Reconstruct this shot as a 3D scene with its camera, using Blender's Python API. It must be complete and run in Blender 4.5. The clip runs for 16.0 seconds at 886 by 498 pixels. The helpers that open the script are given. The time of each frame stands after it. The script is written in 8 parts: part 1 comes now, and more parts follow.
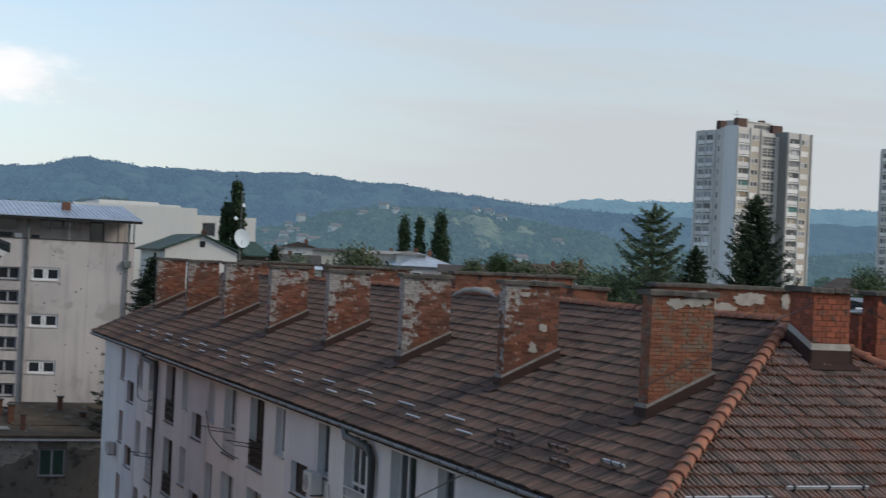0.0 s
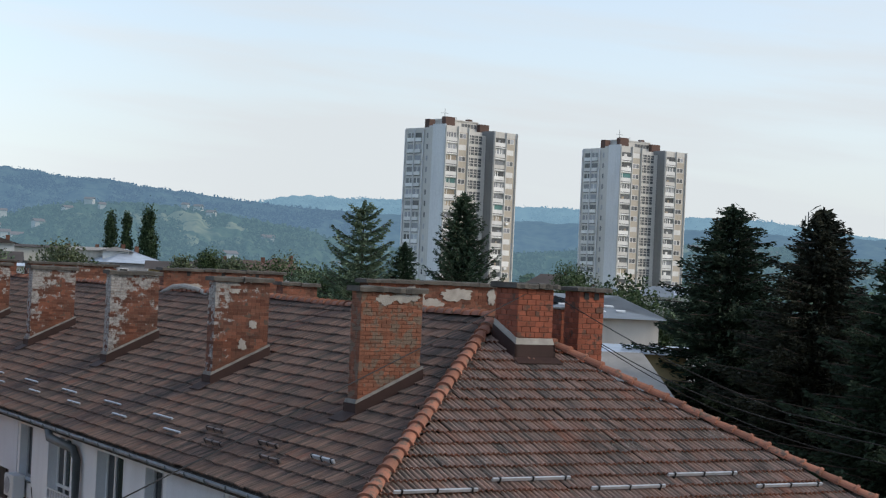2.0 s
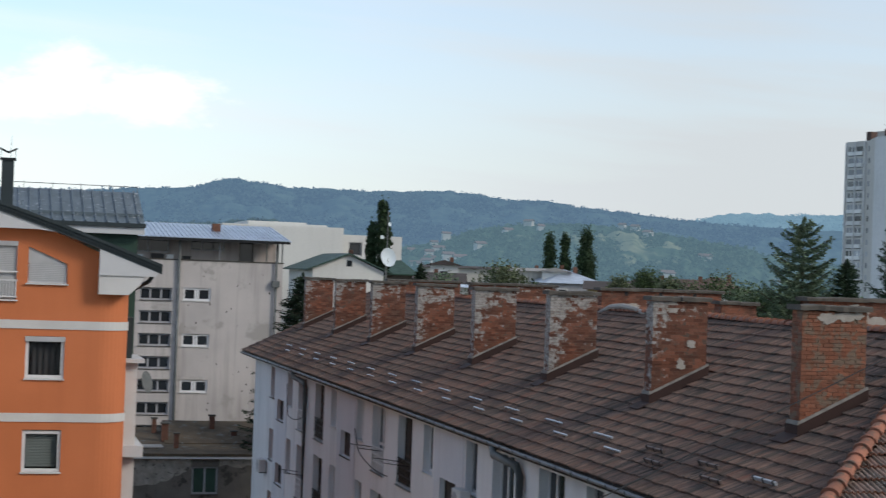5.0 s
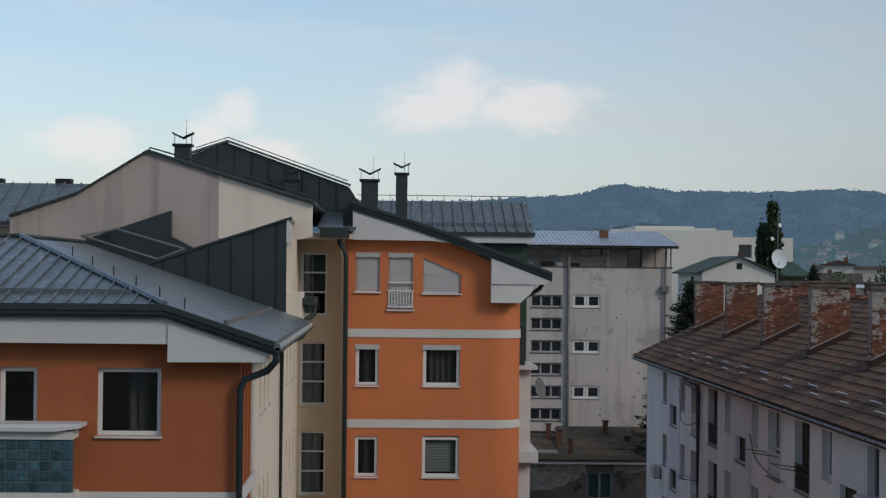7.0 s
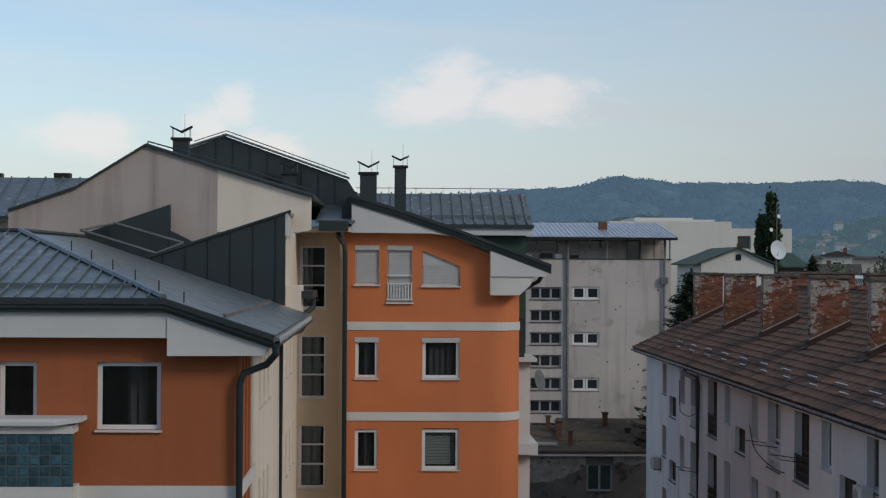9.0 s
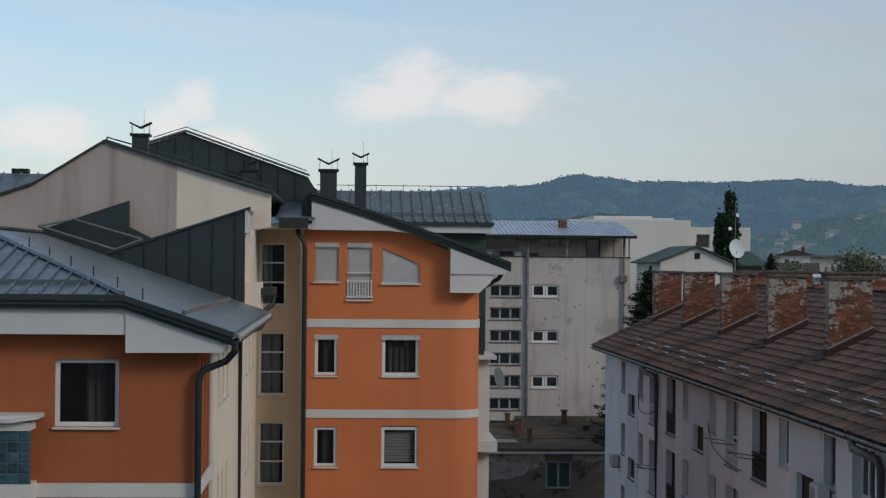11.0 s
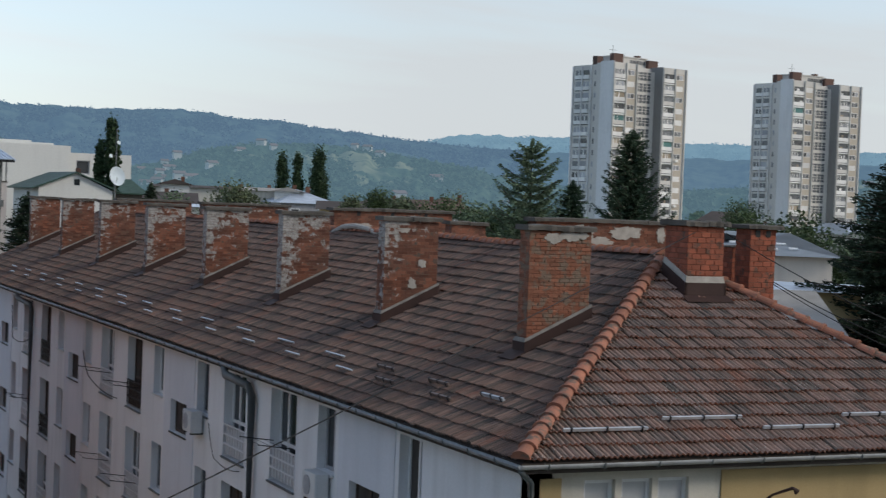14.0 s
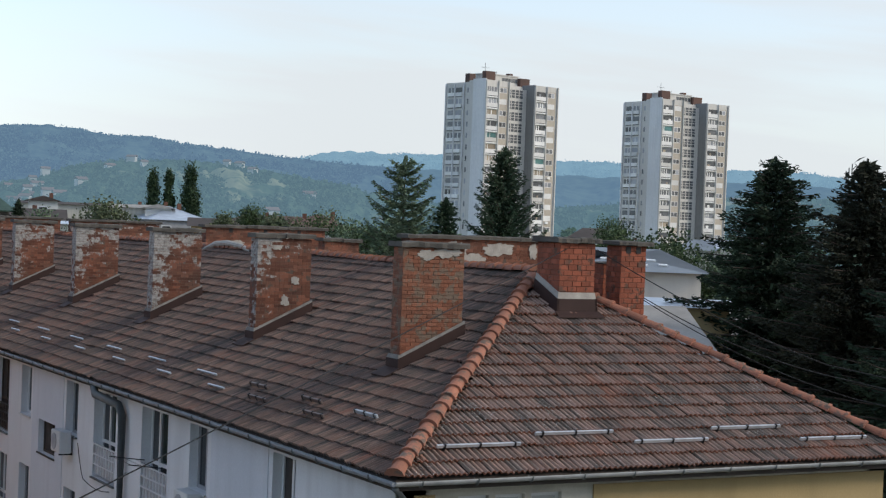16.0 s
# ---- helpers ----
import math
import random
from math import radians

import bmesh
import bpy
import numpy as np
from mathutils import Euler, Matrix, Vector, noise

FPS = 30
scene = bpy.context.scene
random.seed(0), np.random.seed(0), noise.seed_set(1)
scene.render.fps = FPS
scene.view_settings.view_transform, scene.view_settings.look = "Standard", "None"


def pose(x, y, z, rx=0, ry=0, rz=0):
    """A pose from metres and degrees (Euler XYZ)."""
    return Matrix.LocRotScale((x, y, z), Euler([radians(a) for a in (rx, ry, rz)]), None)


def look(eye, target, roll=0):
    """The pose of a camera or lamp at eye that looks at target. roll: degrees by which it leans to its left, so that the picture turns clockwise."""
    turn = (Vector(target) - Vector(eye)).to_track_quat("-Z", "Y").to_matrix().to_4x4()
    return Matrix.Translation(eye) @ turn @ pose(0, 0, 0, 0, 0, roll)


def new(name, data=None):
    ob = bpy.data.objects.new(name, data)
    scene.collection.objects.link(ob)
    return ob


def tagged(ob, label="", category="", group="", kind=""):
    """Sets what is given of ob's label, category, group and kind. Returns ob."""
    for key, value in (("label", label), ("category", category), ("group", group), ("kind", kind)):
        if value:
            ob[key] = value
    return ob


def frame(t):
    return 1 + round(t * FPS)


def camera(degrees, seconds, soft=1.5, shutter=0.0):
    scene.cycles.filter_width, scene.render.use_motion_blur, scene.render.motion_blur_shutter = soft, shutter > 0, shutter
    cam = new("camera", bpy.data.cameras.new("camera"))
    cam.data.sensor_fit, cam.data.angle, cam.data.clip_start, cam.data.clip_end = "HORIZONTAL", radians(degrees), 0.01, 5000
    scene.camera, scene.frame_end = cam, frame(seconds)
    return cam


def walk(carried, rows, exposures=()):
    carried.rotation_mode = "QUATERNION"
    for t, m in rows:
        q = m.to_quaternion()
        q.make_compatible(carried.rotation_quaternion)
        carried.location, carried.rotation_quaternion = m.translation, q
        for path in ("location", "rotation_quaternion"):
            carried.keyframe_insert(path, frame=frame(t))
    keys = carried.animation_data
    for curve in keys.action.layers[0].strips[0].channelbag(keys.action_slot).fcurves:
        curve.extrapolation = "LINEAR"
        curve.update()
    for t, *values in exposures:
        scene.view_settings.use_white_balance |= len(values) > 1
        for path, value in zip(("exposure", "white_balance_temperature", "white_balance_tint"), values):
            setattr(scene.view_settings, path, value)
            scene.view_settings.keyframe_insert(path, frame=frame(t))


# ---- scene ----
E = 16.5  # height of the eye over the ground, standing on an upper balcony
cam = camera(29.72, 16.0, soft=1.25, shutter=0.15)
walk(cam, [
    (0.0, pose(0, 0, E, 90.518, -2.649, -20.171)),
    (0.5, pose(0, 0, E, 89.693, -2.854, -26.473)),
    (1.0, pose(0, 0, E, 91.013, -3.934, -30.312)),
    (1.5, pose(0, 0, E, 91.007, -3.083, -30.233)),
    (2.0, pose(0, 0, E, 90.851, -2.613, -30.106)),
    (2.5, pose(0, 0, E, 90.621, -2.590, -29.845)),
    (3.0, pose(0, 0, E, 90.411, -2.554, -29.413)),
    (3.5, pose(0, 0, E, 90.221, -2.376, -28.327)),
    (4.0, pose(0, 0, E, 90.021, -2.249, -24.080)),
    (4.5, pose(0, 0, E, 90.223, -1.736, -21.170)),
    (5.0, pose(0, 0, E, 90.910, -2.044, -15.171)),
    (5.2, pose(0, 0, E, 90.706, -2.081, -12.711)),
    (7.3, pose(0, 0, E, 90.739, -0.436, -1.618)),
    (7.5, pose(0, 0, E, 90.627, -0.403, -1.592)),
    (8.0, pose(0, 0, E, 90.565, -0.409, -1.738)),
    (10.3, pose(0, 0, E, 90.386, -0.300, -2.059)),
    (10.5, pose(0, 0, E, 90.364, -0.404, -2.238)),
    (11.0, pose(0, 0, E, 90.459, -0.529, -3.293)),
    (11.5, pose(0, 0, E, 90.163, -0.447, -3.573)),
    (12.0, pose(0, 0, E, 90.260, -0.554, -4.072)),
    (12.5, pose(0, 0, E, 89.850, -0.456, -4.321)),
    (13.0, pose(0, 0, E, 89.741, -0.454, -4.860)),
    (13.4, pose(0, 0, E, 89.062, -1.549, -13.925)),
    (13.5, pose(0, 0, E, 89.316, -1.912, -16.589)),
    (13.6, pose(0, 0, E, 89.325, -2.229, -18.516)),
    (14.0, pose(0, 0, E, 88.503, -2.224, -24.332)),
    (14.5, pose(0, 0, E, 88.684, -2.540, -26.590)),
    (15.0, pose(0, 0, E, 88.691, -2.398, -27.540)),
    (15.5, pose(0, 0, E, 89.001, -2.529, -28.148)),
    (16.0, pose(0, 0, E, 89.248, -2.201, -28.683)),
], exposures=[(0.0, 0.24), (0.6, 0.50), (4.0, 0.58), (5.0, 0.45), (5.2, 0.32), (7.3, -0.18), (11.5, -0.18), (12.8, -0.10), (13.5, 0.04), (14.0, 0.38), (14.5, 0.57), (15.0, 0.62), (16.0, 0.63)])

# ---- sky and sun ----
world = bpy.data.worlds.new("sky")
scene.world = world
world.use_nodes = True


def sky_nodes():
    nt = world.node_tree
    nt.nodes.clear()
    N, L = nt.nodes.new, nt.links.new

    def m(op, a, b=None, c=None, clamp=False):
        n = N("ShaderNodeMath")
        n.operation, n.use_clamp = op, clamp
        for i, v in enumerate((a, b, c)):
            if v is None:
                continue
            if isinstance(v, (int, float)):
                n.inputs[i].default_value = v
            else:
                L(v, n.inputs[i])
        return n.outputs[0]

    sky = N("ShaderNodeTexSky")
    sky.sky_type, sky.sun_disc = "NISHITA", False
    sky.sun_elevation, sky.sun_rotation = radians(32), radians(121)
    sky.air_density, sky.dust_density, sky.ozone_density = 1.0, 1.0, 1.5
    tc = N("ShaderNodeTexCoord")
    sep = N("ShaderNodeSeparateXYZ")
    L(tc.outputs["Generated"], sep.inputs[0])
    az = m("ARCTAN2", sep.outputs[0], sep.outputs[1])
    alt = m("ARCSINE", sep.outputs[2])
    comb = N("ShaderNodeCombineXYZ")
    L(az, comb.inputs[0])
    L(m("MULTIPLY", alt, 2.2), comb.inputs[1])

    def noise_at(scale, detail, rough=0.55):
        n = N("ShaderNodeTexNoise")
        n.inputs["Scale"].default_value, n.inputs["Detail"].default_value = scale, detail
        n.inputs["Roughness"].default_value = rough
        L(comb.outputs[0], n.inputs["Vector"])
        return n.outputs["Fac"]

    def ellipse(a0, h0, ra, rh):
        da = m("DIVIDE", m("SUBTRACT", az, radians(a0)), radians(ra))
        dh = m("DIVIDE", m("SUBTRACT", alt, radians(h0)), radians(rh))
        return m("SUBTRACT", 1.0, m("SQRT", m("ADD", m("MULTIPLY", da, da), m("MULTIPLY", dh, dh))))

    def ramp(v, lo, hi):
        n = N("ShaderNodeMapRange")
        n.interpolation_type = "SMOOTHSTEP"
        n.inputs["From Min"].default_value, n.inputs["From Max"].default_value = lo, hi
        L(v, n.inputs["Value"])
        return n.outputs["Result"]

    fine = m("MULTIPLY", m("SUBTRACT", noise_at(26, 8, 0.66), 0.5), 2.6)
    puffs = None
    for a0, h0, ra, rh in ((2.4, 6.2, 1.9, 1.5), (4.7, 5.7, 3.2, 1.15), (1.2, 5.5, 2.5, 1.0), (-5.2, 5.3, 1.0, 1.0), (-6.1, 4.5, 1.1, 1.2), (-10.2, 4.3, 2.6, 1.0), (-4.2, 3.9, 1.8, 0.9)):
        e = ellipse(a0, h0, ra, rh)
        puffs = e if puffs is None else m("MAXIMUM", puffs, e)
    cumulus = ramp(m("ADD", puffs, m("MULTIPLY", fine, 0.62)), -0.02, 0.72)
    streak = N("ShaderNodeCombineXYZ")
    L(m("MULTIPLY", az, 0.5), streak.inputs[0])
    L(m("ADD", m("MULTIPLY", alt, 5.0), m("MULTIPLY", az, 0.4)), streak.inputs[1])
    sn = N("ShaderNodeTexNoise")
    sn.inputs["Scale"].default_value, sn.inputs["Detail"].default_value = 5.5, 5.0
    L(streak.outputs[0], sn.inputs["Vector"])
    side = ramp(az, radians(-8), radians(26))
    low = m("SUBTRACT", 1.0, ramp(alt, radians(1), radians(9)))
    veil = m("ADD", m("ADD", m("MULTIPLY", ramp(sn.outputs["Fac"], 0.40, 0.68), 0.36), m("MULTIPLY", side, 0.55)), m("MULTIPLY", low, 0.40), clamp=True)
    veil = m("ADD", m("MULTIPLY", veil, 0.85), 0.1, clamp=True)

    def mix(f, a, b):
        n = N("ShaderNodeMix")
        n.data_type = "RGBA"
        L(f, n.inputs["Factor"])
        for v, i in ((a, 6), (b, 7)):
            if isinstance(v, tuple):
                n.inputs[i].default_value = (*v, 1)
            else:
                L(v, n.inputs[i])
        return n.outputs[2]

    blue = N("ShaderNodeMix")
    blue.data_type, blue.blend_type = "RGBA", "MULTIPLY"
    blue.inputs["Factor"].default_value = 1.0
    L(sky.outputs[0], blue.inputs[6])
    blue.inputs[7].default_value = (SKY_K * 0.93, SKY_K * 0.96, SKY_K * 0.99, 1)
    haze = mix(side, (0.755, 0.805, 0.845), (0.486, 0.515, 0.538))
    c = mix(veil, blue.outputs[2], haze)
    c = mix(m("MULTIPLY", cumulus, 0.54), c, (1.05, 0.945, 0.915))
    bg = N("ShaderNodeBackground")
    L(c, bg.inputs["Color"])
    bg.inputs["Strength"].default_value = 1.0
    out = N("ShaderNodeOutputWorld")
    L(bg.outputs[0], out.inputs["Surface"])


SKY_K = 0.165  # strength of the clear sky
sky_nodes()
sun = new("sun", bpy.data.lights.new("sun", "SUN"))
sun.data.energy, sun.data.angle, sun.data.color = 1.45, radians(16), (1.0, 0.90, 0.77)
sun.matrix_world = look((80, -66, 62), (0, 0, 0))


# ---- materials ----
def nodes_of(mat):
    mat.use_nodes = True
    nt = mat.node_tree
    return nt, nt.nodes["Principled BSDF"]


def surf(name, a, b, rough=0.8, scale=3.0, fine=40.0, bump=0.15, metal=0.0, streaks=0.0, stain=None, stain_at=0.62, stain_scale=0.0, piece=0.0, island=0.0, spec=0.3, glow=None, ragged=0.07):
    """A surface whose colour drifts between a and b, with fine grain, stains, upright streaks and relief."""
    mat = bpy.data.materials.new(name)
    nt, p = nodes_of(mat)
    N, L = nt.nodes.new, nt.links.new
    geo = N("ShaderNodeNewGeometry")
    n1, n2 = N("ShaderNodeTexNoise"), N("ShaderNodeTexNoise")
    n1.inputs["Scale"].default_value, n1.inputs["Detail"].default_value = scale, 5
    n2.inputs["Scale"].default_value, n2.inputs["Detail"].default_value = fine, 3
    for n in (n1, n2):
        L(geo.outputs["Position"], n.inputs["Vector"])

    def mr(v, lo, hi, to0=0.0, to1=1.0):
        n = N("ShaderNodeMapRange")
        n.inputs["From Min"].default_value, n.inputs["From Max"].default_value = lo, hi
        n.inputs["To Min"].default_value, n.inputs["To Max"].default_value = to0, to1
        L(v, n.inputs["Value"])
        return n.outputs["Result"]

    def mix(f, x, y, blend="MIX"):
        n = N("ShaderNodeMix")
        n.data_type, n.blend_type = "RGBA", blend
        if isinstance(f, float):
            n.inputs["Factor"].default_value = f
        else:
            L(f, n.inputs["Factor"])
        for v, i in ((x, 6), (y, 7)):
            if isinstance(v, tuple):
                n.inputs[i].default_value = (*v, 1)
            else:
                L(v, n.inputs[i])
        return n.outputs[2]

    col = mix(mr(n1.outputs["Fac"], 0.3, 0.7), a, b)
    if piece or island:
        if piece:
            oi = N("ShaderNodeObjectInfo")
            rnd = oi.outputs["Random"]
        else:
            rnd = geo.outputs["Random Per Island"]
        k = piece or island
        br = mr(rnd, 0.0, 1.0, 1 - k, 1 + k)
        comb = N("ShaderNodeCombineXYZ")
        for i in range(3):
            L(br, comb.inputs[i])
        col = mix(1.0, col, comb.outputs[0], "MULTIPLY")
    if streaks:
        mp = N("ShaderNodeMapping")
        mp.inputs["Scale"].default_value = (2.2, 2.2, 0.16)
        L(geo.outputs["Position"], mp.inputs["Vector"])
        n3 = N("ShaderNodeTexNoise")
        n3.inputs["Scale"].default_value, n3.inputs["Detail"].default_value = 1.0, 6
        L(mp.outputs[0], n3.inputs["Vector"])
        col = mix(mr(n3.outputs["Fac"], 0.5, 0.78, 0.0, streaks), col, tuple(0.35 * v for v in a))
    if stain:
        n4 = N("ShaderNodeTexNoise")
        n4.inputs["Scale"].default_value, n4.inputs["Detail"].default_value = stain_scale or scale * 1.7, 8
        n4.inputs["Roughness"].default_value = 0.62
        L(geo.outputs["Position"], n4.inputs["Vector"])
        fac = n4.outputs["Fac"]
        if piece or island:
            add = N("ShaderNodeMath")
            L(fac, add.inputs[0])
            L(mr(rnd, 0.0, 1.0, -ragged, ragged), add.inputs[1])
            fac = add.outputs[0]
        col = mix(mr(fac, stain_at - 0.03, stain_at + 0.04), col, stain)
    col = mix(mr(n2.outputs["Fac"], 0.25, 0.75, 0.0, 0.28), col, tuple(0.55 * v for v in a))
    L(col, p.inputs["Base Color"])
    p.inputs["Metallic"].default_value = metal
    p.inputs["Specular IOR Level"].default_value = spec
    L(mr(n1.outputs["Fac"], 0.3, 0.7, rough - 0.06, min(1.0, rough + 0.06)), p.inputs["Roughness"])
    if bump:
        bp = N("ShaderNodeBump")
        bp.inputs["Strength"].default_value, bp.inputs["Distance"].default_value = bump, 0.02
        L(n2.outputs["Fac"], bp.inputs["Height"])
        L(bp.outputs[0], p.inputs["Normal"])
    # even emission, standing in for air haze on far surfaces
    if glow:
        p.inputs["Emission Color"].default_value = (*glow, 1)
        p.inputs["Emission Strength"].default_value = 1.0
    return mat


def glass_pane(name, tint=(0.02, 0.024, 0.028)):
    mat = bpy.data.materials.new(name)
    nt, p = nodes_of(mat)
    p.inputs["Base Color"].default_value = (*tint, 1)
    p.inputs["Roughness"].default_value = 0.05
    p.inputs["Specular IOR Level"].default_value = 0.5
    return mat


def clear_pane(name):
    mat = bpy.data.materials.new(name)
    nt, p = nodes_of(mat)
    N, L = nt.nodes.new, nt.links.new
    tr, gl, mx, fr = N("ShaderNodeBsdfTransparent"), N("ShaderNodeBsdfGlossy"), N("ShaderNodeMixShader"), N("ShaderNodeFresnel")
    tr.inputs[0].default_value = (0.72, 0.77, 0.77, 1)
    gl.inputs["Roughness"].default_value = 0.02
    fr.inputs["IOR"].default_value = 1.5
    L(fr.outputs[0], mx.inputs[0])
    L(tr.outputs[0], mx.inputs[1])
    L(gl.outputs[0], mx.inputs[2])
    L(mx.outputs[0], nt.nodes["Material Output"].inputs["Surface"])
    return mat


def whitewashed_brick(name, wash, amount):
    """Old brick with flaking limewash, which has held best along one edge and under the cap; amount is how much has fallen away."""
    mat = surf(name, (0.19, 0.070, 0.040), (0.10, 0.056, 0.042), 0.9, 2.0, 26, 0.6, island=0.42, stain=(0.085, 0.07, 0.058), stain_at=0.62, stain_scale=7.0)
    nt, p = nodes_of(mat)
    N, L = nt.nodes.new, nt.links.new
    geo = N("ShaderNodeNewGeometry")
    sep = N("ShaderNodeSeparateXYZ")
    L(geo.outputs["Position"], sep.inputs[0])

    def mr(v, lo, hi, a, b):
        n = N("ShaderNodeMapRange")
        for k, x in (("From Min", lo), ("From Max", hi), ("To Min", a), ("To Max", b)):
            n.inputs[k].default_value = x
        L(v, n.inputs["Value"])
        return n.outputs["Result"]

    nz = N("ShaderNodeTexNoise")
    nz.inputs["Scale"].default_value, nz.inputs["Detail"].default_value, nz.inputs["Roughness"].default_value = 4.2, 10, 0.72
    L(geo.outputs["Position"], nz.inputs["Vector"])
    total = mr(nz.outputs["Fac"], 0.0, 1.0, 0.08, 0.92)
    for v in (mr(sep.outputs[0], 15.0, 15.7, 0.15, 0.0), mr(sep.outputs[2], E - 1.5, E - 0.5, 0.0, 0.14), mr(geo.outputs["Random Per Island"], 0.0, 1.0, -0.06, 0.06)):
        add = N("ShaderNodeMath")
        L(total, add.inputs[0])
        L(v, add.inputs[1])
        total = add.outputs[0]
    mx = N("ShaderNodeMix")
    mx.data_type = "RGBA"
    L(mr(total, amount - 0.015, amount + 0.025, 0.0, 0.93), mx.inputs["Factor"])
    L(p.inputs["Base Color"].links[0].from_socket, mx.inputs[6])
    grime = N("ShaderNodeTexNoise")
    grime.inputs["Scale"].default_value, grime.inputs["Detail"].default_value, grime.inputs["Roughness"].default_value = 11.0, 6, 0.7
    L(geo.outputs["Position"], grime.inputs["Vector"])
    dirty = N("ShaderNodeMix")
    dirty.data_type = "RGBA"
    L(mr(grime.outputs["Fac"], 0.42, 0.62, 0.0, 1.0), dirty.inputs["Factor"])
    dirty.inputs[6].default_value, dirty.inputs[7].default_value = (*wash, 1), (*[0.48 * v for v in wash], 1)
    L(dirty.outputs[2], mx.inputs[7])
    L(mx.outputs[2], p.inputs["Base Color"])
    return mat


def tile_clay(name, tones, soot, bloom, lichen, across, per_object, speck=0.66):
    """Old clay tiles: each of its own firing tone, with soot, pale bloom and lichen in runs down the slope, which also
    imitate light and dark on the rolls; across is the axis along the courses.
    """
    mat = bpy.data.materials.new(name)
    nt, p = nodes_of(mat)
    N, L = nt.nodes.new, nt.links.new
    geo = N("ShaderNodeNewGeometry")
    rnd = N("ShaderNodeObjectInfo").outputs["Random"] if per_object else geo.outputs["Random Per Island"]

    def nz(scale, detail, rough, stretch=None):
        n = N("ShaderNodeTexNoise")
        n.inputs["Scale"].default_value, n.inputs["Detail"].default_value, n.inputs["Roughness"].default_value = scale, detail, rough
        if stretch:
            mp = N("ShaderNodeMapping")
            mp.inputs["Scale"].default_value = stretch
            L(geo.outputs["Position"], mp.inputs["Vector"])
            L(mp.outputs[0], n.inputs["Vector"])
        else:
            L(geo.outputs["Position"], n.inputs["Vector"])
        return n.outputs["Fac"]

    def mr(v, lo, hi, a=0.0, b=1.0):
        n = N("ShaderNodeMapRange")
        for k, x in (("From Min", lo), ("From Max", hi), ("To Min", a), ("To Max", b)):
            n.inputs[k].default_value = x
        L(v, n.inputs["Value"])
        return n.outputs["Result"]

    def mix(f, x, y):
        n = N("ShaderNodeMix")
        n.data_type = "RGBA"
        L(f, n.inputs["Factor"])
        for v, i in ((x, 6), (y, 7)):
            if isinstance(v, tuple):
                n.inputs[i].default_value = (*v, 1)
            else:
                L(v, n.inputs[i])
        return n.outputs[2]

    def m(op, a, b):
        n = N("ShaderNodeMath")
        n.operation = op
        for i, v in enumerate((a, b)):
            if isinstance(v, float):
                n.inputs[i].default_value = v
            else:
                L(v, n.inputs[i])
        return n.outputs[0]

    ramp = N("ShaderNodeValToRGB")
    ramp.color_ramp.interpolation = "LINEAR"
    el = ramp.color_ramp.elements
    while len(el) < len(tones):
        el.new(0.5)
    for k, c in enumerate(tones):
        el[k].position = k / (len(tones) - 1)
        el[k].color = (*c, 1)
    L(m("ADD", m("MULTIPLY", rnd, 0.5), mr(nz(0.7, 4, 0.6), 0.3, 0.7, 0.0, 0.5)), ramp.inputs[0])
    # weathering streaks near roll width, also painting lit rolls and dark grooves
    stretch = (12.0, 0.7, 0.7) if across == "x" else (0.7, 12.0, 0.7)
    runs = nz(1.0, 4, 0.65, stretch)
    col = mix(mr(m("ADD", runs, mr(rnd, 0.0, 1.0, -0.06, 0.06)), 0.47, 0.62, 0.0, 0.92), ramp.outputs[0], soot)
    col = mix(mr(nz(1.7, 3, 0.6, stretch), 0.53, 0.66, 0.0, 0.6), col, bloom)
    col = mix(mr(nz(1.3, 5, 0.65), 0.55, 0.70, 0.0, 0.55), col, tuple(0.6 * v for v in soot))
    grain = nz(34.0, 4, 0.7)
    patch = mr(nz(0.5, 3, 0.6), 0.42, 0.62, -0.12, 0.03)
    col = mix(mr(m("ADD", grain, patch), speck, speck + 0.03, 0.0, 0.8), col, lichen)
    L(col, p.inputs["Base Color"])
    p.inputs["Roughness"].default_value, p.inputs["Specular IOR Level"].default_value = 0.88, 0.25
    bp = N("ShaderNodeBump")
    bp.inputs["Strength"].default_value, bp.inputs["Distance"].default_value = 0.5, 0.015
    L(grain, bp.inputs["Height"])
    L(bp.outputs[0], p.inputs["Normal"])
    return mat


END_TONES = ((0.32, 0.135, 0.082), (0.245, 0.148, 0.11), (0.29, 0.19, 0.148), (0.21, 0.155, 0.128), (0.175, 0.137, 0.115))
# same clay about half as bright: the west slope's shade put into colour
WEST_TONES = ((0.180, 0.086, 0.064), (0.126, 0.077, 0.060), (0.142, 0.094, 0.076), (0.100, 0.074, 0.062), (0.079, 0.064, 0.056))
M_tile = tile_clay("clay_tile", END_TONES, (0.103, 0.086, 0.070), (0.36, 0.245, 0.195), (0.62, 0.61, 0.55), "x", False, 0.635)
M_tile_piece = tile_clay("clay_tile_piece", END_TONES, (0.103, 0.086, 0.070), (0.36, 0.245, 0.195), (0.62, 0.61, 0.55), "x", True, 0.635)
M_tile_west = tile_clay("shaded_clay_tile", WEST_TONES, (0.056, 0.049, 0.043), (0.255, 0.165, 0.132), (0.30, 0.28, 0.25), "y", False, 0.70)
M_nose = surf("worn_red_tile_edge", (0.25, 0.095, 0.06), (0.13, 0.07, 0.052), 0.9, 5.0, 30, 0.4)
M_ridge = surf("orange_clay_ridge_tile", (0.30, 0.122, 0.075), (0.195, 0.092, 0.064), 0.8, 2.2, 20, 0.4, piece=0.26, stain=(0.12, 0.095, 0.075), stain_at=0.60, stain_scale=5.0)
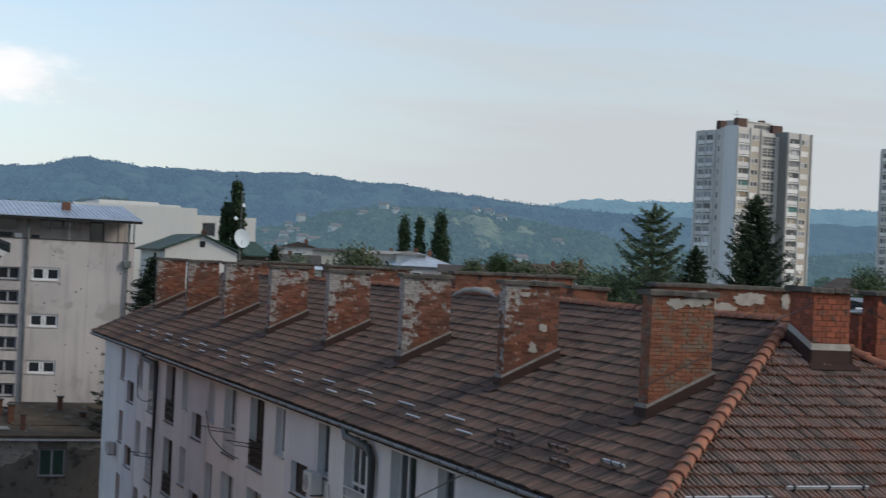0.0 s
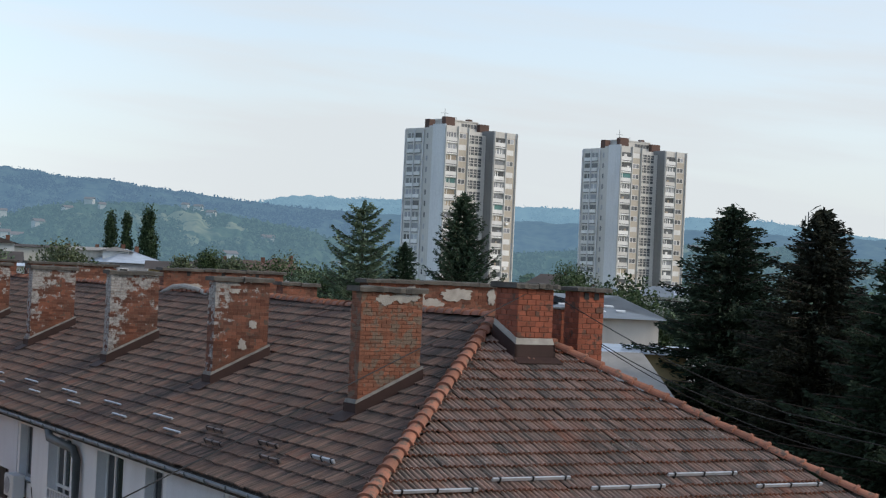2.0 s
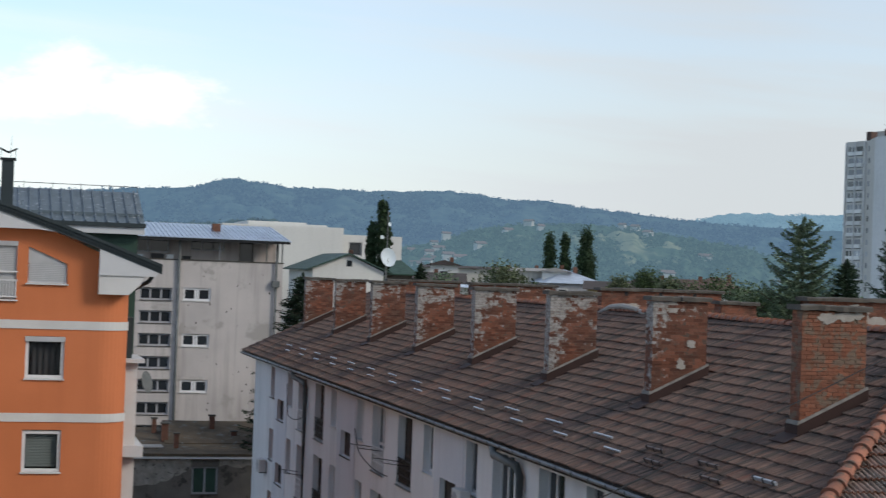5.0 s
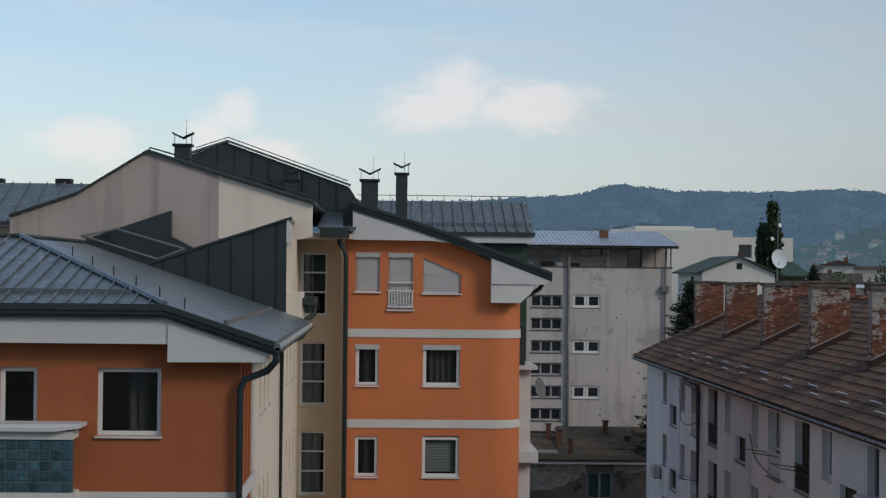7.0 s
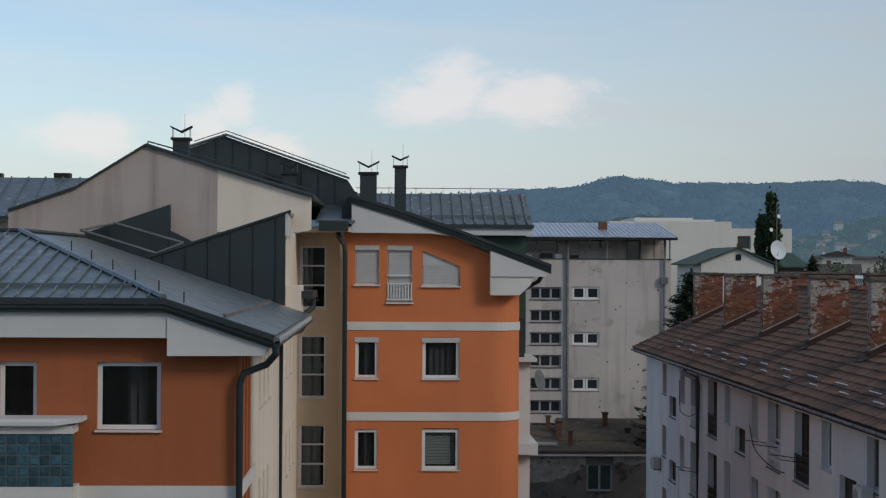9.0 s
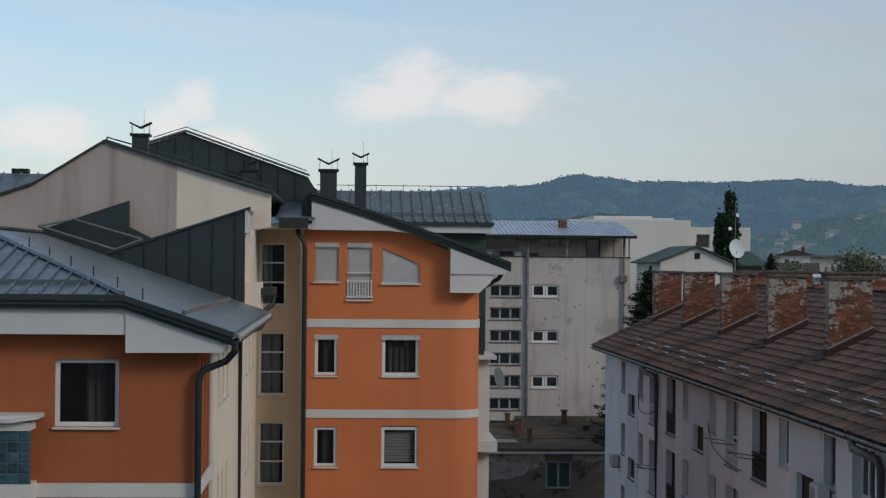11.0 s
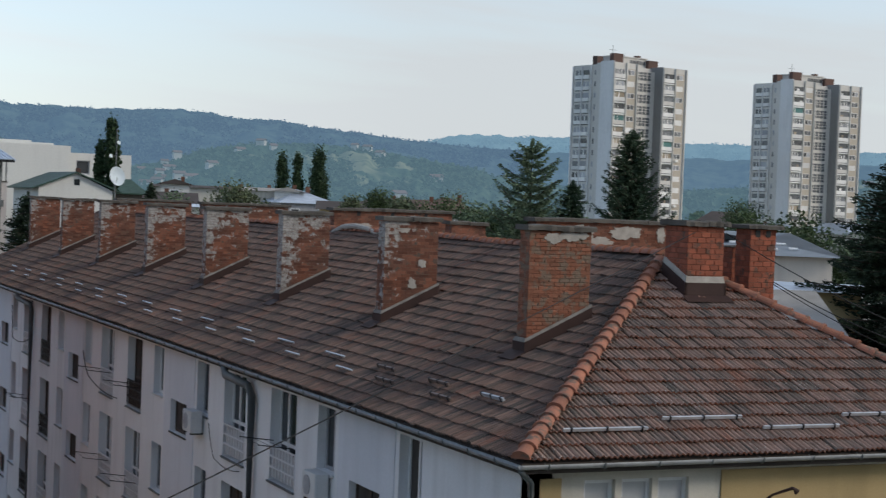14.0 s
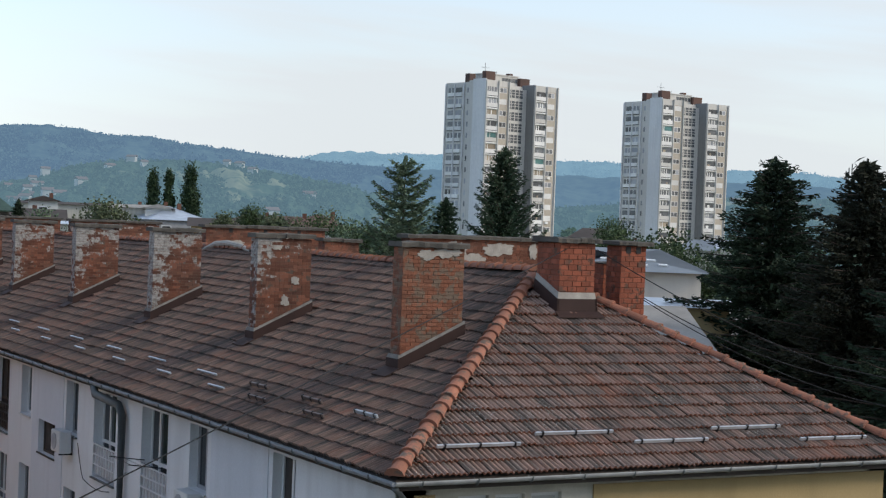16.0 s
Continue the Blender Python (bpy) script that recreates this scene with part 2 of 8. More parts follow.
M_underlay = surf("roof_battens", (0.05, 0.04, 0.035), (0.035, 0.03, 0.026))
M_white = surf("white_render", (0.70, 0.705, 0.715), (0.62, 0.625, 0.635), 0.9, 0.5, 30, 0.2, streaks=0.3)
M_cool = surf("pale_blue_render", (0.62, 0.635, 0.67), (0.55, 0.57, 0.61), 0.9, 0.5, 30, 0.2, streaks=0.18)
M_ochre = surf("ochre_render", (0.42, 0.31, 0.155), (0.35, 0.265, 0.135), 0.9, 0.7, 30, 0.2, streaks=0.25)
M_offwhite = surf("weathered_offwhite_render", (0.56, 0.53, 0.46), (0.47, 0.45, 0.40), 0.9, 0.8, 30, 0.25, streaks=0.5)
M_joint = surf("old_brick_joint", (0.185, 0.092, 0.06), (0.115, 0.070, 0.05), 0.95, 5, 40, 0.5, stain=(0.155, 0.118, 0.088), stain_at=0.53, stain_scale=4.0)
M_mortar = surf("lime_mortar", (0.40, 0.375, 0.335), (0.27, 0.25, 0.225), 0.95, 5, 40, 0.5)
M_fillet = surf("grey_mortar_fillet", (0.24, 0.22, 0.195), (0.14, 0.128, 0.115), 0.95, 6, 40, 0.5)
M_redbrick = surf("red_brick", (0.275, 0.082, 0.045), (0.185, 0.064, 0.04), 0.88, 2.5, 30, 0.5, piece=0.26, stain=(0.10, 0.06, 0.045), stain_at=0.60, stain_scale=5.0)
M_redbrick_dark = surf("sooty_mortar", (0.16, 0.075, 0.05), (0.11, 0.06, 0.045), 0.95, 5, 40, 0.4)
M_oldbrick = surf("old_brick", (0.25, 0.090, 0.050), (0.155, 0.076, 0.05), 0.92, 3.2, 22, 0.9, piece=0.28, stain=(0.155, 0.118, 0.088), stain_at=0.53, stain_scale=4.0, ragged=0.03)
M_wash = [whitewashed_brick("flaked_brick_" + k, (0.36, 0.345, 0.325), a) for k, a in (("a", 0.70), ("b", 0.605), ("c", 0.635), ("d", 0.63), ("e", 0.66), ("f", 0.68), ("g", 0.70), ("h", 0.79))]
M_slab = surf("weathered_concrete_cap", (0.108, 0.098, 0.085), (0.056, 0.052, 0.046), 0.95, 2.5, 30, 0.7)
M_flash = surf("brown_sheet_flashing", (0.052, 0.030, 0.026), (0.038, 0.024, 0.022), 0.65, 2, 30, 0.1, spec=0.12)
M_gutter = surf("aged_zinc", (0.17, 0.18, 0.18), (0.10, 0.11, 0.11), 0.55, 2, 30, 0.1, metal=0.2)
M_guard = surf("galvanised_snow_guard", (0.55, 0.57, 0.60), (0.42, 0.44, 0.47), 0.4, 6, 50, 0.05, metal=0.4)
M_guard_brown = surf("brown_snow_guard", (0.16, 0.115, 0.10), (0.11, 0.085, 0.075), 0.5, 6, 50, 0.05)
M_black = surf("black_metal", (0.016, 0.017, 0.018), (0.011, 0.012, 0.013), 0.5, 5, 60, 0.05)
M_cable = surf("black_cable", (0.012, 0.012, 0.013), (0.009, 0.009, 0.01), 0.6, 5, 60, 0.0)
M_glass = glass_pane("dark_window_glass")
M_clear = clear_pane("window_glass")
# near-black tone holds the darkness of unlit rooms; also fills matte panes
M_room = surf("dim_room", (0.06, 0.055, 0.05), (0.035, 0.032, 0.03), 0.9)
M_curtain = surf("grey_curtain", (0.50, 0.50, 0.52), (0.34, 0.34, 0.36), 0.9, 9, 40, 0.1)
M_dimcurtain = surf("dark_mauve_curtain", (0.145, 0.125, 0.14), (0.075, 0.065, 0.075), 0.9, 9, 40, 0.1)
M_frame = surf("white_plastic_frame", (0.68, 0.69, 0.70), (0.60, 0.61, 0.62), 0.4, 3, 60, 0.03)
M_wood = surf("old_dark_window_wood", (0.07, 0.052, 0.042), (0.045, 0.036, 0.03), 0.7, 4, 30, 0.2)
M_greyframe = surf("faded_grey_window_frame", (0.34, 0.345, 0.36), (0.26, 0.265, 0.28), 0.6, 4, 30, 0.1)
M_shutter = surf("grey_roller_shutter", (0.46, 0.47, 0.48), (0.40, 0.41, 0.42), 0.5, 3, 60, 0.05)
# hue of M_orange at about 0.62 of its value
M_orange_deep = surf("darker_orange_render", (0.36, 0.115, 0.048), (0.31, 0.10, 0.042), 0.9, 0.45, 34, 0.2, streaks=0.15)
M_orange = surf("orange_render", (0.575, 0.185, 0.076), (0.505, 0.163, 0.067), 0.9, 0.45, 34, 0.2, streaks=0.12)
M_trimwhite = surf("white_trim_render", (0.60, 0.60, 0.59), (0.52, 0.52, 0.51), 0.85, 0.8, 30, 0.1, streaks=0.1)
M_soffit = surf("white_fascia_board", (0.55, 0.56, 0.57), (0.49, 0.50, 0.51), 0.6, 0.7, 40, 0.05)
M_anth = surf("anthracite_sheet", (0.031, 0.042, 0.045), (0.023, 0.033, 0.036), 0.5, 0.8, 20, 0.08, spec=0.3)
M_seam = surf("blue_grey_standing_seam_sheet", (0.125, 0.158, 0.178), (0.088, 0.115, 0.132), 0.33, 2.4, 16, 0.06, metal=0.3, stain=(0.46, 0.48, 0.49), stain_at=0.632, stain_scale=5.0, spec=0.5)
M_cream = surf("cream_render", (0.72, 0.645, 0.555), (0.64, 0.575, 0.50), 0.9, 0.6, 30, 0.15, streaks=0.2)
M_beige = surf("beige_render", (0.60, 0.475, 0.335), (0.52, 0.41, 0.295), 0.9, 0.6, 30, 0.15, streaks=0.25)
M_gable = surf("stained_concrete_render", (0.415, 0.365, 0.34), (0.34, 0.305, 0.288), 0.92, 0.5, 25, 0.25, streaks=0.75)
M_grey = surf("grimy_grey_render", (0.52, 0.485, 0.465), (0.405, 0.38, 0.37), 0.95, 0.35, 22, 0.3, streaks=0.55, stain=(0.33, 0.315, 0.295), stain_at=0.60)
M_brightroof = surf("bright_galvanised_sheet", (0.52, 0.58, 0.66), (0.40, 0.45, 0.52), 0.35, 1.2, 14, 0.1, metal=0.55, spec=0.5)
M_plainwhite = surf("plain_white_render", (0.60, 0.60, 0.57), (0.55, 0.55, 0.53), 0.9, 0.2, 10, 0.05, streaks=0.12)
M_ruin = surf("crumbling_dark_render", (0.175, 0.158, 0.138), (0.115, 0.104, 0.092), 0.95, 0.8, 12, 0.6, streaks=0.4, stain=(0.055, 0.05, 0.045), stain_at=0.6)
M_rubble = surf("bared_rubble_masonry", (0.38, 0.35, 0.31), (0.20, 0.185, 0.165), 0.95, 2.2, 7, 0.9, stain=(0.085, 0.08, 0.07), stain_at=0.6, stain_scale=4.0)
M_moss = surf("mossy_old_roof", (0.115, 0.085, 0.055), (0.06, 0.05, 0.038), 0.95, 1.2, 10, 0.6, stain=(0.12, 0.125, 0.12), stain_at=0.6)
M_green = surf("dark_green_paint", (0.03, 0.07, 0.05), (0.022, 0.05, 0.038), 0.6)
M_grout = surf("blue_grey_grout", (0.075, 0.11, 0.125), (0.05, 0.075, 0.088), 0.8, 6, 30, 0.1)
M_blockglass = surf("blue_glass_block", (0.040, 0.10, 0.13), (0.020, 0.055, 0.075), 0.08, 7, 14, 0.9, piece=0.45, spec=0.7)
M_zinc = surf("pale_weathered_zinc", (0.34, 0.355, 0.365), (0.21, 0.22, 0.23), 0.5, 3, 30, 0.1, metal=0.3)
M_tower = surf("tower_precast_concrete", (0.64, 0.615, 0.57), (0.54, 0.52, 0.485), 0.92, 0.06, 2.0, 0.1, streaks=0.28)
# paler than M_tower to make up for missing sun on left faces
M_towerblue = surf("tower_blue_grey_concrete", (0.74, 0.735, 0.725), (0.65, 0.645, 0.635), 0.92, 0.06, 2.0, 0.1, streaks=0.25)
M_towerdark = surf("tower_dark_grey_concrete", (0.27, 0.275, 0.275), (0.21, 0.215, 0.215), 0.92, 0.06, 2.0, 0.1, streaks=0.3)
M_towertan = surf("tower_tan_panel", (0.50, 0.44, 0.36), (0.44, 0.39, 0.325), 0.92, 0.1, 2.0, 0.1, streaks=0.25)
M_parapet = surf("tower_white_parapet", (0.78, 0.77, 0.74), (0.64, 0.63, 0.61), 0.9, 0.3, 3.0, 0.1, piece=0.15)
# dark tone paints the shade inside open balconies; also serves as window glass
M_balcony = surf("tower_dark_opening", (0.125, 0.13, 0.135), (0.065, 0.07, 0.075), 0.3, 0.3, 3.0, 0.0, piece=0.7, spec=0.5)
M_flankglass = surf("tower_pale_glazing", (0.36, 0.375, 0.40), (0.20, 0.21, 0.23), 0.3, 0.3, 3.0, 0.0, piece=0.5, spec=0.5)
M_blind = surf("tower_tan_blind", (0.40, 0.33, 0.24), (0.30, 0.25, 0.19), 0.8, 0.4, 3.0, 0.0, piece=0.3)
M_awning = surf("tower_green_awning", (0.10, 0.22, 0.20), (0.07, 0.15, 0.15), 0.8, 0.4, 3.0, 0.0, piece=0.4)
M_needle = surf("dark_conifer_needles", (0.034, 0.053, 0.031), (0.018, 0.031, 0.019), 0.75, 0.9, 8, 0.0, island=0.5, spec=0.15)
M_needle_brown = surf("brownish_conifer_needles", (0.037, 0.039, 0.025), (0.017, 0.022, 0.015), 0.75, 0.9, 8, 0.0, island=0.5, spec=0.15)
M_cypress = surf("deep_green_needles", (0.055, 0.085, 0.047), (0.032, 0.056, 0.035), 0.75, 0.9, 8, 0.0, island=0.5, spec=0.15)
M_pine = surf("pine_needles", (0.135, 0.180, 0.105), (0.085, 0.125, 0.080), 0.75, 0.9, 8, 0.0, island=0.4, spec=0.15)
M_olive = surf("olive_green_leaves", (0.105, 0.125, 0.065), (0.07, 0.09, 0.048), 0.7, 0.6, 8, 0.0, island=0.45, spec=0.2)
M_poplar = surf("poplar_leaves", (0.036, 0.062, 0.026), (0.022, 0.042, 0.02), 0.7, 0.6, 8, 0.0, island=0.5, spec=0.2)
M_leaf = surf("broad_leaves", (0.062, 0.092, 0.035), (0.038, 0.06, 0.027), 0.7, 0.6, 8, 0.0, island=0.5, spec=0.2)
M_bark = surf("bark", (0.075, 0.055, 0.042), (0.045, 0.035, 0.028), 0.95, 4, 30, 0.6)
M_ground = surf("town_ground", (0.075, 0.085, 0.05), (0.11, 0.105, 0.09), 0.95, 0.02, 0.6, 0.0)
M_dish = surf("white_dish", (0.55, 0.62, 0.66), (0.50, 0.57, 0.61), 0.5, 2, 20, 0.0)
M_greyroof = surf("grey_sheet_roof", (0.17, 0.20, 0.23), (0.13, 0.155, 0.18), 0.5, 0.5, 10, 0.1, spec=0.4)
M_corr = surf("asbestos_sheet", (0.34, 0.325, 0.30), (0.25, 0.24, 0.225), 0.9, 0.8, 10, 0.3, streaks=0.2)
M_redroof = surf("far_red_roof", (0.125, 0.073, 0.06), (0.09, 0.06, 0.052), 0.9, 0.4, 5, 0.1)
M_brownroof = surf("far_brown_roof", (0.075, 0.06, 0.055), (0.055, 0.047, 0.043), 0.9, 0.4, 5, 0.1)


# ---- mesh helpers ----
def box(bm, x0, x1, y0, y1, z0, z1):
    v = [bm.verts.new(p) for p in ((x0, y0, z0), (x1, y0, z0), (x1, y1, z0), (x0, y1, z0), (x0, y0, z1), (x1, y0, z1), (x1, y1, z1), (x0, y1, z1))]
    for f in ((3, 2, 1, 0), (4, 5, 6, 7), (0, 1, 5, 4), (1, 2, 6, 5), (2, 3, 7, 6), (3, 0, 4, 7)):
        bm.faces.new([v[i] for i in f])


def prism(bm, points, offset):
    """A solid: the polygon of 3D points and the same polygon moved by offset."""
    o = Vector(offset)
    a = [bm.verts.new(p) for p in points]
    b = [bm.verts.new(Vector(p) + o) for p in points]
    n = len(a)
    f = [bm.faces.new(a), bm.faces.new(b[::-1])]
    f += [bm.faces.new((a[i], b[i], b[(i + 1) % n], a[(i + 1) % n])) for i in range(n)]
    bmesh.ops.recalc_face_normals(bm, faces=f)


def tube(bm, points, r, sides=8):
    """A pipe along the points."""
    pts = [Vector(p) for p in points]
    rings = []
    for i, p in enumerate(pts):
        d = (pts[min(i + 1, len(pts) - 1)] - pts[max(i - 1, 0)]).normalized()
        q = d.to_track_quat("Z", "Y")
        rr = r[i] if isinstance(r, (list, tuple)) else r
        rings.append([bm.verts.new(p + q @ Vector((rr * math.cos(2 * math.pi * k / sides), rr * math.sin(2 * math.pi * k / sides), 0))) for k in range(sides)])
    for a, b in zip(rings, rings[1:]):
        for k in range(sides):
            bm.faces.new((a[k], a[(k + 1) % sides], b[(k + 1) % sides], b[k]))
    bm.faces.new(rings[0][::-1])
    bm.faces.new(rings[-1])


def finish(name, bm, material, smooth=False):
    me = bpy.data.meshes.new(name)
    bm.to_mesh(me)
    bm.free()
    me.materials.append(material)
    if smooth:
        for p in me.polygons:
            p.use_smooth = True
    return me


def thing(name, at, label, category, group="", kind=""):
    """An Empty at the base of a thing."""
    ob = new(name)
    ob.location = at
    ob.empty_display_size = 0.3
    return tagged(ob, label, category, group, kind)


def undo(parent):
    """Cancels the place of a parent, for meshes that are given in the world's own metres."""
    return Matrix.Translation(-parent.location) if parent.parent is None else Matrix()


def part(name, bm, material, parent, label="", smooth=False):
    ob = new(name, finish(name, bm, material, smooth))
    ob.parent = parent
    ob.matrix_parent_inverse = undo(parent)
    return tagged(ob, label)


def piece(name, me, m, parent):
    """One of many alike pieces, on a shared mesh."""
    ob = new(name, me)
    ob.parent = parent
    ob.matrix_parent_inverse = undo(parent)
    ob.matrix_basis = m
    return ob


def solo(name, bm, material, label, category, group="", kind="", smooth=False):
    return tagged(new(name, finish(name, bm, material, smooth)), label, category, group, kind)


def boxed(name, material, parent, *b, label=""):
    bm = bmesh.new()
    box(bm, *b)
    return part(name, bm, material, parent, label)


class Face:
    """A flat front: at + u along it to the right as seen from outside, z up, n outwards."""

    def __init__(self, at, u, n):
        self.at, self.u, self.n = Vector(at), Vector(u).normalized(), Vector(n).normalized()

    def p(self, u, z, out=0.0):
        return self.at + self.u * u + self.n * out + Vector((0, 0, z))

    def slab(self, bm, u0, u1, z0, z1, o0, o1):
        prism(bm, [self.p(u0, z0, o0), self.p(u1, z0, o0), self.p(u1, z1, o0), self.p(u0, z1, o0)], self.n * (o1 - o0))


def wall(bm, f, u0, u1, z0, z1, holes, thick=0.3):
    """A wall with openings right through it; its outer side lies on the face f."""
    us = sorted({u0, u1, *[h[0] for h in holes], *[h[1] for h in holes]})
    zs = sorted({z0, z1, *[h[2] for h in holes], *[h[3] for h in holes]})

    def quad(*p):
        bm.faces.new([bm.verts.new(q) for q in p])

    for a, b in zip(zs, zs[1:]):
        run = None
        for c, d in [*zip(us, us[1:]), (u1, u1)]:
            hole = c >= u1 or any(h[0] - 1e-6 <= c and d <= h[1] + 1e-6 and h[2] - 1e-6 <= a and b <= h[3] + 1e-6 for h in holes)
            if hole and run is not None:
                quad(f.p(run, a), f.p(c, a), f.p(c, b), f.p(run, b))
                quad(f.p(c, a, -thick), f.p(run, a, -thick), f.p(run, b, -thick), f.p(c, b, -thick))
                run = None
            elif not hole and run is None:
                run = c
    for h in [*holes, (u0, u1, z0, z1)]:
        a, b, c, d = h
        ring = [(a, c), (b, c), (b, d), (a, d)]
        for (p, q), (r, s) in zip(ring, ring[1:] + ring[:1]):
            quad(f.p(p, q), f.p(p, q, -thick), f.p(r, s, -thick), f.p(r, s))


def window(f, u0, u1, z0, z1, parent, frame_mat, glass, depth=0.12, fw=0.06, mullions=(), transoms=(), sill=None, curtain=None, room=True, name="window", cloth=None):
    """A window set back in its opening: frame, pane, sill, curtain and a backing painted as dark as an unlit room."""
    bm = bmesh.new()
    a, b = -depth, -depth - 0.06
    loops = []
    for o in (b, a):
        for g in (0.0, fw):
            loops.append([bm.verts.new(f.p(u, z, o)) for u, z in ((u0 + g, z0 + g), (u1 - g, z0 + g), (u1 - g, z1 - g), (u0 + g, z1 - g))])
    for p, q in ((2, 3), (3, 1), (1, 0), (0, 2)):
        for k in range(4):
            bm.faces.new((loops[p][k], loops[p][(k + 1) % 4], loops[q][(k + 1) % 4], loops[q][k]))
    bmesh.ops.recalc_face_normals(bm, faces=bm.faces)
    w = part(name, bm, frame_mat, parent)
    for m in mullions:
        bm = bmesh.new()
        f.slab(bm, m - fw * 0.55, m + fw * 0.55, z0 + fw, z1 - fw, b, a + 0.004)
        part("mullion", bm, frame_mat, w)
    for t in transoms:
        bm = bmesh.new()
        f.slab(bm, u0 + fw, u1 - fw, t - fw * 0.5, t + fw * 0.5, b, a + 0.002)
        part("transom", bm, frame_mat, w)
    bm = bmesh.new()
    f.slab(bm, u0 + fw * 0.5, u1 - fw * 0.5, z0 + fw * 0.5, z1 - fw * 0.5, b + 0.02, b + 0.028)
    pane = part("pane", bm, glass, w)
    pane.visible_shadow = glass is not M_clear
    if sill:
        bm = bmesh.new()
        f.slab(bm, u0 - 0.03, u1 + 0.03, z0 - 0.045, z0 - 0.004, -depth, 0.06)
        part("sill", bm, sill, w)
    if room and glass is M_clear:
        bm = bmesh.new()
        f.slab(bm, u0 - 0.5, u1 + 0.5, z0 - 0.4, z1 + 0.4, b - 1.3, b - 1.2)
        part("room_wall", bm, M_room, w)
    if curtain:
        bm = bmesh.new()
        c0, c1 = curtain
        n = max(4, int((c1 - c0) / 0.05))
        rows_ = []
        for k in range(n + 1):
            u = c0 + (c1 - c0) * k / n
            o = b - 0.16 + 0.035 * math.sin(k * 1.7) + 0.012 * math.sin(k * 0.6)
            rows_.append((bm.verts.new(f.p(u, z0 + 0.05, o)), bm.verts.new(f.p(u, z1 - 0.05, o))))
        for (p, q), (r, s) in zip(rows_, rows_[1:]):
            bm.faces.new((p, r, s, q))
        part("curtain", bm, cloth or M_curtain, w)
    return w


def leaves_mesh(name, pos, ax, size, material, rng, aspect=2.2):
    """Many small two-sided leaf blades: places, directions, sizes."""
    n = len(pos)
    ax = ax / np.maximum(np.linalg.norm(ax, axis=1, keepdims=True), 1e-6)
    r = rng.normal(size=(n, 3))
    side = np.cross(ax, r)
    side /= np.maximum(np.linalg.norm(side, axis=1, keepdims=True), 1e-6)
    nrm = np.cross(ax, side)
    L, w = size[:, None], (size / aspect)[:, None]
    v = np.stack([pos - ax * L * 0.5, pos + side * w * 0.5 + nrm * w * 0.18, pos + ax * L * 0.5, pos - side * w * 0.5 + nrm * w * 0.18], 1).reshape(-1, 3)
    faces = np.arange(4 * n).reshape(n, 4)
    me = bpy.data.meshes.new(name)
    me.from_pydata(v.tolist(), [], faces.tolist())
    me.materials.append(material)
    return me


def crown(name, me, parent):
    ob = new(name, me)
    ob.parent = parent
    ob.matrix_parent_inverse = undo(parent)
    return ob

# ---- the ground and the hills ----
def lerp_table(table, a):
    a = (a + 180) % 360 - 180
    if a <= table[0][0]:
        return table[0][1]
    for (p, q), (r, s) in zip(table, table[1:]):
        if a <= r:
            k = (a - p) / (r - p)
            return q + (s - q) * k
    return table[-1][1]


def ground():
    bm = bmesh.new()
    rings = []
    for r in (2, 30, 80, 160, 320, 640, 1300, 2600, 4900):
        rings.append([bm.verts.new((r * math.sin(a * math.pi / 48), r * math.cos(a * math.pi / 48), 0)) for a in range(96)])
    for p, q in zip(rings, rings[1:]):
        for k in range(96):
            bm.faces.new((p[k], p[(k + 1) % 96], q[(k + 1) % 96], q[k]))
    bm.faces.new(rings[0])
    bmesh.ops.recalc_face_normals(bm, faces=bm.faces)
    solo("ground", bm, M_ground, "flat town ground of grass and asphalt", "ground", kind="structure")


# skylines, as seen from the eye: bearing, height over the horizon, in degrees
RIDGE = ((-60, 1.6), (-14, 2.2), (0, 2.35), (2.6, 2.43), (4.9, 2.6), (6.7, 2.72), (7.4, 2.98), (7.9, 3.06), (8.6, 2.98), (9.7, 2.82), (11.6, 2.8), (14, 2.82), (15.2, 2.9), (16.4, 2.8), (17.2, 2.66), (17.9, 2.68), (18.6, 2.68), (19.8, 2.5), (21.8, 2.32), (24, 2.1), (26, 2.0), (60, 1.6))
RIDGE_B = ((-60, 1.2), (20, 1.7), (23.4, 2.12), (24.2, 2.3), (24.9, 2.42), (26.6, 2.45), (28.5, 2.47), (30.5, 2.46), (32.6, 2.41), (34.4, 2.44), (36.5, 2.35), (38.5, 2.24), (40.8, 2.3), (42.3, 2.1), (43.8, 1.9), (45.5, 1.7), (80, 1.5))
SPUR = ((-60, 0.3), (2, 0.9), (5.0, 1.45), (7.5, 1.55), (9.0, 1.75), (10.3, 1.55), (12.0, 1.0), (13.5, 0.6), (60, 0.3))
HILL = ((-60, 0.2), (9, 0.25), (12.2, 0.5), (13.5, 0.85), (15.0, 1.1), (16.2, 1.6), (17.9, 1.86), (19.9, 1.92), (21.6, 1.86), (23.3, 1.58), (25.3, 1.3), (26.4, 1.0), (28.4, 0.8), (31, 0.72), (34, 0.9), (37, 1.2), (39.5, 1.5), (42, 1.35), (45, 1.0), (80, 0.5))


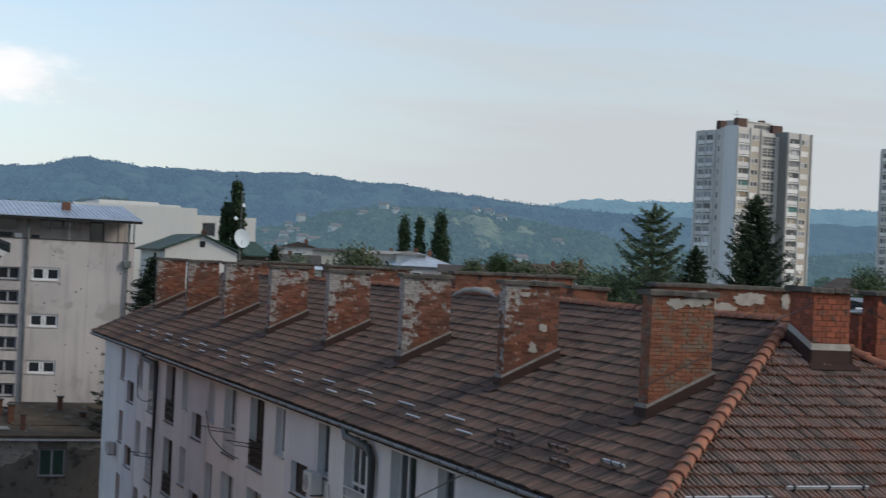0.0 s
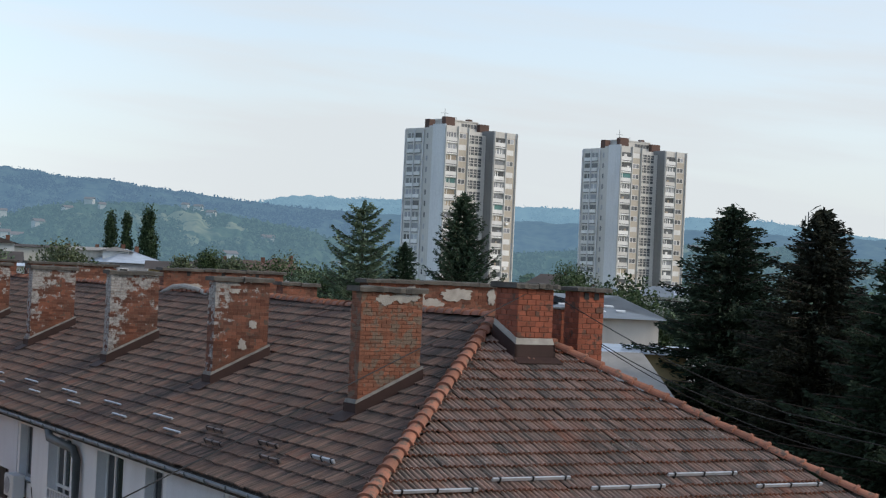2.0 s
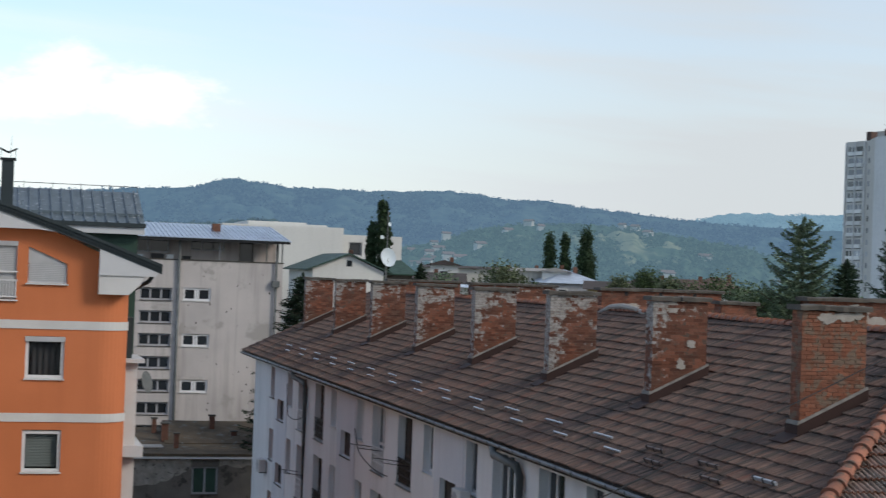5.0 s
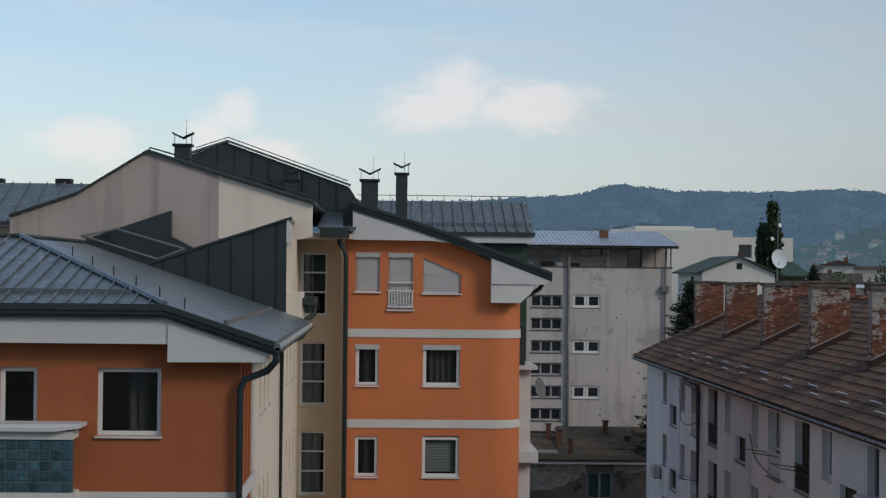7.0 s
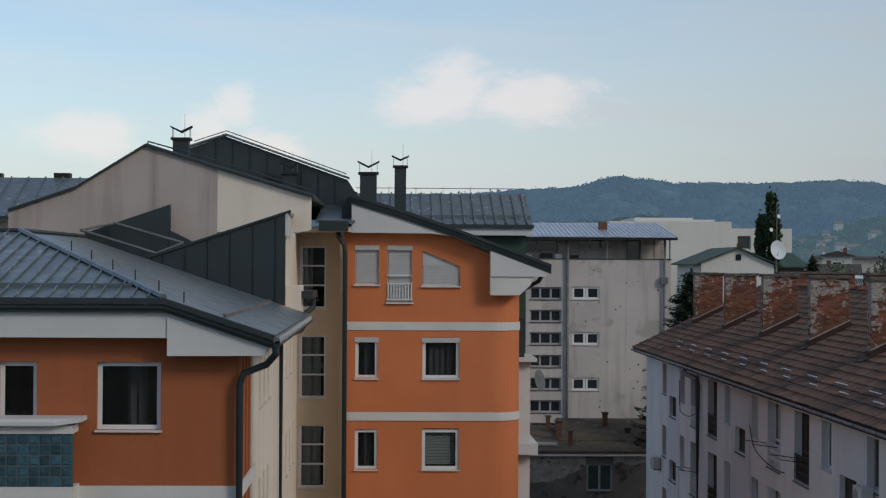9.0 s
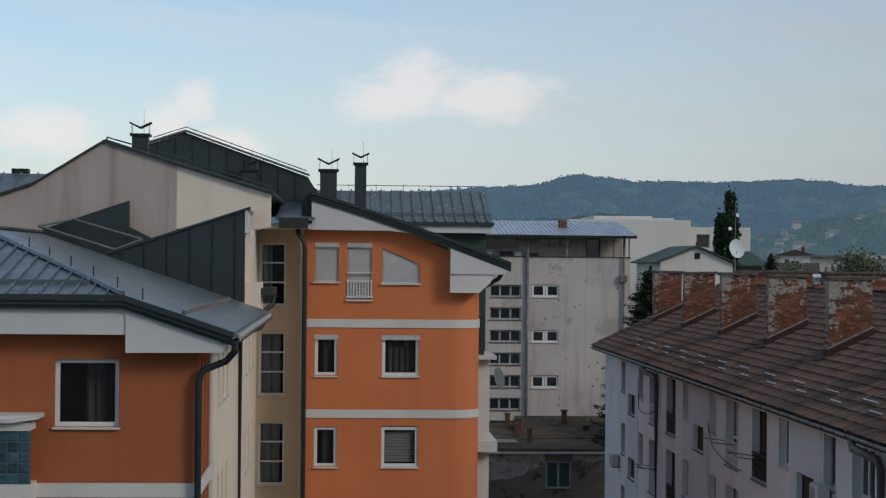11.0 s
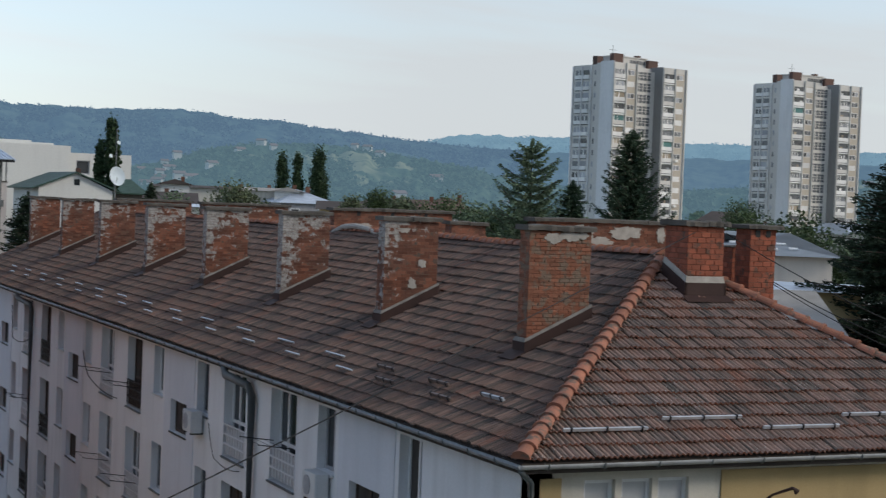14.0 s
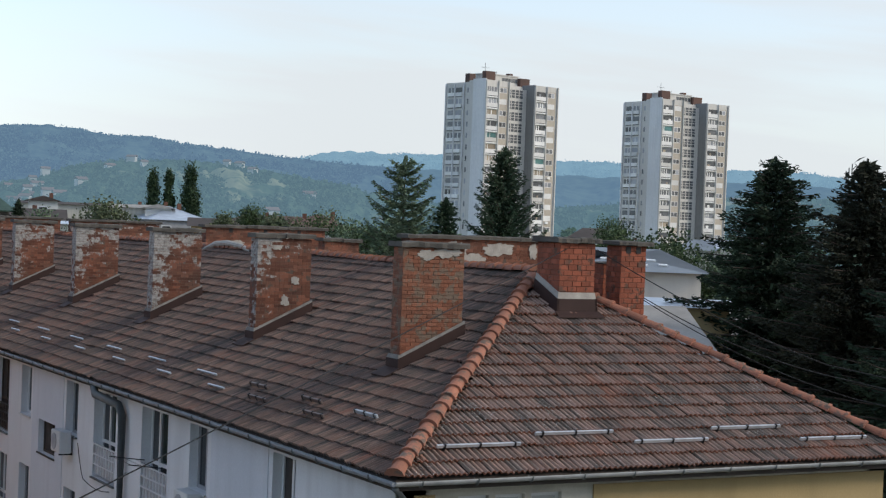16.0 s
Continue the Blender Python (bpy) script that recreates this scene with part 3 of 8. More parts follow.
def hill(name, table, r0, r1, far, material, label, bumps, step=0.07, a0=-22.0, a1=54.0, seed=0.0):
    """A wooded hillside that climbs from r0 to its skyline at r1 and falls again."""
    verts, faces = [], []
    cols = int((a1 - a0) / step) + 1
    n = 46
    for i in range(cols):
        a = a0 + i * step
        top = r1 * math.tan(radians(lerp_table(table, a))) + E
        s, c = math.sin(radians(a)), math.cos(radians(a))
        for j in range(n):
            k = j / (n - 5)
            r = r0 + (r1 - r0) * k if k <= 1 else r1 + (far - r1) * (k - 1) * (n - 5) / 4
            h = top * (k ** 0.85 if k <= 1 else 1 - 0.5 * (k - 1))
            q = noise.fractal(Vector((a * 0.55 + seed, r * 0.004, seed)), 1.0, 2.0, 5)
            u = noise.noise(Vector((a * 3.1, r * 0.012, seed))) + 0.35 * noise.noise(Vector((a * 7.0, r * 0.03, seed + 5)))
            h += min(1.0, 2.4 * k) * (q * top * 0.10 * (1 if 0.05 < k < 0.86 else 0.12) + bumps * u)
            verts.append((r * s, r * c, max(h, -1.0) if j else -2.0))
    for i in range(cols - 1):
        for j in range(n - 1):
            p = i * n + j
            faces.append((p, p + n, p + n + 1, p + 1))
    me = bpy.data.meshes.new(name)
    me.from_pydata(verts, [], faces)
    me.materials.append(material)
    for p in me.polygons:
        p.use_smooth = True
    return tagged(new(name, me), label, "hill", kind="structure")


def far_woods(name, wood, wood2, field, glow, scale, fields):
    """Woods and meadows of a far hillside; the glow is the daylit air in front of this backdrop."""
    mat = bpy.data.materials.new(name)
    nt, p = nodes_of(mat)
    N, L = nt.nodes.new, nt.links.new
    geo = N("ShaderNodeNewGeometry")

    def nz(s, d, r=0.55):
        n = N("ShaderNodeTexNoise")
        n.inputs["Scale"].default_value, n.inputs["Detail"].default_value, n.inputs["Roughness"].default_value = s, d, r
        L(geo.outputs["Position"], n.inputs["Vector"])
        return n.outputs["Fac"]

    def mr(v, lo, hi):
        n = N("ShaderNodeMapRange")
        n.inputs["From Min"].default_value, n.inputs["From Max"].default_value = lo, hi
        L(v, n.inputs["Value"])
        return n.outputs["Result"]

    def mix(f, x, y):
        n = N("ShaderNodeMix")
        n.data_type = "RGBA"
        L(f, n.inputs["Factor"])
        for v, i in ((x, 6), (y, 7)):
            if isinstance(v, tuple):
                n.inputs[i].default_value = (*v, 1)
            else:
                L(v, n.inputs[i])
        return n.outputs[2]

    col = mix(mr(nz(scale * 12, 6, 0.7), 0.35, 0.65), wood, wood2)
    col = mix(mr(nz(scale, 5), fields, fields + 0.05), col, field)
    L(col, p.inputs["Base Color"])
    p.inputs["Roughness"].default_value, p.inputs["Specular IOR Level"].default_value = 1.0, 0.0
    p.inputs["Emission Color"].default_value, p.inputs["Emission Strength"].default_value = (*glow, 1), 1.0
    return mat


ground()
# the fourth colour of each hillside is bluish air haze, given as emission
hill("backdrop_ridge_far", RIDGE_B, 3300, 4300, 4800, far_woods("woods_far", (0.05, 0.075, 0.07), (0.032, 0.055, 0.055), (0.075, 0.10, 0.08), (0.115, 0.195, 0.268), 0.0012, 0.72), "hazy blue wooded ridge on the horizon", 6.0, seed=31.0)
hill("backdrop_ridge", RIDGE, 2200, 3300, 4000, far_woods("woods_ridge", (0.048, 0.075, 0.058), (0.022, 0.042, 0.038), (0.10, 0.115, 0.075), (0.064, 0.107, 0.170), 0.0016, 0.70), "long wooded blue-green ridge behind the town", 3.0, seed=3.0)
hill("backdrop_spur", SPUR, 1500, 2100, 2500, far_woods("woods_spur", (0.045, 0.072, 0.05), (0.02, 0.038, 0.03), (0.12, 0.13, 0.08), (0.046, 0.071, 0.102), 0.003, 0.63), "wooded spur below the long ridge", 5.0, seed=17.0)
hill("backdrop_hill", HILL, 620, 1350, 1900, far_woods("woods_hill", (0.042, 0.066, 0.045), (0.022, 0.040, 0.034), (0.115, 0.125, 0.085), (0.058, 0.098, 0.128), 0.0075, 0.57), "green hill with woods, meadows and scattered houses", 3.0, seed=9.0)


# ---- the long white apartment house with the tiled roof ----
X0, Y0, RX, YF, XE = 12.42, 23.97, 19.08, 83.98, 23.78  # eaves, ridge and gable in plan
ZE, TAN = E - 4.10, 0.477  # eaves' height and the roof's pitch
COS = 1 / math.sqrt(1 + TAN * TAN)
ZR = ZE + (RX - X0) * TAN
WX, WY = X0 + 0.42, Y0 + 0.42
long_house = thing("apartment_house", (19, 50, 0), "long white four-storey apartment house with an old red-brown tiled hip roof", "house")
front, end = Face((WX, 0, 0), (0, -1, 0), (-1, 0, 0)), Face((0, WY, 0), (1, 0, 0), (0, -1, 0))


def roof_shell():
    t = 0.16
    for name, pts in (("roof", [(X0, Y0, ZE), (RX, Y0 + RX - X0, ZR), (RX, YF, ZR), (X0, YF, ZE)]),
                      ("roof", [(X0, Y0, ZE), (XE, Y0, ZE), (RX, Y0 + RX - X0, ZR)]),
                      ("roof", [(XE, Y0, ZE), (XE, YF, ZE), (RX, YF, ZR), (RX, Y0 + RX - X0, ZR)])):
        bm = bmesh.new()
        prism(bm, [(x, y, z - 0.05) for x, y, z in pts], (0, 0, -t))
        part(name, bm, M_underlay if pts[1][0] != XE or pts[0][0] != XE else M_tile, long_house, "boarded roof slope under the tiles")


def tile_shape(w=0.222, length=0.44, lift=0.062):
    """Points and faces of one interlocking tile with two broad rolls: x across, y up the slope, z off it."""
    prof = [(0.0, -0.010), (0.010, 0.010), (0.024, 0.024), (0.046, 0.025), (0.064, 0.014), (0.078, -0.010), (0.100, -0.013), (0.118, 0.010), (0.134, 0.024), (0.156, 0.025), (0.174, 0.012), (0.190, -0.011), (w, -0.012)]
    n = len(prof)
    v = [(x, 0.0, lift + z) for x, z in prof] + [(x, length, z) for x, z in prof] + [(x, 0.004, lift + z - 0.034) for x, z in prof]
    f = [(i, i + 1, n + i + 1, n + i) for i in range(n - 1)] + [(2 * n + i, 2 * n + i + 1, i + 1, i) for i in range(n - 1)]
    return np.array(v), f


TILE_V, TILE_F = tile_shape()
GAUGE, TW = 0.392, 0.222
NOSE = [0] * 12 + [1] * 12  # the worn front edge has a surface of its own


def tiles():
    """Tiles of the near slopes; the courses nearest the eye on the hip end are objects of their own."""
    slopes = (((X0, YF, ZE), (0, -1, 0), (COS, 0, COS * TAN), "west"), ((X0, Y0, ZE), (1, 0, 0), (0, COS, COS * TAN), "end"))
    rng = np.random.default_rng(4)
    single = bpy.data.meshes.new("roof_tile")
    single.from_pydata(TILE_V.tolist(), [], TILE_F)
    single.materials.append(M_tile_piece)
    single.materials.append(M_nose)
    single.polygons.foreach_set("material_index", NOSE)
    count = 0
    for at, u, s, which in slopes:
        at, u, s = np.array(at), np.array(u, float), np.array(s, float)
        n = np.cross(u, s)
        allv, allf, k = [], [], 0
        for row in range(19):
            up = row * GAUGE - 0.03
            inset = max(0.0, up * COS)
            if which == "west":
                c0, c1 = 0.0, (YF - Y0) - inset - 0.11
            else:
                c0, c1 = inset + 0.11, (XE - X0) - inset * (XE - RX) / (RX - X0) - 0.11
            shift = (0.5 * TW if row % 2 else 0.0)
            for col in range(-1, int((c1 - c0) / TW) + 1):
                a = (math.floor(c0 / TW) + col) * TW + shift
                if a + TW < c0 + 0.05 or a > c1 - 0.05:
                    continue
                a0, a1 = max(a, c0), min(a + TW, c1)
                jit = rng.normal(0, 1.5, 3)
                if which == "end" and count < 300 and row < 6 and a0 == a and a1 == a + TW:
                    ex, ey, ez = Vector(u), Vector(s), Vector(n)
                    m = Matrix((ex, ey, ez)).transposed().to_4x4()
                    m.translation = Vector(at + u * a + s * (up + 0.006 * jit[0]) + n * 0.004 * jit[1])
                    TILE_PIECES.append((single, m @ pose(0, 0, 0, 0.25 * jit[2], 0.3 * jit[1], 0.25 * jit[0])))
                    count += 1
                    continue
                v = TILE_V.copy()
                if which == "west":
                    v[:13, 2] -= 0.016
                    v[26:, 2] -= 0.016
                v[:, 0] = np.clip(v[:, 0], a0 - a, a1 - a)
                y, x = v[:, 1] + up + 0.006 * jit[0], v[:, 0] + a
                z = v[:, 2] + 0.005 * jit[1] + 0.02 * jit[2] * (v[:, 0] - 0.1)
                allv.append(at + x[:, None] * u + y[:, None] * s + z[:, None] * n)
                allf += [tuple(q + k for q in f) for f in TILE_F]
                k += len(v)
        me = bpy.data.meshes.new("tiles")
        me.from_pydata(np.concatenate(allv).tolist(), [], allf)
        # west slope takes the copy with shade in its tones
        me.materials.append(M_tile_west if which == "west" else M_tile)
        if which == "end":
            me.materials.append(M_nose)
            me.polygons.foreach_set("material_index", NOSE * (len(allf) // 24))
        ob = new("roof_tiles", me)
        ob.parent, ob.matrix_parent_inverse = long_house, undo(long_house)
        tagged(ob, "weathered ribbed clay roof tiles with lichen", kind="stuff")


TILE_PIECES = []


def cap_tiles():
    """Half-round tiles along the two near hips and the ridge."""
    bm = bmesh.new()
    k, length = 9, 0.46
    rings = []
    for y, r in ((0.0, 0.168), (0.05, 0.168), (0.06, 0.146), (length, 0.118)):
        rings.append([bm.verts.new((r * math.cos(math.pi * i / (k - 1)), y, r * 0.86 * math.sin(math.pi * i / (k - 1)))) for i in range(k)])
    for p, q in zip(rings, rings[1:]):
        for i in range(k - 1):
            bm.faces.new((p[i], p[i + 1], q[i + 1], q[i]))
    bm.faces.new(rings[0])
    me = finish("hip_tile", bm, M_ridge)
    apex = Vector((RX, Y0 + RX - X0, ZR))
    rnd = random.Random(5)
    lines = ((Vector((X0 - 0.05, Y0 - 0.05, ZE)), apex, "hip_tile"), (Vector((XE + 0.05, Y0 - 0.05, ZE)), apex, "hip_tile"), (apex, Vector((RX, YF, ZR)), "ridge_tile"))
    for a, b, name in lines:
        d = (b - a).normalized()
        side = d.cross(Vector((0, 0, 1))).normalized()
        up = side.cross(d)
        n = int((b - a).length / 0.385)
        for i in range(n):
            m = Matrix((side, d, up)).transposed().to_4x4()
            m.translation = a + d * (i * 0.385) + up * (0.055 + 0.006 * rnd.uniform(-1, 1) - (0.05 * math.sin(i * 0.09) ** 2 if name == "ridge_tile" else 0))
            CAP_PIECES.append((name, me, m @ pose(0, 0, 0, -1.2 + rnd.uniform(-0.6, 0.6), rnd.uniform(-2, 2), rnd.uniform(-1, 1))))


CAP_PIECES = []
ROWS = [E - 4.50 - 2.87 * i for i in range(4)]  # heads of the window rows
BAYS = [31.75, 46.0, 60.15, 74.4]  # stair windows along the front
SMALL, FRENCH = [], []
for b_ in BAYS:
    SMALL += [b_ - 2.3, b_ + 2.35]
    FRENCH += [b_ - 5.2, b_ + 5.25]
FRENCH = [y for y in FRENCH if 30.5 < y < 78]


def long_walls():
    holes = []
    for z in ROWS:
        holes += [(-(y + 0.55), -(y - 0.55), z - 1.42, z) for y in SMALL]
        holes += [(-(y + 0.92), -(y - 0.92), z - 2.22, z) for y in FRENCH]
        holes += [(-(y + 0.85), -(y - 0.85), z - 2.28, z - 1.35) for y in BAYS if z - 2.28 > 0.3]
    holes = [h for h in holes if h[2] > 0.3]
    bm = bmesh.new()
    wall(bm, front, -81.7, -WY, 0, ZE + 0.02, holes, 0.38)
    part("wall", bm, M_white, long_house, "white rendered front wall")
    # pale blue bays between the window groups
    for b in BAYS:
        bm = bmesh.new()
        cut = [(-(b + 0.85), -(b - 0.85), z - 2.28, z - 1.35) for z in ROWS if z - 2.28 > 0.3]
        wall(bm, front_bay, -(b + 1.55), -(b - 1.55), 0.3, ZE + 0.01, cut, 0.02)
        part("stair_bay", bm, M_cool, long_house, "pale blue painted strip round the stair windows")
    # windows
    # M_room panes are matte fills that imitate dark interiors
    rnd = random.Random(8)
    for i, z in enumerate(ROWS):
        for y in SMALL:
            if z - 1.42 > 0.3:
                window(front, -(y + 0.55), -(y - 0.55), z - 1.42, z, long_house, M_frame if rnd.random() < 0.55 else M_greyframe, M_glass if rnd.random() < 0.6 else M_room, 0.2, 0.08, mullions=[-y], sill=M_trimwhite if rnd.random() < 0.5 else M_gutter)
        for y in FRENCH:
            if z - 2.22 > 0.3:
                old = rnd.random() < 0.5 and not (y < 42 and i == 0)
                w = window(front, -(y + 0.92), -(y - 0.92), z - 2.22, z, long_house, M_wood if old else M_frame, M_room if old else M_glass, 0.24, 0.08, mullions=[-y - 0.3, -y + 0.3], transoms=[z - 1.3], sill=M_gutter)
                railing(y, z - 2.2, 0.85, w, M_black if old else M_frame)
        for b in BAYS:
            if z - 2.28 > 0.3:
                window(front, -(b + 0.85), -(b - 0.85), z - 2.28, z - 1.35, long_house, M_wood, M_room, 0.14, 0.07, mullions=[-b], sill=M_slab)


front_bay = Face((WX - 0.02, 0, 0), (0, -1, 0), (-1, 0, 0))


def railing(y, z, h, parent, material):
    bm = bmesh.new()
    for k in range(3):
        front.slab(bm, -(y + 0.9), -(y - 0.9), z + h * (0.35 + 0.3 * k), z + h * (0.35 + 0.3 * k) + 0.035, -0.02, 0.015)
    n = 9
    for k in range(n):
        u = -(y + 0.88) + 1.76 * k / (n - 1)
        bar = bmesh.new()
        front.slab(bar, u - 0.011, u + 0.011, z + 0.05, z + h * 0.95, -0.012, 0.008)
        part("baluster", bar, material, parent)
    part("railing", bm, material, parent, "low iron railing before the french window")
    bm = bmesh.new()
    front.slab(bm, -(y + 0.86), -(y - 0.86), z + 0.06, z + h * 0.9, -0.06, -0.045)
    part("railing_sheet", bm, M_wood if material is M_black else M_shutter, parent)


def end_wall():
    h = [(13.83, 14.43, E - 6.0, E - 4.52), (14.56, 15.16, E - 6.0, E - 4.52), (15.28, 15.9, E - 6.0, E - 4.52)]
    h += [(a, b, c - 2.87, d - 2.87) for a, b, c, d in h]
    bm = bmesh.new()
    wall(bm, end, WX, XE - 0.42, 0, ZE + 0.02, h, 0.38)
    part("wall", bm, M_offwhite, long_house, "off-white weathered end wall")
    for a, b, z1 in ((12.98, 13.38, E - 4.47), (16.55, XE - 0.43, E - 4.42)):
        for lo in (0, 1):
            bm = bmesh.new()
            end.slab(bm, a, b, z1 - 1.55 - 2.87 * lo, z1 - 2.87 * lo, 0.002, 0.03)
            part("wall_panel", bm, M_ochre, long_house, "ochre painted wall panel")
    for q in h:
        window(end, *q, long_house, M_frame, M_shutter, 0.1, 0.07)
    bm = bmesh.new()
    box(bm, XE - 0.80, XE - 0.42, WY, 81.7, 0, ZE)
    part("wall", bm, M_white, long_house)
    bm = bmesh.new()
    prism(bm, [(WX, 81.7, 0), (XE - 0.42, 81.7, 0), (XE - 0.42, 81.7, ZE), (RX, 81.7, ZR - 0.2), (WX, 81.7, ZE)], (0, 0.38, 0))
    part("wall", bm, M_white, long_house, "white gable wall")
    # curved lamp bracket under the eaves
    bm = bmesh.new()
    tube(bm, [(17.2, WY - 0.02, E - 5.15), (17.45, WY - 0.3, E - 4.84), (17.72, WY - 0.5, E - 4.70), (17.80, WY - 0.52, E - 4.77)], [0.025, 0.022, 0.03, 0.06])
    part("lamp_bracket", bm, M_flash, long_house, "rusty curved lamp bracket")


def gutters():
    for pts, nm in (([(X0 - 0.07, YF, ZE - 0.08), (X0 - 0.07, Y0 - 0.07, ZE - 0.065)], "gutter"), ([(X0 - 0.07, Y0 - 0.07, ZE - 0.065), (XE + 0.07, Y0 - 0.07, ZE - 0.05)], "gutter")):
        a, b = Vector(pts[0]), Vector(pts[1])
        d = (b - a).normalized()
        side = d.cross(Vector((0, 0, 1))).normalized()
        bm = bmesh.new()
        n = 9
        prev = None
        for p in (a, b):
            ring = [bm.verts.new(p + side * (0.066 * math.cos(math.pi * (1 + i / (n - 1)))) + Vector((0, 0, 0.066 * math.sin(math.pi * (1 + i / (n - 1)))))) for i in range(n)]
            ring += [bm.verts.new(p + side * (0.058 * math.cos(math.pi * (2 - i / (n - 1)))) + Vector((0, 0, 0.058 * math.sin(math.pi * (2 - i / (n - 1)))))) for i in range(n)]
            if prev:
                for i in range(2 * n):
                    bm.faces.new((prev[i], prev[(i + 1) % (2 * n)], ring[(i + 1) % (2 * n)], ring[i]))
            prev = ring
        g = part("gutter", bm, M_zinc, long_house, "grey zinc half-round gutter")
        m = int((b - a).length / 1.05)
        for i in range(m):
            p = a + d * (0.5 + i * 1.05)
            bm = bmesh.new()
            for s in (-1, 1):
                r = p + side * 0.08 * s
                tube(bm, [r + Vector((0, 0, -0.03)), r + Vector((0, 0, 0.03))], 0.014, 5)
            tube(bm, [p + side * 0.08 * math.cos(t) + Vector((0, 0, 0.085 * math.sin(t))) for t in (math.pi, 1.25 * math.pi, 1.5 * math.pi, 1.75 * math.pi, 2 * math.pi)], 0.013, 5)
            part("gutter_bracket", bm, M_gutter, g)
    for y in (39.0, 67.8):
        bm = bmesh.new()
        tube(bm, [(X0 - 0.07, y + 1.2, ZE - 0.16), (X0 - 0.07, y + 1.1, ZE - 0.34), (WX - 0.16, y + 0.25, ZE - 0.52), (WX - 0.14, y, ZE - 0.75), (WX - 0.14, y, 0.1)], 0.105, 10)
        part("downpipe", bm, M_gutter, long_house, "wide grey rain downpipe", True)
    bm = bmesh.new()
    tube(bm, [(X0 - 0.02, Y0 - 0.02, ZE - 0.16), (WX - 0.05, WY - 0.06, ZE - 0.42), (WX - 0.05, WY - 0.08, 0.1)], 0.055, 8)
    part("downpipe", bm, M_gutter, long_house, "", True)


roof_shell()
tiles()
cap_tiles()
long_walls()
end_wall()
gutters()


# ---- chimneys ----
BRICK_PIECES = []


def brick_mesh(name, l, d, h, material, bev=0.006):
    bm = bmesh.new()
    box(bm, -l / 2, l / 2, -d / 2, d / 2, 0, h)
    bmesh.ops.bevel(bm, geom=[e for e in bm.edges if abs(e.verts[0].co.y + d / 2) < 1e-6 and abs(e.verts[1].co.y + d / 2) < 1e-6], offset=bev, segments=1, affect="EDGES")
    return finish(name, bm, material)


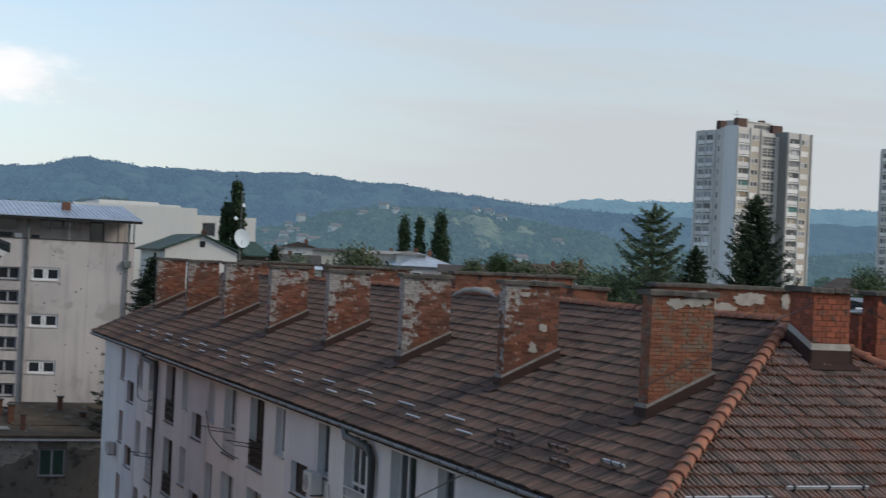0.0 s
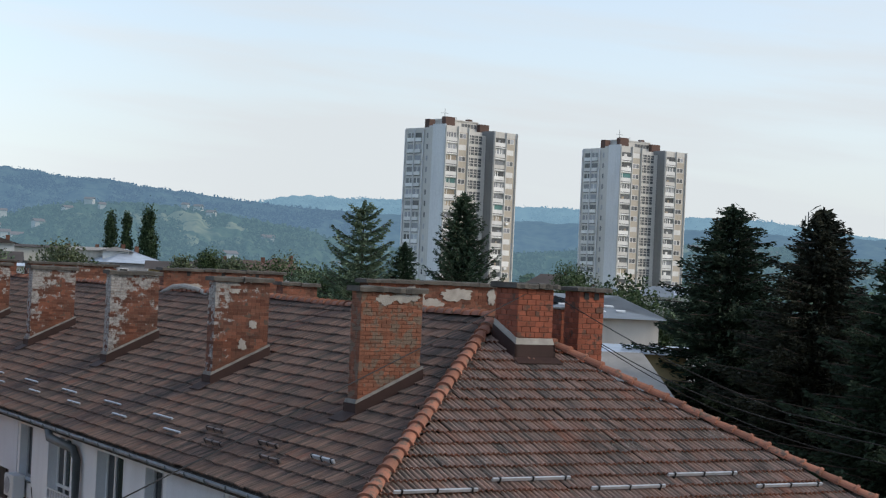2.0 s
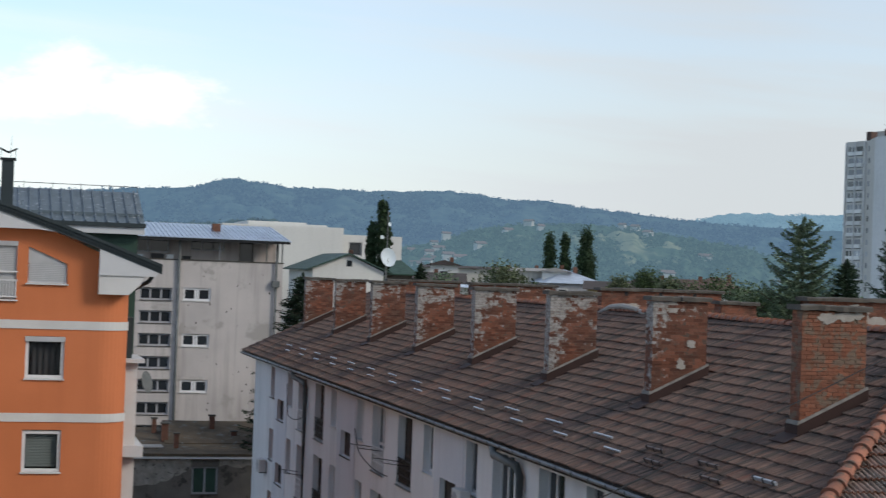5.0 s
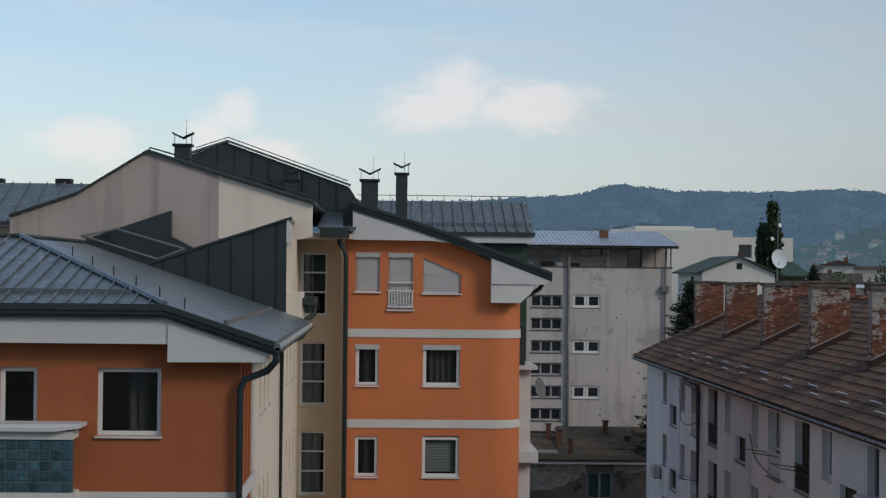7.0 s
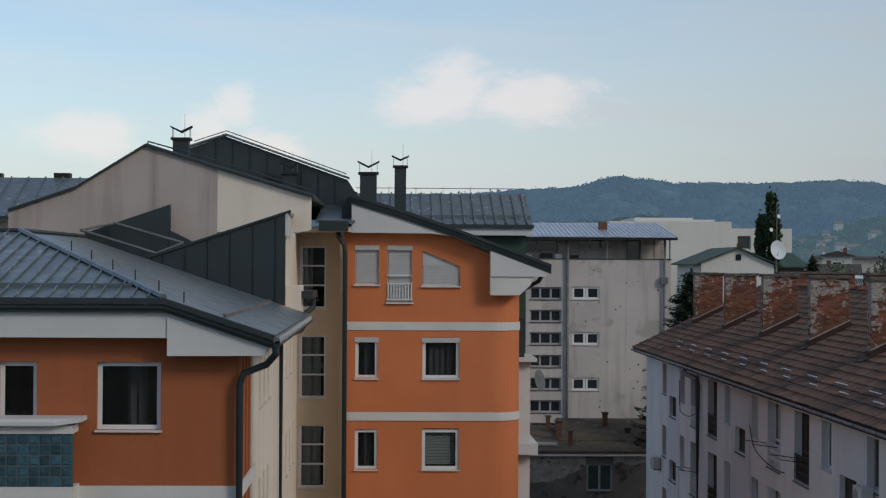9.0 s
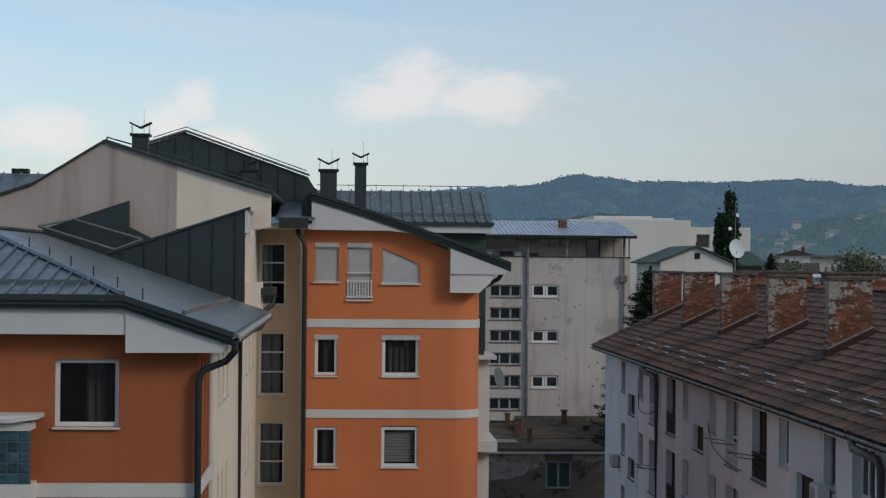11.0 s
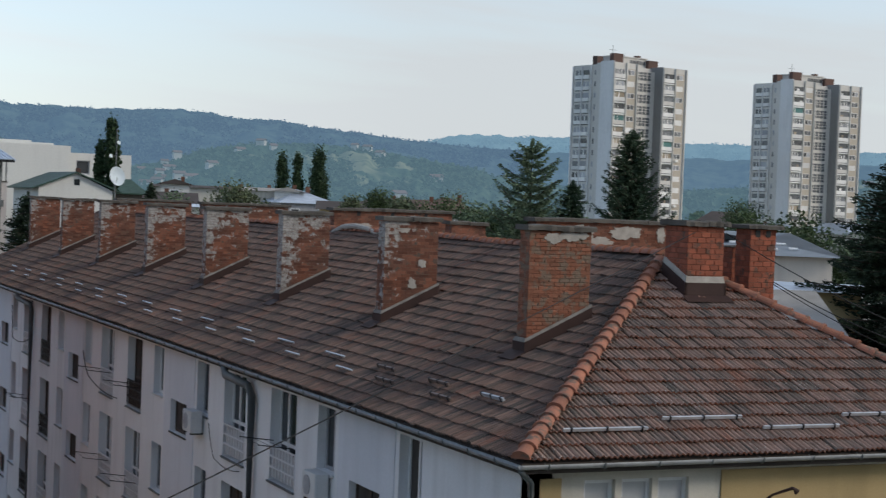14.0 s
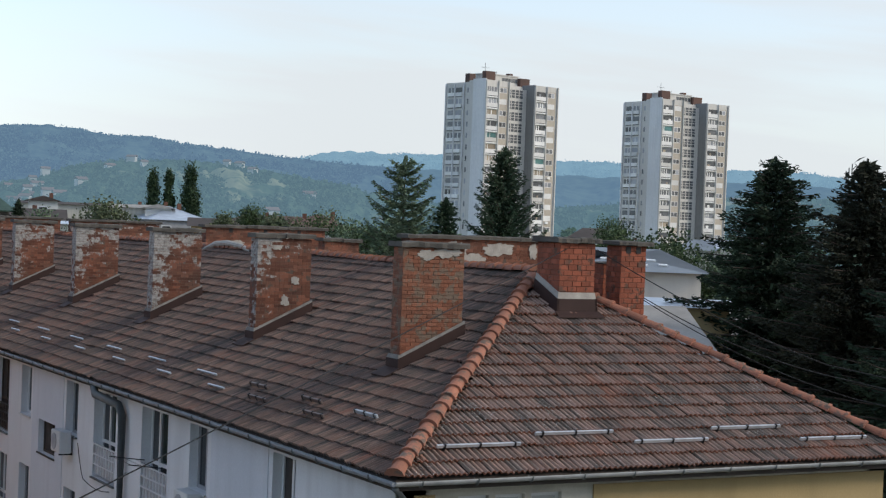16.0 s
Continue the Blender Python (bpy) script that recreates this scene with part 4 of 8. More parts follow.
def chimney_stack(x0, x1, y0, y1, zb, zt, bl, bh, brick, core, as_pieces, label, flash=None, cap=0.10, over=0.09, holes=0, mortar_top=True):
    """A brick stack on the roof: core, courses of bricks, stone cap and sheet flashing."""
    ch = thing("chimney", ((x0 + x1) / 2, (y0 + y1) / 2, zb), label, "chimney", "chimneys on the tiled roof")
    rnd = random.Random(int(y0 * 10 + x0))
    bm = bmesh.new()
    box(bm, x0 + 0.012, x1 - 0.012, y0 + 0.012, y1 - 0.012, zb, zt)
    c = part("core", bm, core, ch, "brick stack with recessed mortar joints")
    n = max(1, int(round((zt - zb) / bh)))
    bh = (zt - zb) / n
    gap = 0.006 if core is M_joint else 0.011
    meshes = {}
    joined_v, joined_f = [], []
    for i in range(n):
        z = zb + i * bh
        for side, a, b in (("f", x0, x1), ("l", y0, y1)):
            cols = max(1, int(round((b - a) / bl)))
            L = (b - a) / cols
            cuts = [a + k * L for k in range(cols + 1)] if i % 2 else [a] + [a + (k + 0.5) * L for k in range(cols)] + [b]
            for p, q in zip(cuts, cuts[1:]):
                l = round(q - p - gap, 3)
                if side == "f":
                    m = pose((p + q) / 2, y0 + 0.05 + rnd.uniform(-0.007, 0.005), z + gap * 0.4, 0, rnd.uniform(-0.9, 0.9), rnd.uniform(-0.9, 0.9))
                else:
                    m = pose(x0 + 0.05 + rnd.uniform(-0.006, 0.006), (p + q) / 2, z + gap * 0.4, 0, 0, -90 + rnd.uniform(-0.6, 0.6))
                if as_pieces:
                    if l not in meshes:
                        meshes[l] = brick_mesh("brick", l, 0.10, bh - gap, brick)
                    BRICK_PIECES.append((meshes[l], m, c))
                else:
                    h = bh - gap
                    k = len(joined_v)
                    w = rnd.uniform(-0.004, 0.004)
                    for co in ((-l / 2, -0.05 + w, 0), (l / 2, -0.05 + w, 0), (l / 2, 0.05, 0), (-l / 2, 0.05, 0), (-l / 2, -0.05 + w, h), (l / 2, -0.05 + w, h), (l / 2, 0.05, h), (-l / 2, 0.05, h)):
                        joined_v.append(m @ Vector(co))
                    joined_f += [tuple(k + t for t in f) for f in ((0, 1, 5, 4), (3, 0, 4, 7), (1, 2, 6, 5), (4, 5, 6, 7))]
    if joined_v:
        me = bpy.data.meshes.new("bricks")
        me.from_pydata([tuple(v) for v in joined_v], [], joined_f)
        me.materials.append(brick)
        ob = new("bricks", me)
        ob.parent, ob.matrix_parent_inverse = c, Matrix()
        tagged(ob, "old bricks with flaking whitewash", kind="stuff")
    # cap of uneven slabs
    if cap:
        k = max(2, int((x1 - x0) / 0.7))
        xs = [x0 - over + (x1 - x0 + 2 * over) * i / k for i in range(k + 1)]
        for p, q in zip(xs, xs[1:]):
            bm = bmesh.new()
            zt_ = zt + rnd.uniform(-0.012, 0.012)
            m_ = 6
            tops = []
            for i in range(m_ + 1):
                x = p + (q - p) * i / m_
                tops.append((x, zt_ + cap + rnd.uniform(-0.014, 0.014), zt_ + rnd.uniform(-0.006, 0.012), over + rnd.uniform(-0.025, 0.02)))
            rows_ = []
            for x, t, b_, o in tops:
                rows_.append([bm.verts.new(v) for v in ((x, y0 - o, b_), (x, y1 + o, b_), (x, y1 + o, t - 0.02), (x, y1 + o - 0.03, t), (x, y0 - o + 0.03, t), (x, y0 - o, t - 0.025))])
            for r, s in zip(rows_, rows_[1:]):
                for i in range(6):
                    bm.faces.new((r[i], r[(i + 1) % 6], s[(i + 1) % 6], s[i]))
            bm.faces.new(rows_[0][::-1])
            bm.faces.new(rows_[-1])
            part("cap_slab", bm, M_slab, ch, "weathered concrete cap slab")
    if flash == "west":
        # sheet apron that climbs with the roof along the side, with a mortar fillet above it
        def zs(x):
            return ZE + (x - X0) * TAN
        a, b = x0 - 0.05, x1 + 0.05
        bm = bmesh.new()
        prism(bm, [(a, y0 - 0.05, zs(a) - 0.02), (b, y0 - 0.05, zs(b) - 0.02), (b, y0 - 0.05, zs(b) + 0.27), (a, y0 - 0.05, zs(a) + 0.27)], (0, 0.06, 0))
        prism(bm, [(a - 0.3, y0 - 0.12, zs(a - 0.3) + 0.075), (a, y0 - 0.12, zs(a) + 0.085), (a, y1 + 0.1, zs(a) + 0.085), (a - 0.3, y1 + 0.1, zs(a - 0.3) + 0.075)], (0, 0, 0.012))
        prism(bm, [(a - 0.008, y0 - 0.056, zs(a) - 0.03), (a - 0.008, y1 + 0.05, zs(a) - 0.03), (a - 0.008, y1 + 0.05, zs(a) + 0.266), (a - 0.008, y0 - 0.056, zs(a) + 0.266)], (0.055, 0, 0))
        part("flashing", bm, M_flash, ch, "brown sheet-metal flashing at the foot")
        bm = bmesh.new()
        prism(bm, [(a + 0.01, y0 - 0.045, zs(a) + 0.27), (b, y0 - 0.045, zs(b) + 0.27), (b, y0 - 0.02, zs(b) + 0.32), (a + 0.01, y0 - 0.02, zs(a) + 0.33)], (0, 0.05, 0))
        prism(bm, [(a - 0.004, y0 - 0.045, zs(a) + 0.272), (a - 0.004, y1 + 0.045, zs(a) + 0.272), (a + 0.02, y1 + 0.02, zs(a) + 0.35), (a + 0.02, y0 - 0.02, zs(a) + 0.35)], (0.03, 0, 0))
        part("mortar_fillet", bm, M_fillet, ch, "rough grey mortar fillet")
    if flash == "end":
        def ze(y):
            return ZE + (y - Y0) * TAN
        bm = bmesh.new()
        zf = ze(y0) + 0.33
        prism(bm, [(x0 - 0.07, y0 - 0.07, ze(y0) - 0.05), (x1 + 0.07, y0 - 0.07, ze(y0) - 0.05), (x1 + 0.05, y0 - 0.04, zf), (x0 - 0.05, y0 - 0.04, zf)], (0, 0.06, 0))
        prism(bm, [(x0 - 0.07, y0 - 0.07, ze(y0) - 0.05), (x0 - 0.07, y1, ze(y1) - 0.05), (x0 - 0.05, y1, ze(y1) + 0.3), (x0 - 0.05, y0 - 0.04, zf)], (0.05, 0, 0))
        prism(bm, [(x1 + 0.07, y0 - 0.07, ze(y0) - 0.05), (x1 + 0.07, y1, ze(y1) - 0.05), (x1 + 0.05, y1, ze(y1) + 0.3), (x1 + 0.05, y0 - 0.04, zf)], (-0.05, 0, 0))
        prism(bm, [(x0 - 0.12, y0 - 0.27, ze(y0 - 0.27) + 0.08), (x1 + 0.12, y0 - 0.27, ze(y0 - 0.27) + 0.08), (x1 + 0.1, y0 - 0.05, ze(y0 - 0.05) + 0.09), (x0 - 0.1, y0 - 0.05, ze(y0 - 0.05) + 0.09)], (0, 0, 0.012))
        part("flashing", bm, M_flash, ch, "brown sheet-metal flashing at the foot")
        bm = bmesh.new()
        prism(bm, [(x0 - 0.04, y0 - 0.035, zf - 0.01), (x1 + 0.04, y0 - 0.035, zf - 0.01), (x1 + 0.01, y0 - 0.008, zf + 0.13), (x0 - 0.01, y0 - 0.008, zf + 0.13)], (0, 0.04, 0))
        prism(bm, [(x0 - 0.035, y0 - 0.035, zf - 0.01), (x0 - 0.035, y1, ze(y1) + 0.3), (x0 - 0.01, y1, ze(y1) + 0.42), (x0 - 0.01, y0 - 0.02, zf + 0.13)], (0.03, 0, 0))
        part("mortar_fillet", bm, M_mortar, ch, "pale mortar fillet")
    for i in range(holes):
        bm = bmesh.new()
        w = 0.12
        cx = x0 + (x1 - x0) * (i + 0.7) / (holes + 0.5)
        # black block paints the opening's inner darkness onto the brick
        box(bm, cx - w / 2, cx + w / 2, y0 - 0.012, y0 + 0.02, zt - 0.16, zt - 0.02)
        part("flue_opening", bm, M_black, ch, "flue opening drawn as a black block")
    return ch


def all_chimneys():
    labels = ("old brick chimney slab with a few mortar patches", "weathered brick chimney slab with pale mortar patches", "brick chimney slab with white flaking limewash", "brick chimney slab half covered in white limewash",
              "brick chimney slab with white limewash along one edge", "brick chimney slab with grey mortar patches", "dark red brick chimney slab near the gable", "dark brick chimney slab at the gable end")
    mats = [M_oldbrick, M_wash[0], M_wash[1], M_wash[2], M_wash[3], M_wash[4], M_wash[5], M_wash[6]]
    for i in range(8):
        y = 29.03 + 7.43 * i
        x0, x1 = 15.02, 16.40
        zb = ZE + (x0 - X0) * TAN - 0.05
        chimney_stack(x0, x1, y, y + 0.42, zb, E - 0.42, 0.235, 0.078, mats[i], M_joint, i == 0, labels[i], "west", 0.11, 0.08)
    # stacks beyond the ridge
    for y, x0, x1, top, k in ((36.7, 19.15, 23.05, -0.29, 7), (51.4, 19.35, 23.6, -0.29, 7), (66.3, 19.2, 22.9, -0.33, 6), (81.0, 19.2, 22.9, -0.36, 7), (44.0, 20.2, 21.3, -0.55, 7)):
        zb = ZE + max(0.0, XE - x1) * 0.67 - 0.05
        chimney_stack(x0, x1, y, y + 0.45, zb, E + top, 0.235, 0.078, M_wash[k], M_joint, False, "long brick chimney wall standing behind the roof ridge", None, 0.1, 0.09, 3 if y == 51.4 else 0)
    # newer red stacks by the hips
    chimney_stack(18.62, 19.50, 28.98, 29.85, ZE + 2.3, E - 0.23, 0.22, 0.112, M_redbrick, M_redbrick_dark, True, "newer red brick chimney with brown sheet flashing and pale mortar", "end", 0.11, 0.1)
    chimney_stack(20.37, 21.02, 29.3, 29.85, ZE + 1.5, E - 0.25, 0.215, 0.112, M_redbrick, M_redbrick_dark, True, "tall narrow red brick chimney with two flue openings", None, 0.09, 0.12, 2)
    chimney_stack(20.68, 21.2, 30.4, 30.9, ZE + 1.3, E - 0.66, 0.15, 0.112, M_redbrick, M_redbrick_dark, True, "short thin red brick chimney", None, 0.03, 0.03)


all_chimneys()


def ridge_vent_edge():
    bm = bmesh.new()
    tube(bm, [(18.85, 50.5, E - 1.2), (18.9, 50.2, E - 0.98), (19.0, 49.6, E - 0.80), (19.0, 48.6, E - 0.75), (19.0, 47.4, E - 0.82), (19.0, 46.7, E - 0.95)], [0.07, 0.08, 0.09, 0.09, 0.08, 0.06], 8)
    part("mortar_edge", bm, M_mortar, long_house, "curved pale mortar edge on the ridge")


ridge_vent_edge()


def plaster_patches():
    """Remains of plaster and thick mortar on the brick faces."""
    rnd = random.Random(15)
    for y, patches in ((29.03, ((15.55, -0.56, 0.2, 0.11), (15.95, -0.52, 0.26, 0.10), (16.2, -0.5, 0.12, 0.08))), (36.7, ((20.4, -0.58, 0.42, 0.25), (20.95, -0.75, 0.4, 0.13), (21.7, -0.52, 0.5, 0.17), (22.75, -0.55, 0.14, 0.24), (20.2, -0.85, 0.25, 0.16))),
                       (36.47, ((15.5, -0.55, 0.16, 0.14), (15.75, -1.9, 0.1, 0.14), (16.0, -1.4, 0.1, 0.1))), (51.4, ((20.3, -0.8, 0.3, 0.12), (22.2, -0.5, 0.3, 0.1)))):
        for i, (x, z, w, h) in enumerate(patches):
            bm = bmesh.new()
            n = 44
            ring = []
            for k in range(n):
                t = 2 * math.pi * k / n
                s = 0.95 + 0.4 * noise.noise(Vector((math.cos(t) * 1.6 + x, math.sin(t) * 1.6 + z, y))) + 0.3 * noise.noise(Vector((math.cos(t) * 5 + z, math.sin(t) * 5 + x, y))) + rnd.uniform(-0.08, 0.08)
                ring.append((x + w * s * math.cos(t), y - 0.014 - 0.005 * i, E + z + h * s * math.sin(t)))
            prism(bm, ring, (0, 0.03, 0))
            solo("plaster_patch", bm, M_mortar, "flaking patch of grey plaster on brick", "plaster", "plaster patches")


plaster_patches()


# ---- snow guards, cables and small things on the tiled roof ----
def snow_guards():
    def guard(a, d, n, length, material, label, h=0.055, clips=True):
        g = thing("snow_guard", a, label, "snow guard", "snow guards on the tiled roof")
        a, d, n = Vector(a), Vector(d), Vector(n)
        s = n.cross(d)
        bm = bmesh.new()
        prism(bm, [a + n * 0.07 + s * 0.02, a + n * 0.07 - s * 0.02, a + n * (0.07 + h) - s * 0.02, a + n * (0.07 + h) + s * 0.02], d * length)
        part("bar", bm, material, g)
        for k in (0.08, 0.5, 0.92) if clips else (0.15, 0.85):
            bm = bmesh.new()
            p = a + d * length * k
            top, wd = (0.085 + h, 0.03) if clips else (0.069, 0.015)
            prism(bm, [p + n * 0.02 + s * wd, p + n * 0.02 - s * wd, p + n * top - s * wd, p + n * top + s * wd], d * 0.035)
            part("clip", bm, M_black, g)
    nw, ne = (-TAN * COS, 0, COS), (0, -TAN * COS, COS)
    for x, y in ((13.50, 24.64), (15.61, 24.91), (17.52, 24.59), (19.49, 24.92), (21.29, 24.50)):
        guard((x, y, ZE + (y - Y0) * TAN), (1, 0, 0), ne, 1.65, M_guard, "grey metal snow guard bar with black clips")
    for k in range(13):
        for x, y0 in ((13.56, 34.95 + 3.42 * k), (13.22, 33.6 + 3.42 * k)):
            if y0 < 82:
                guard((x, y0, ZE + (x - X0) * TAN), (0, 1, 0), nw, 1.2 if x > 13.4 else 0.95, M_guard, "short bright metal snow guard on the long slope", 0.035, False)
    for x, y0 in ((13.56, 32.0), (13.2, 31.2), (13.56, 29.3), (13.2, 28.4), (13.56, 26.9)):
        guard((x, y0, ZE + (x - X0) * TAN), (0, 1, 0), nw, 0.95, M_guard if y0 < 27 else M_guard_brown, "small weathered brown snow guard", 0.07)


def cable(points, r, label, sag=0.0, name="cable"):
    bm = bmesh.new()
    pts = []
    for a, b in zip(points, points[1:]):
        a, b = Vector(a), Vector(b)
        for k in range(12):
            t = k / 12
            pts.append(a.lerp(b, t) - Vector((0, 0, sag * 4 * t * (1 - t))))
    pts.append(Vector(points[-1]))
    tube(bm, pts, r, 5)
    return solo(name, bm, M_cable, label, "cable", "overhead cables")


snow_guards()


# ---- the orange apartment house: front block, long flank, gable and wing ----
block = thing("apartment_block", (-8, 40, 0), "orange and cream apartment block with blue-grey sheet roofs", "house")
YN = 32.2
nf = Face((0, YN, 0), (1, 0, 0), (0, -1, 0))
side = Face((-2.83, 0, 0), (0, 1, 0), (1, 0, 0))


def poly(name, pts, offset, material, parent, label=""):
    bm = bmesh.new()
    prism(bm, pts, offset)
    return part(name, bm, material, parent, label)


def shell(name, pts, t, material, parent, label=""):
    return poly(name, pts, (0, 0, -t), material, parent, label)


def seams(a0, a1, b0, b1, n, parent, material, h=0.045, w=0.022, name="seam"):
    """Standing seams between the edge a0-a1 and the edge b0-b1."""
    a0, a1, b0, b1 = map(Vector, (a0, a1, b0, b1))
    up = (a1 - a0).cross(b0 - a0).normalized()
    if up.z < 0:
        up = -up
    if abs(up.z) < 0.2 and up.y > 0:
        up = -up
    for i in range(n):
        t = (i + 0.5) / n
        p, q = a0.lerp(a1, t), b0.lerp(b1, t)
        d = (a1 - a0).normalized() * w / 2
        bm = bmesh.new()
        prism(bm, [p - d, p + d, p + d + up * h, p - d + up * h], q - p)
        part(name, bm, material, parent)


def near_block():
    rows = [(-3.20, -1.90), (-5.96, -4.66), (-8.72, -7.42), (-11.48, -10.18)]
    holes = []
    for a, b in rows:
        holes += [(-5.54, -4.32, E + a, E + b), (-7.40, -6.68, E + a + 0.1, E + b)]
    bm = bmesh.new()
    wall(bm, nf, -14, -2.83, 0, E - 1.3, holes, 0.35)
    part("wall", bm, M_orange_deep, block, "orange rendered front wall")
    for i, (a, b) in enumerate(rows):
        window(nf, -5.54, -4.32, E + a, E + b, block, M_frame, M_clear, 0.1, 0.085, sill=M_trimwhite, curtain=(-4.98, -4.62), cloth=M_dimcurtain)
        window(nf, -7.40, -6.68, E + a + 0.1, E + b, block, M_frame, M_clear, 0.1, 0.085)
        bm = bmesh.new()
        nf.slab(bm, -14, -2.83, E + a - 1.34, E + a - 1.07, 0.002, 0.03)
        part("band", bm, M_trimwhite, block, "white string course")
    # balcony with glass blocks
    for lo in (0, 1, 2):
        z = E - 2.76 * lo
        b = boxed("balcony", M_trimwhite, block, -14, -5.86, YN - 0.62, YN - 0.004, z - 4.55, z - 4.22, label="white balcony with a glass-block parapet")
        cap = bmesh.new()
        prism(cap, [(-14, YN - 0.75, z - 3.06), (-6.2, YN - 0.75, z - 3.06), (-5.72, YN - 0.66, z - 3.0), (-5.72, YN - 0.01, z - 3.0), (-14, YN - 0.01, z - 3.0)], (0, 0, 0.075))
        part("coping", cap, M_soffit, b)
        boxed("beam", M_trimwhite, b, -14, -5.88, YN - 0.62, YN - 0.02, z - 3.22, z - 3.065)
        boxed("backing", M_grout, b, -14, -5.885, YN - 0.582, YN - 0.45, z - 4.22, z - 3.22)
        bm = bmesh.new()
        box(bm, -0.094, 0.094, -0.035, 0.035, -0.09, 0.09)
        bmesh.ops.bevel(bm, geom=[e for e in bm.edges], offset=0.018, segments=1, affect="EDGES")
        me = finish("glass_block", bm, M_blockglass)
        for i in range(14):
            for j in range(5):
                GLASS_PIECES.append((me, pose(-5.99 - 0.205 * i, YN - 0.56, z - 4.12 + 0.2 * j), b))
    # white fascia and dark eaves
    poly("fascia", [(-14, YN - 0.42, E - 1.42), (-4.15, YN - 0.42, E - 1.42), (-4.15, YN - 0.42, E - 0.93), (-14, YN - 0.42, E - 0.93)], (0, 0.4, 0), M_soffit, block, "white boarded eaves fascia")
    poly("fascia", [(-4.15, YN - 0.45, E - 1.76), (-2.32, YN - 0.45, E - 1.75), (-2.22, YN - 0.45, E - 1.56), (-4.15, YN - 0.45, E - 0.93)], (0, 0.44, 0), M_soffit, block, "white boarded verge fascia")
    for k, (o, z0, z1) in enumerate(((0.52, -0.93, -0.86), (0.57, -0.86, -0.76), (0.62, -0.765, -0.66))):
        poly("eaves_strip", [(-14, YN - o, E + z0), (-4.2, YN - o, E + z0), (-2.12, YN - o, E + z0 - 0.69), (-2.12, YN - o, E + z1 - 0.69), (-4.2, YN - o, E + z1), (-14, YN - o, E + z1)], (0, 0.2, 0), M_anth, block, "dark folded sheet eaves edge")
    # roof planes
    B, A, A2 = (-4.2, YN - 0.6, E - 0.68), (-8.3, 38, E + 0.69), (-8.3, 46, E + 0.69)
    C, D = (-2.12, YN - 0.6, E - 1.36), (-2.12, 45.4, E - 1.36)
    shell("roof", [B, C, D, A2, A], 0.1, M_seam, block, "blue-grey sheet roof slope with white flaked patches")
    shell("roof", [(-14, YN - 0.6, E - 0.68), B, A, (-14, 38, E + 0.69)], 0.1, M_seam, block, "blue-grey standing-seam roof slope")
    for i in range(30):
        x = -4.5 - 0.31 * i
        top = min(1.0, max(0.0, (-4.2 - x) / 4.1))
        p, q = Vector((x, YN - 0.6, E - 0.675)), Vector((x, YN - 0.6 + 6.4 * top, E - 0.675 + 1.37 * top))
        bm = bmesh.new()
        prism(bm, [p + Vector((-0.016, 0, 0)), p + Vector((0.016, 0, 0)), p + Vector((0.012, 0, 0.05)), p + Vector((-0.012, 0, 0.05))], q - p)
        part("seam", bm, M_seam, block)
    bm = bmesh.new()
    tube(bm, [Vector(B) + Vector((0, 0, 0.03)), Vector(A) + Vector((0, 0, 0.03))], 0.07, 6)
    part("hip_roll", bm, M_seam, block, "blue-grey folded hip roll")
    bm = bmesh.new()
    tube(bm, [Vector(A) + Vector((0, 0, 0.03)), Vector(A2) + Vector((0, 0, 0.03))], 0.06, 6)
    tube(bm, [Vector(A) + Vector((0, 0, 0.03)), (-14, 38, E + 0.6)], 0.06, 6)
    part("ridge_roll", bm, M_anth, block)
    bm = bmesh.new()
    box(bm, -14, -4.95, 32.55, 32.68, E - 0.50, E - 0.40)
    part("snow_rail", bm, M_seam, block)
    for i in range(6):
        bm = bmesh.new()
        p = Vector(B).lerp(Vector(A), 0.08 + 0.15 * i) + Vector((0.6, 0.4, -0.2))
        tube(bm, [p, p + Vector((0, 0, 0.22))], 0.014, 5)
        part("rod_holder", bm, M_black, block, "lightning rod holder")
    # snow rail near the low edge of the flank slope, and straps of its gutter
    bm = bmesh.new()
    prism(bm, [(-3.12, YN - 0.2, E - 1.03), (-3.06, YN - 0.2, E - 1.05), (-3.06, YN - 0.2, E - 0.97), (-3.12, YN - 0.2, E - 0.95)], (0, 12.4, 0))
    part("snow_rail", bm, M_seam, block, "blue-grey snow rail along the slope")
    for i in range(24):
        y = YN - 0.4 + 0.55 * i
        boxed("gutter_strap", M_soffit, block, -2.03, -2.0, y, y + 0.09, E - 1.52, E - 1.39)
    # eaves gutter and downpipe on the flank
    for i in range(2):
        bm = bmesh.new()
        tube(bm, [(-2.08 + 0.02 * i, YN - 0.62, E - 1.45 - 0.07 * i), (-2.08 + 0.02 * i, 45.3, E - 1.45 - 0.07 * i)], 0.065, 8)
        part("gutter", bm, M_gutter if i == 0 else M_anth, block, "box gutter along the flank")
    bm = bmesh.new()
    tube(bm, [(-2.1, YN - 0.5, E - 1.5), (-2.1, YN - 0.45, E - 1.72), (-2.28, YN - 0.25, E - 1.92), (-2.72, YN - 0.16, E - 2.1), (-2.80, YN - 0.16, E - 2.3), (-2.80, YN - 0.16, 0.2)], 0.07, 10)
    part("downpipe", bm, M_anth, block, "dark grey downpipe with a swan neck", True)
    bm = bmesh.new()
    tube(bm, [(-2.1, 45.2, E - 1.5), (-2.3, 45.1, E - 1.8), (-2.75, 43.8, E - 2.0), (-2.75, 43.8, 0.2)], 0.06, 8)
    part("downpipe", bm, M_anth, block, "", True)


GLASS_PIECES = []


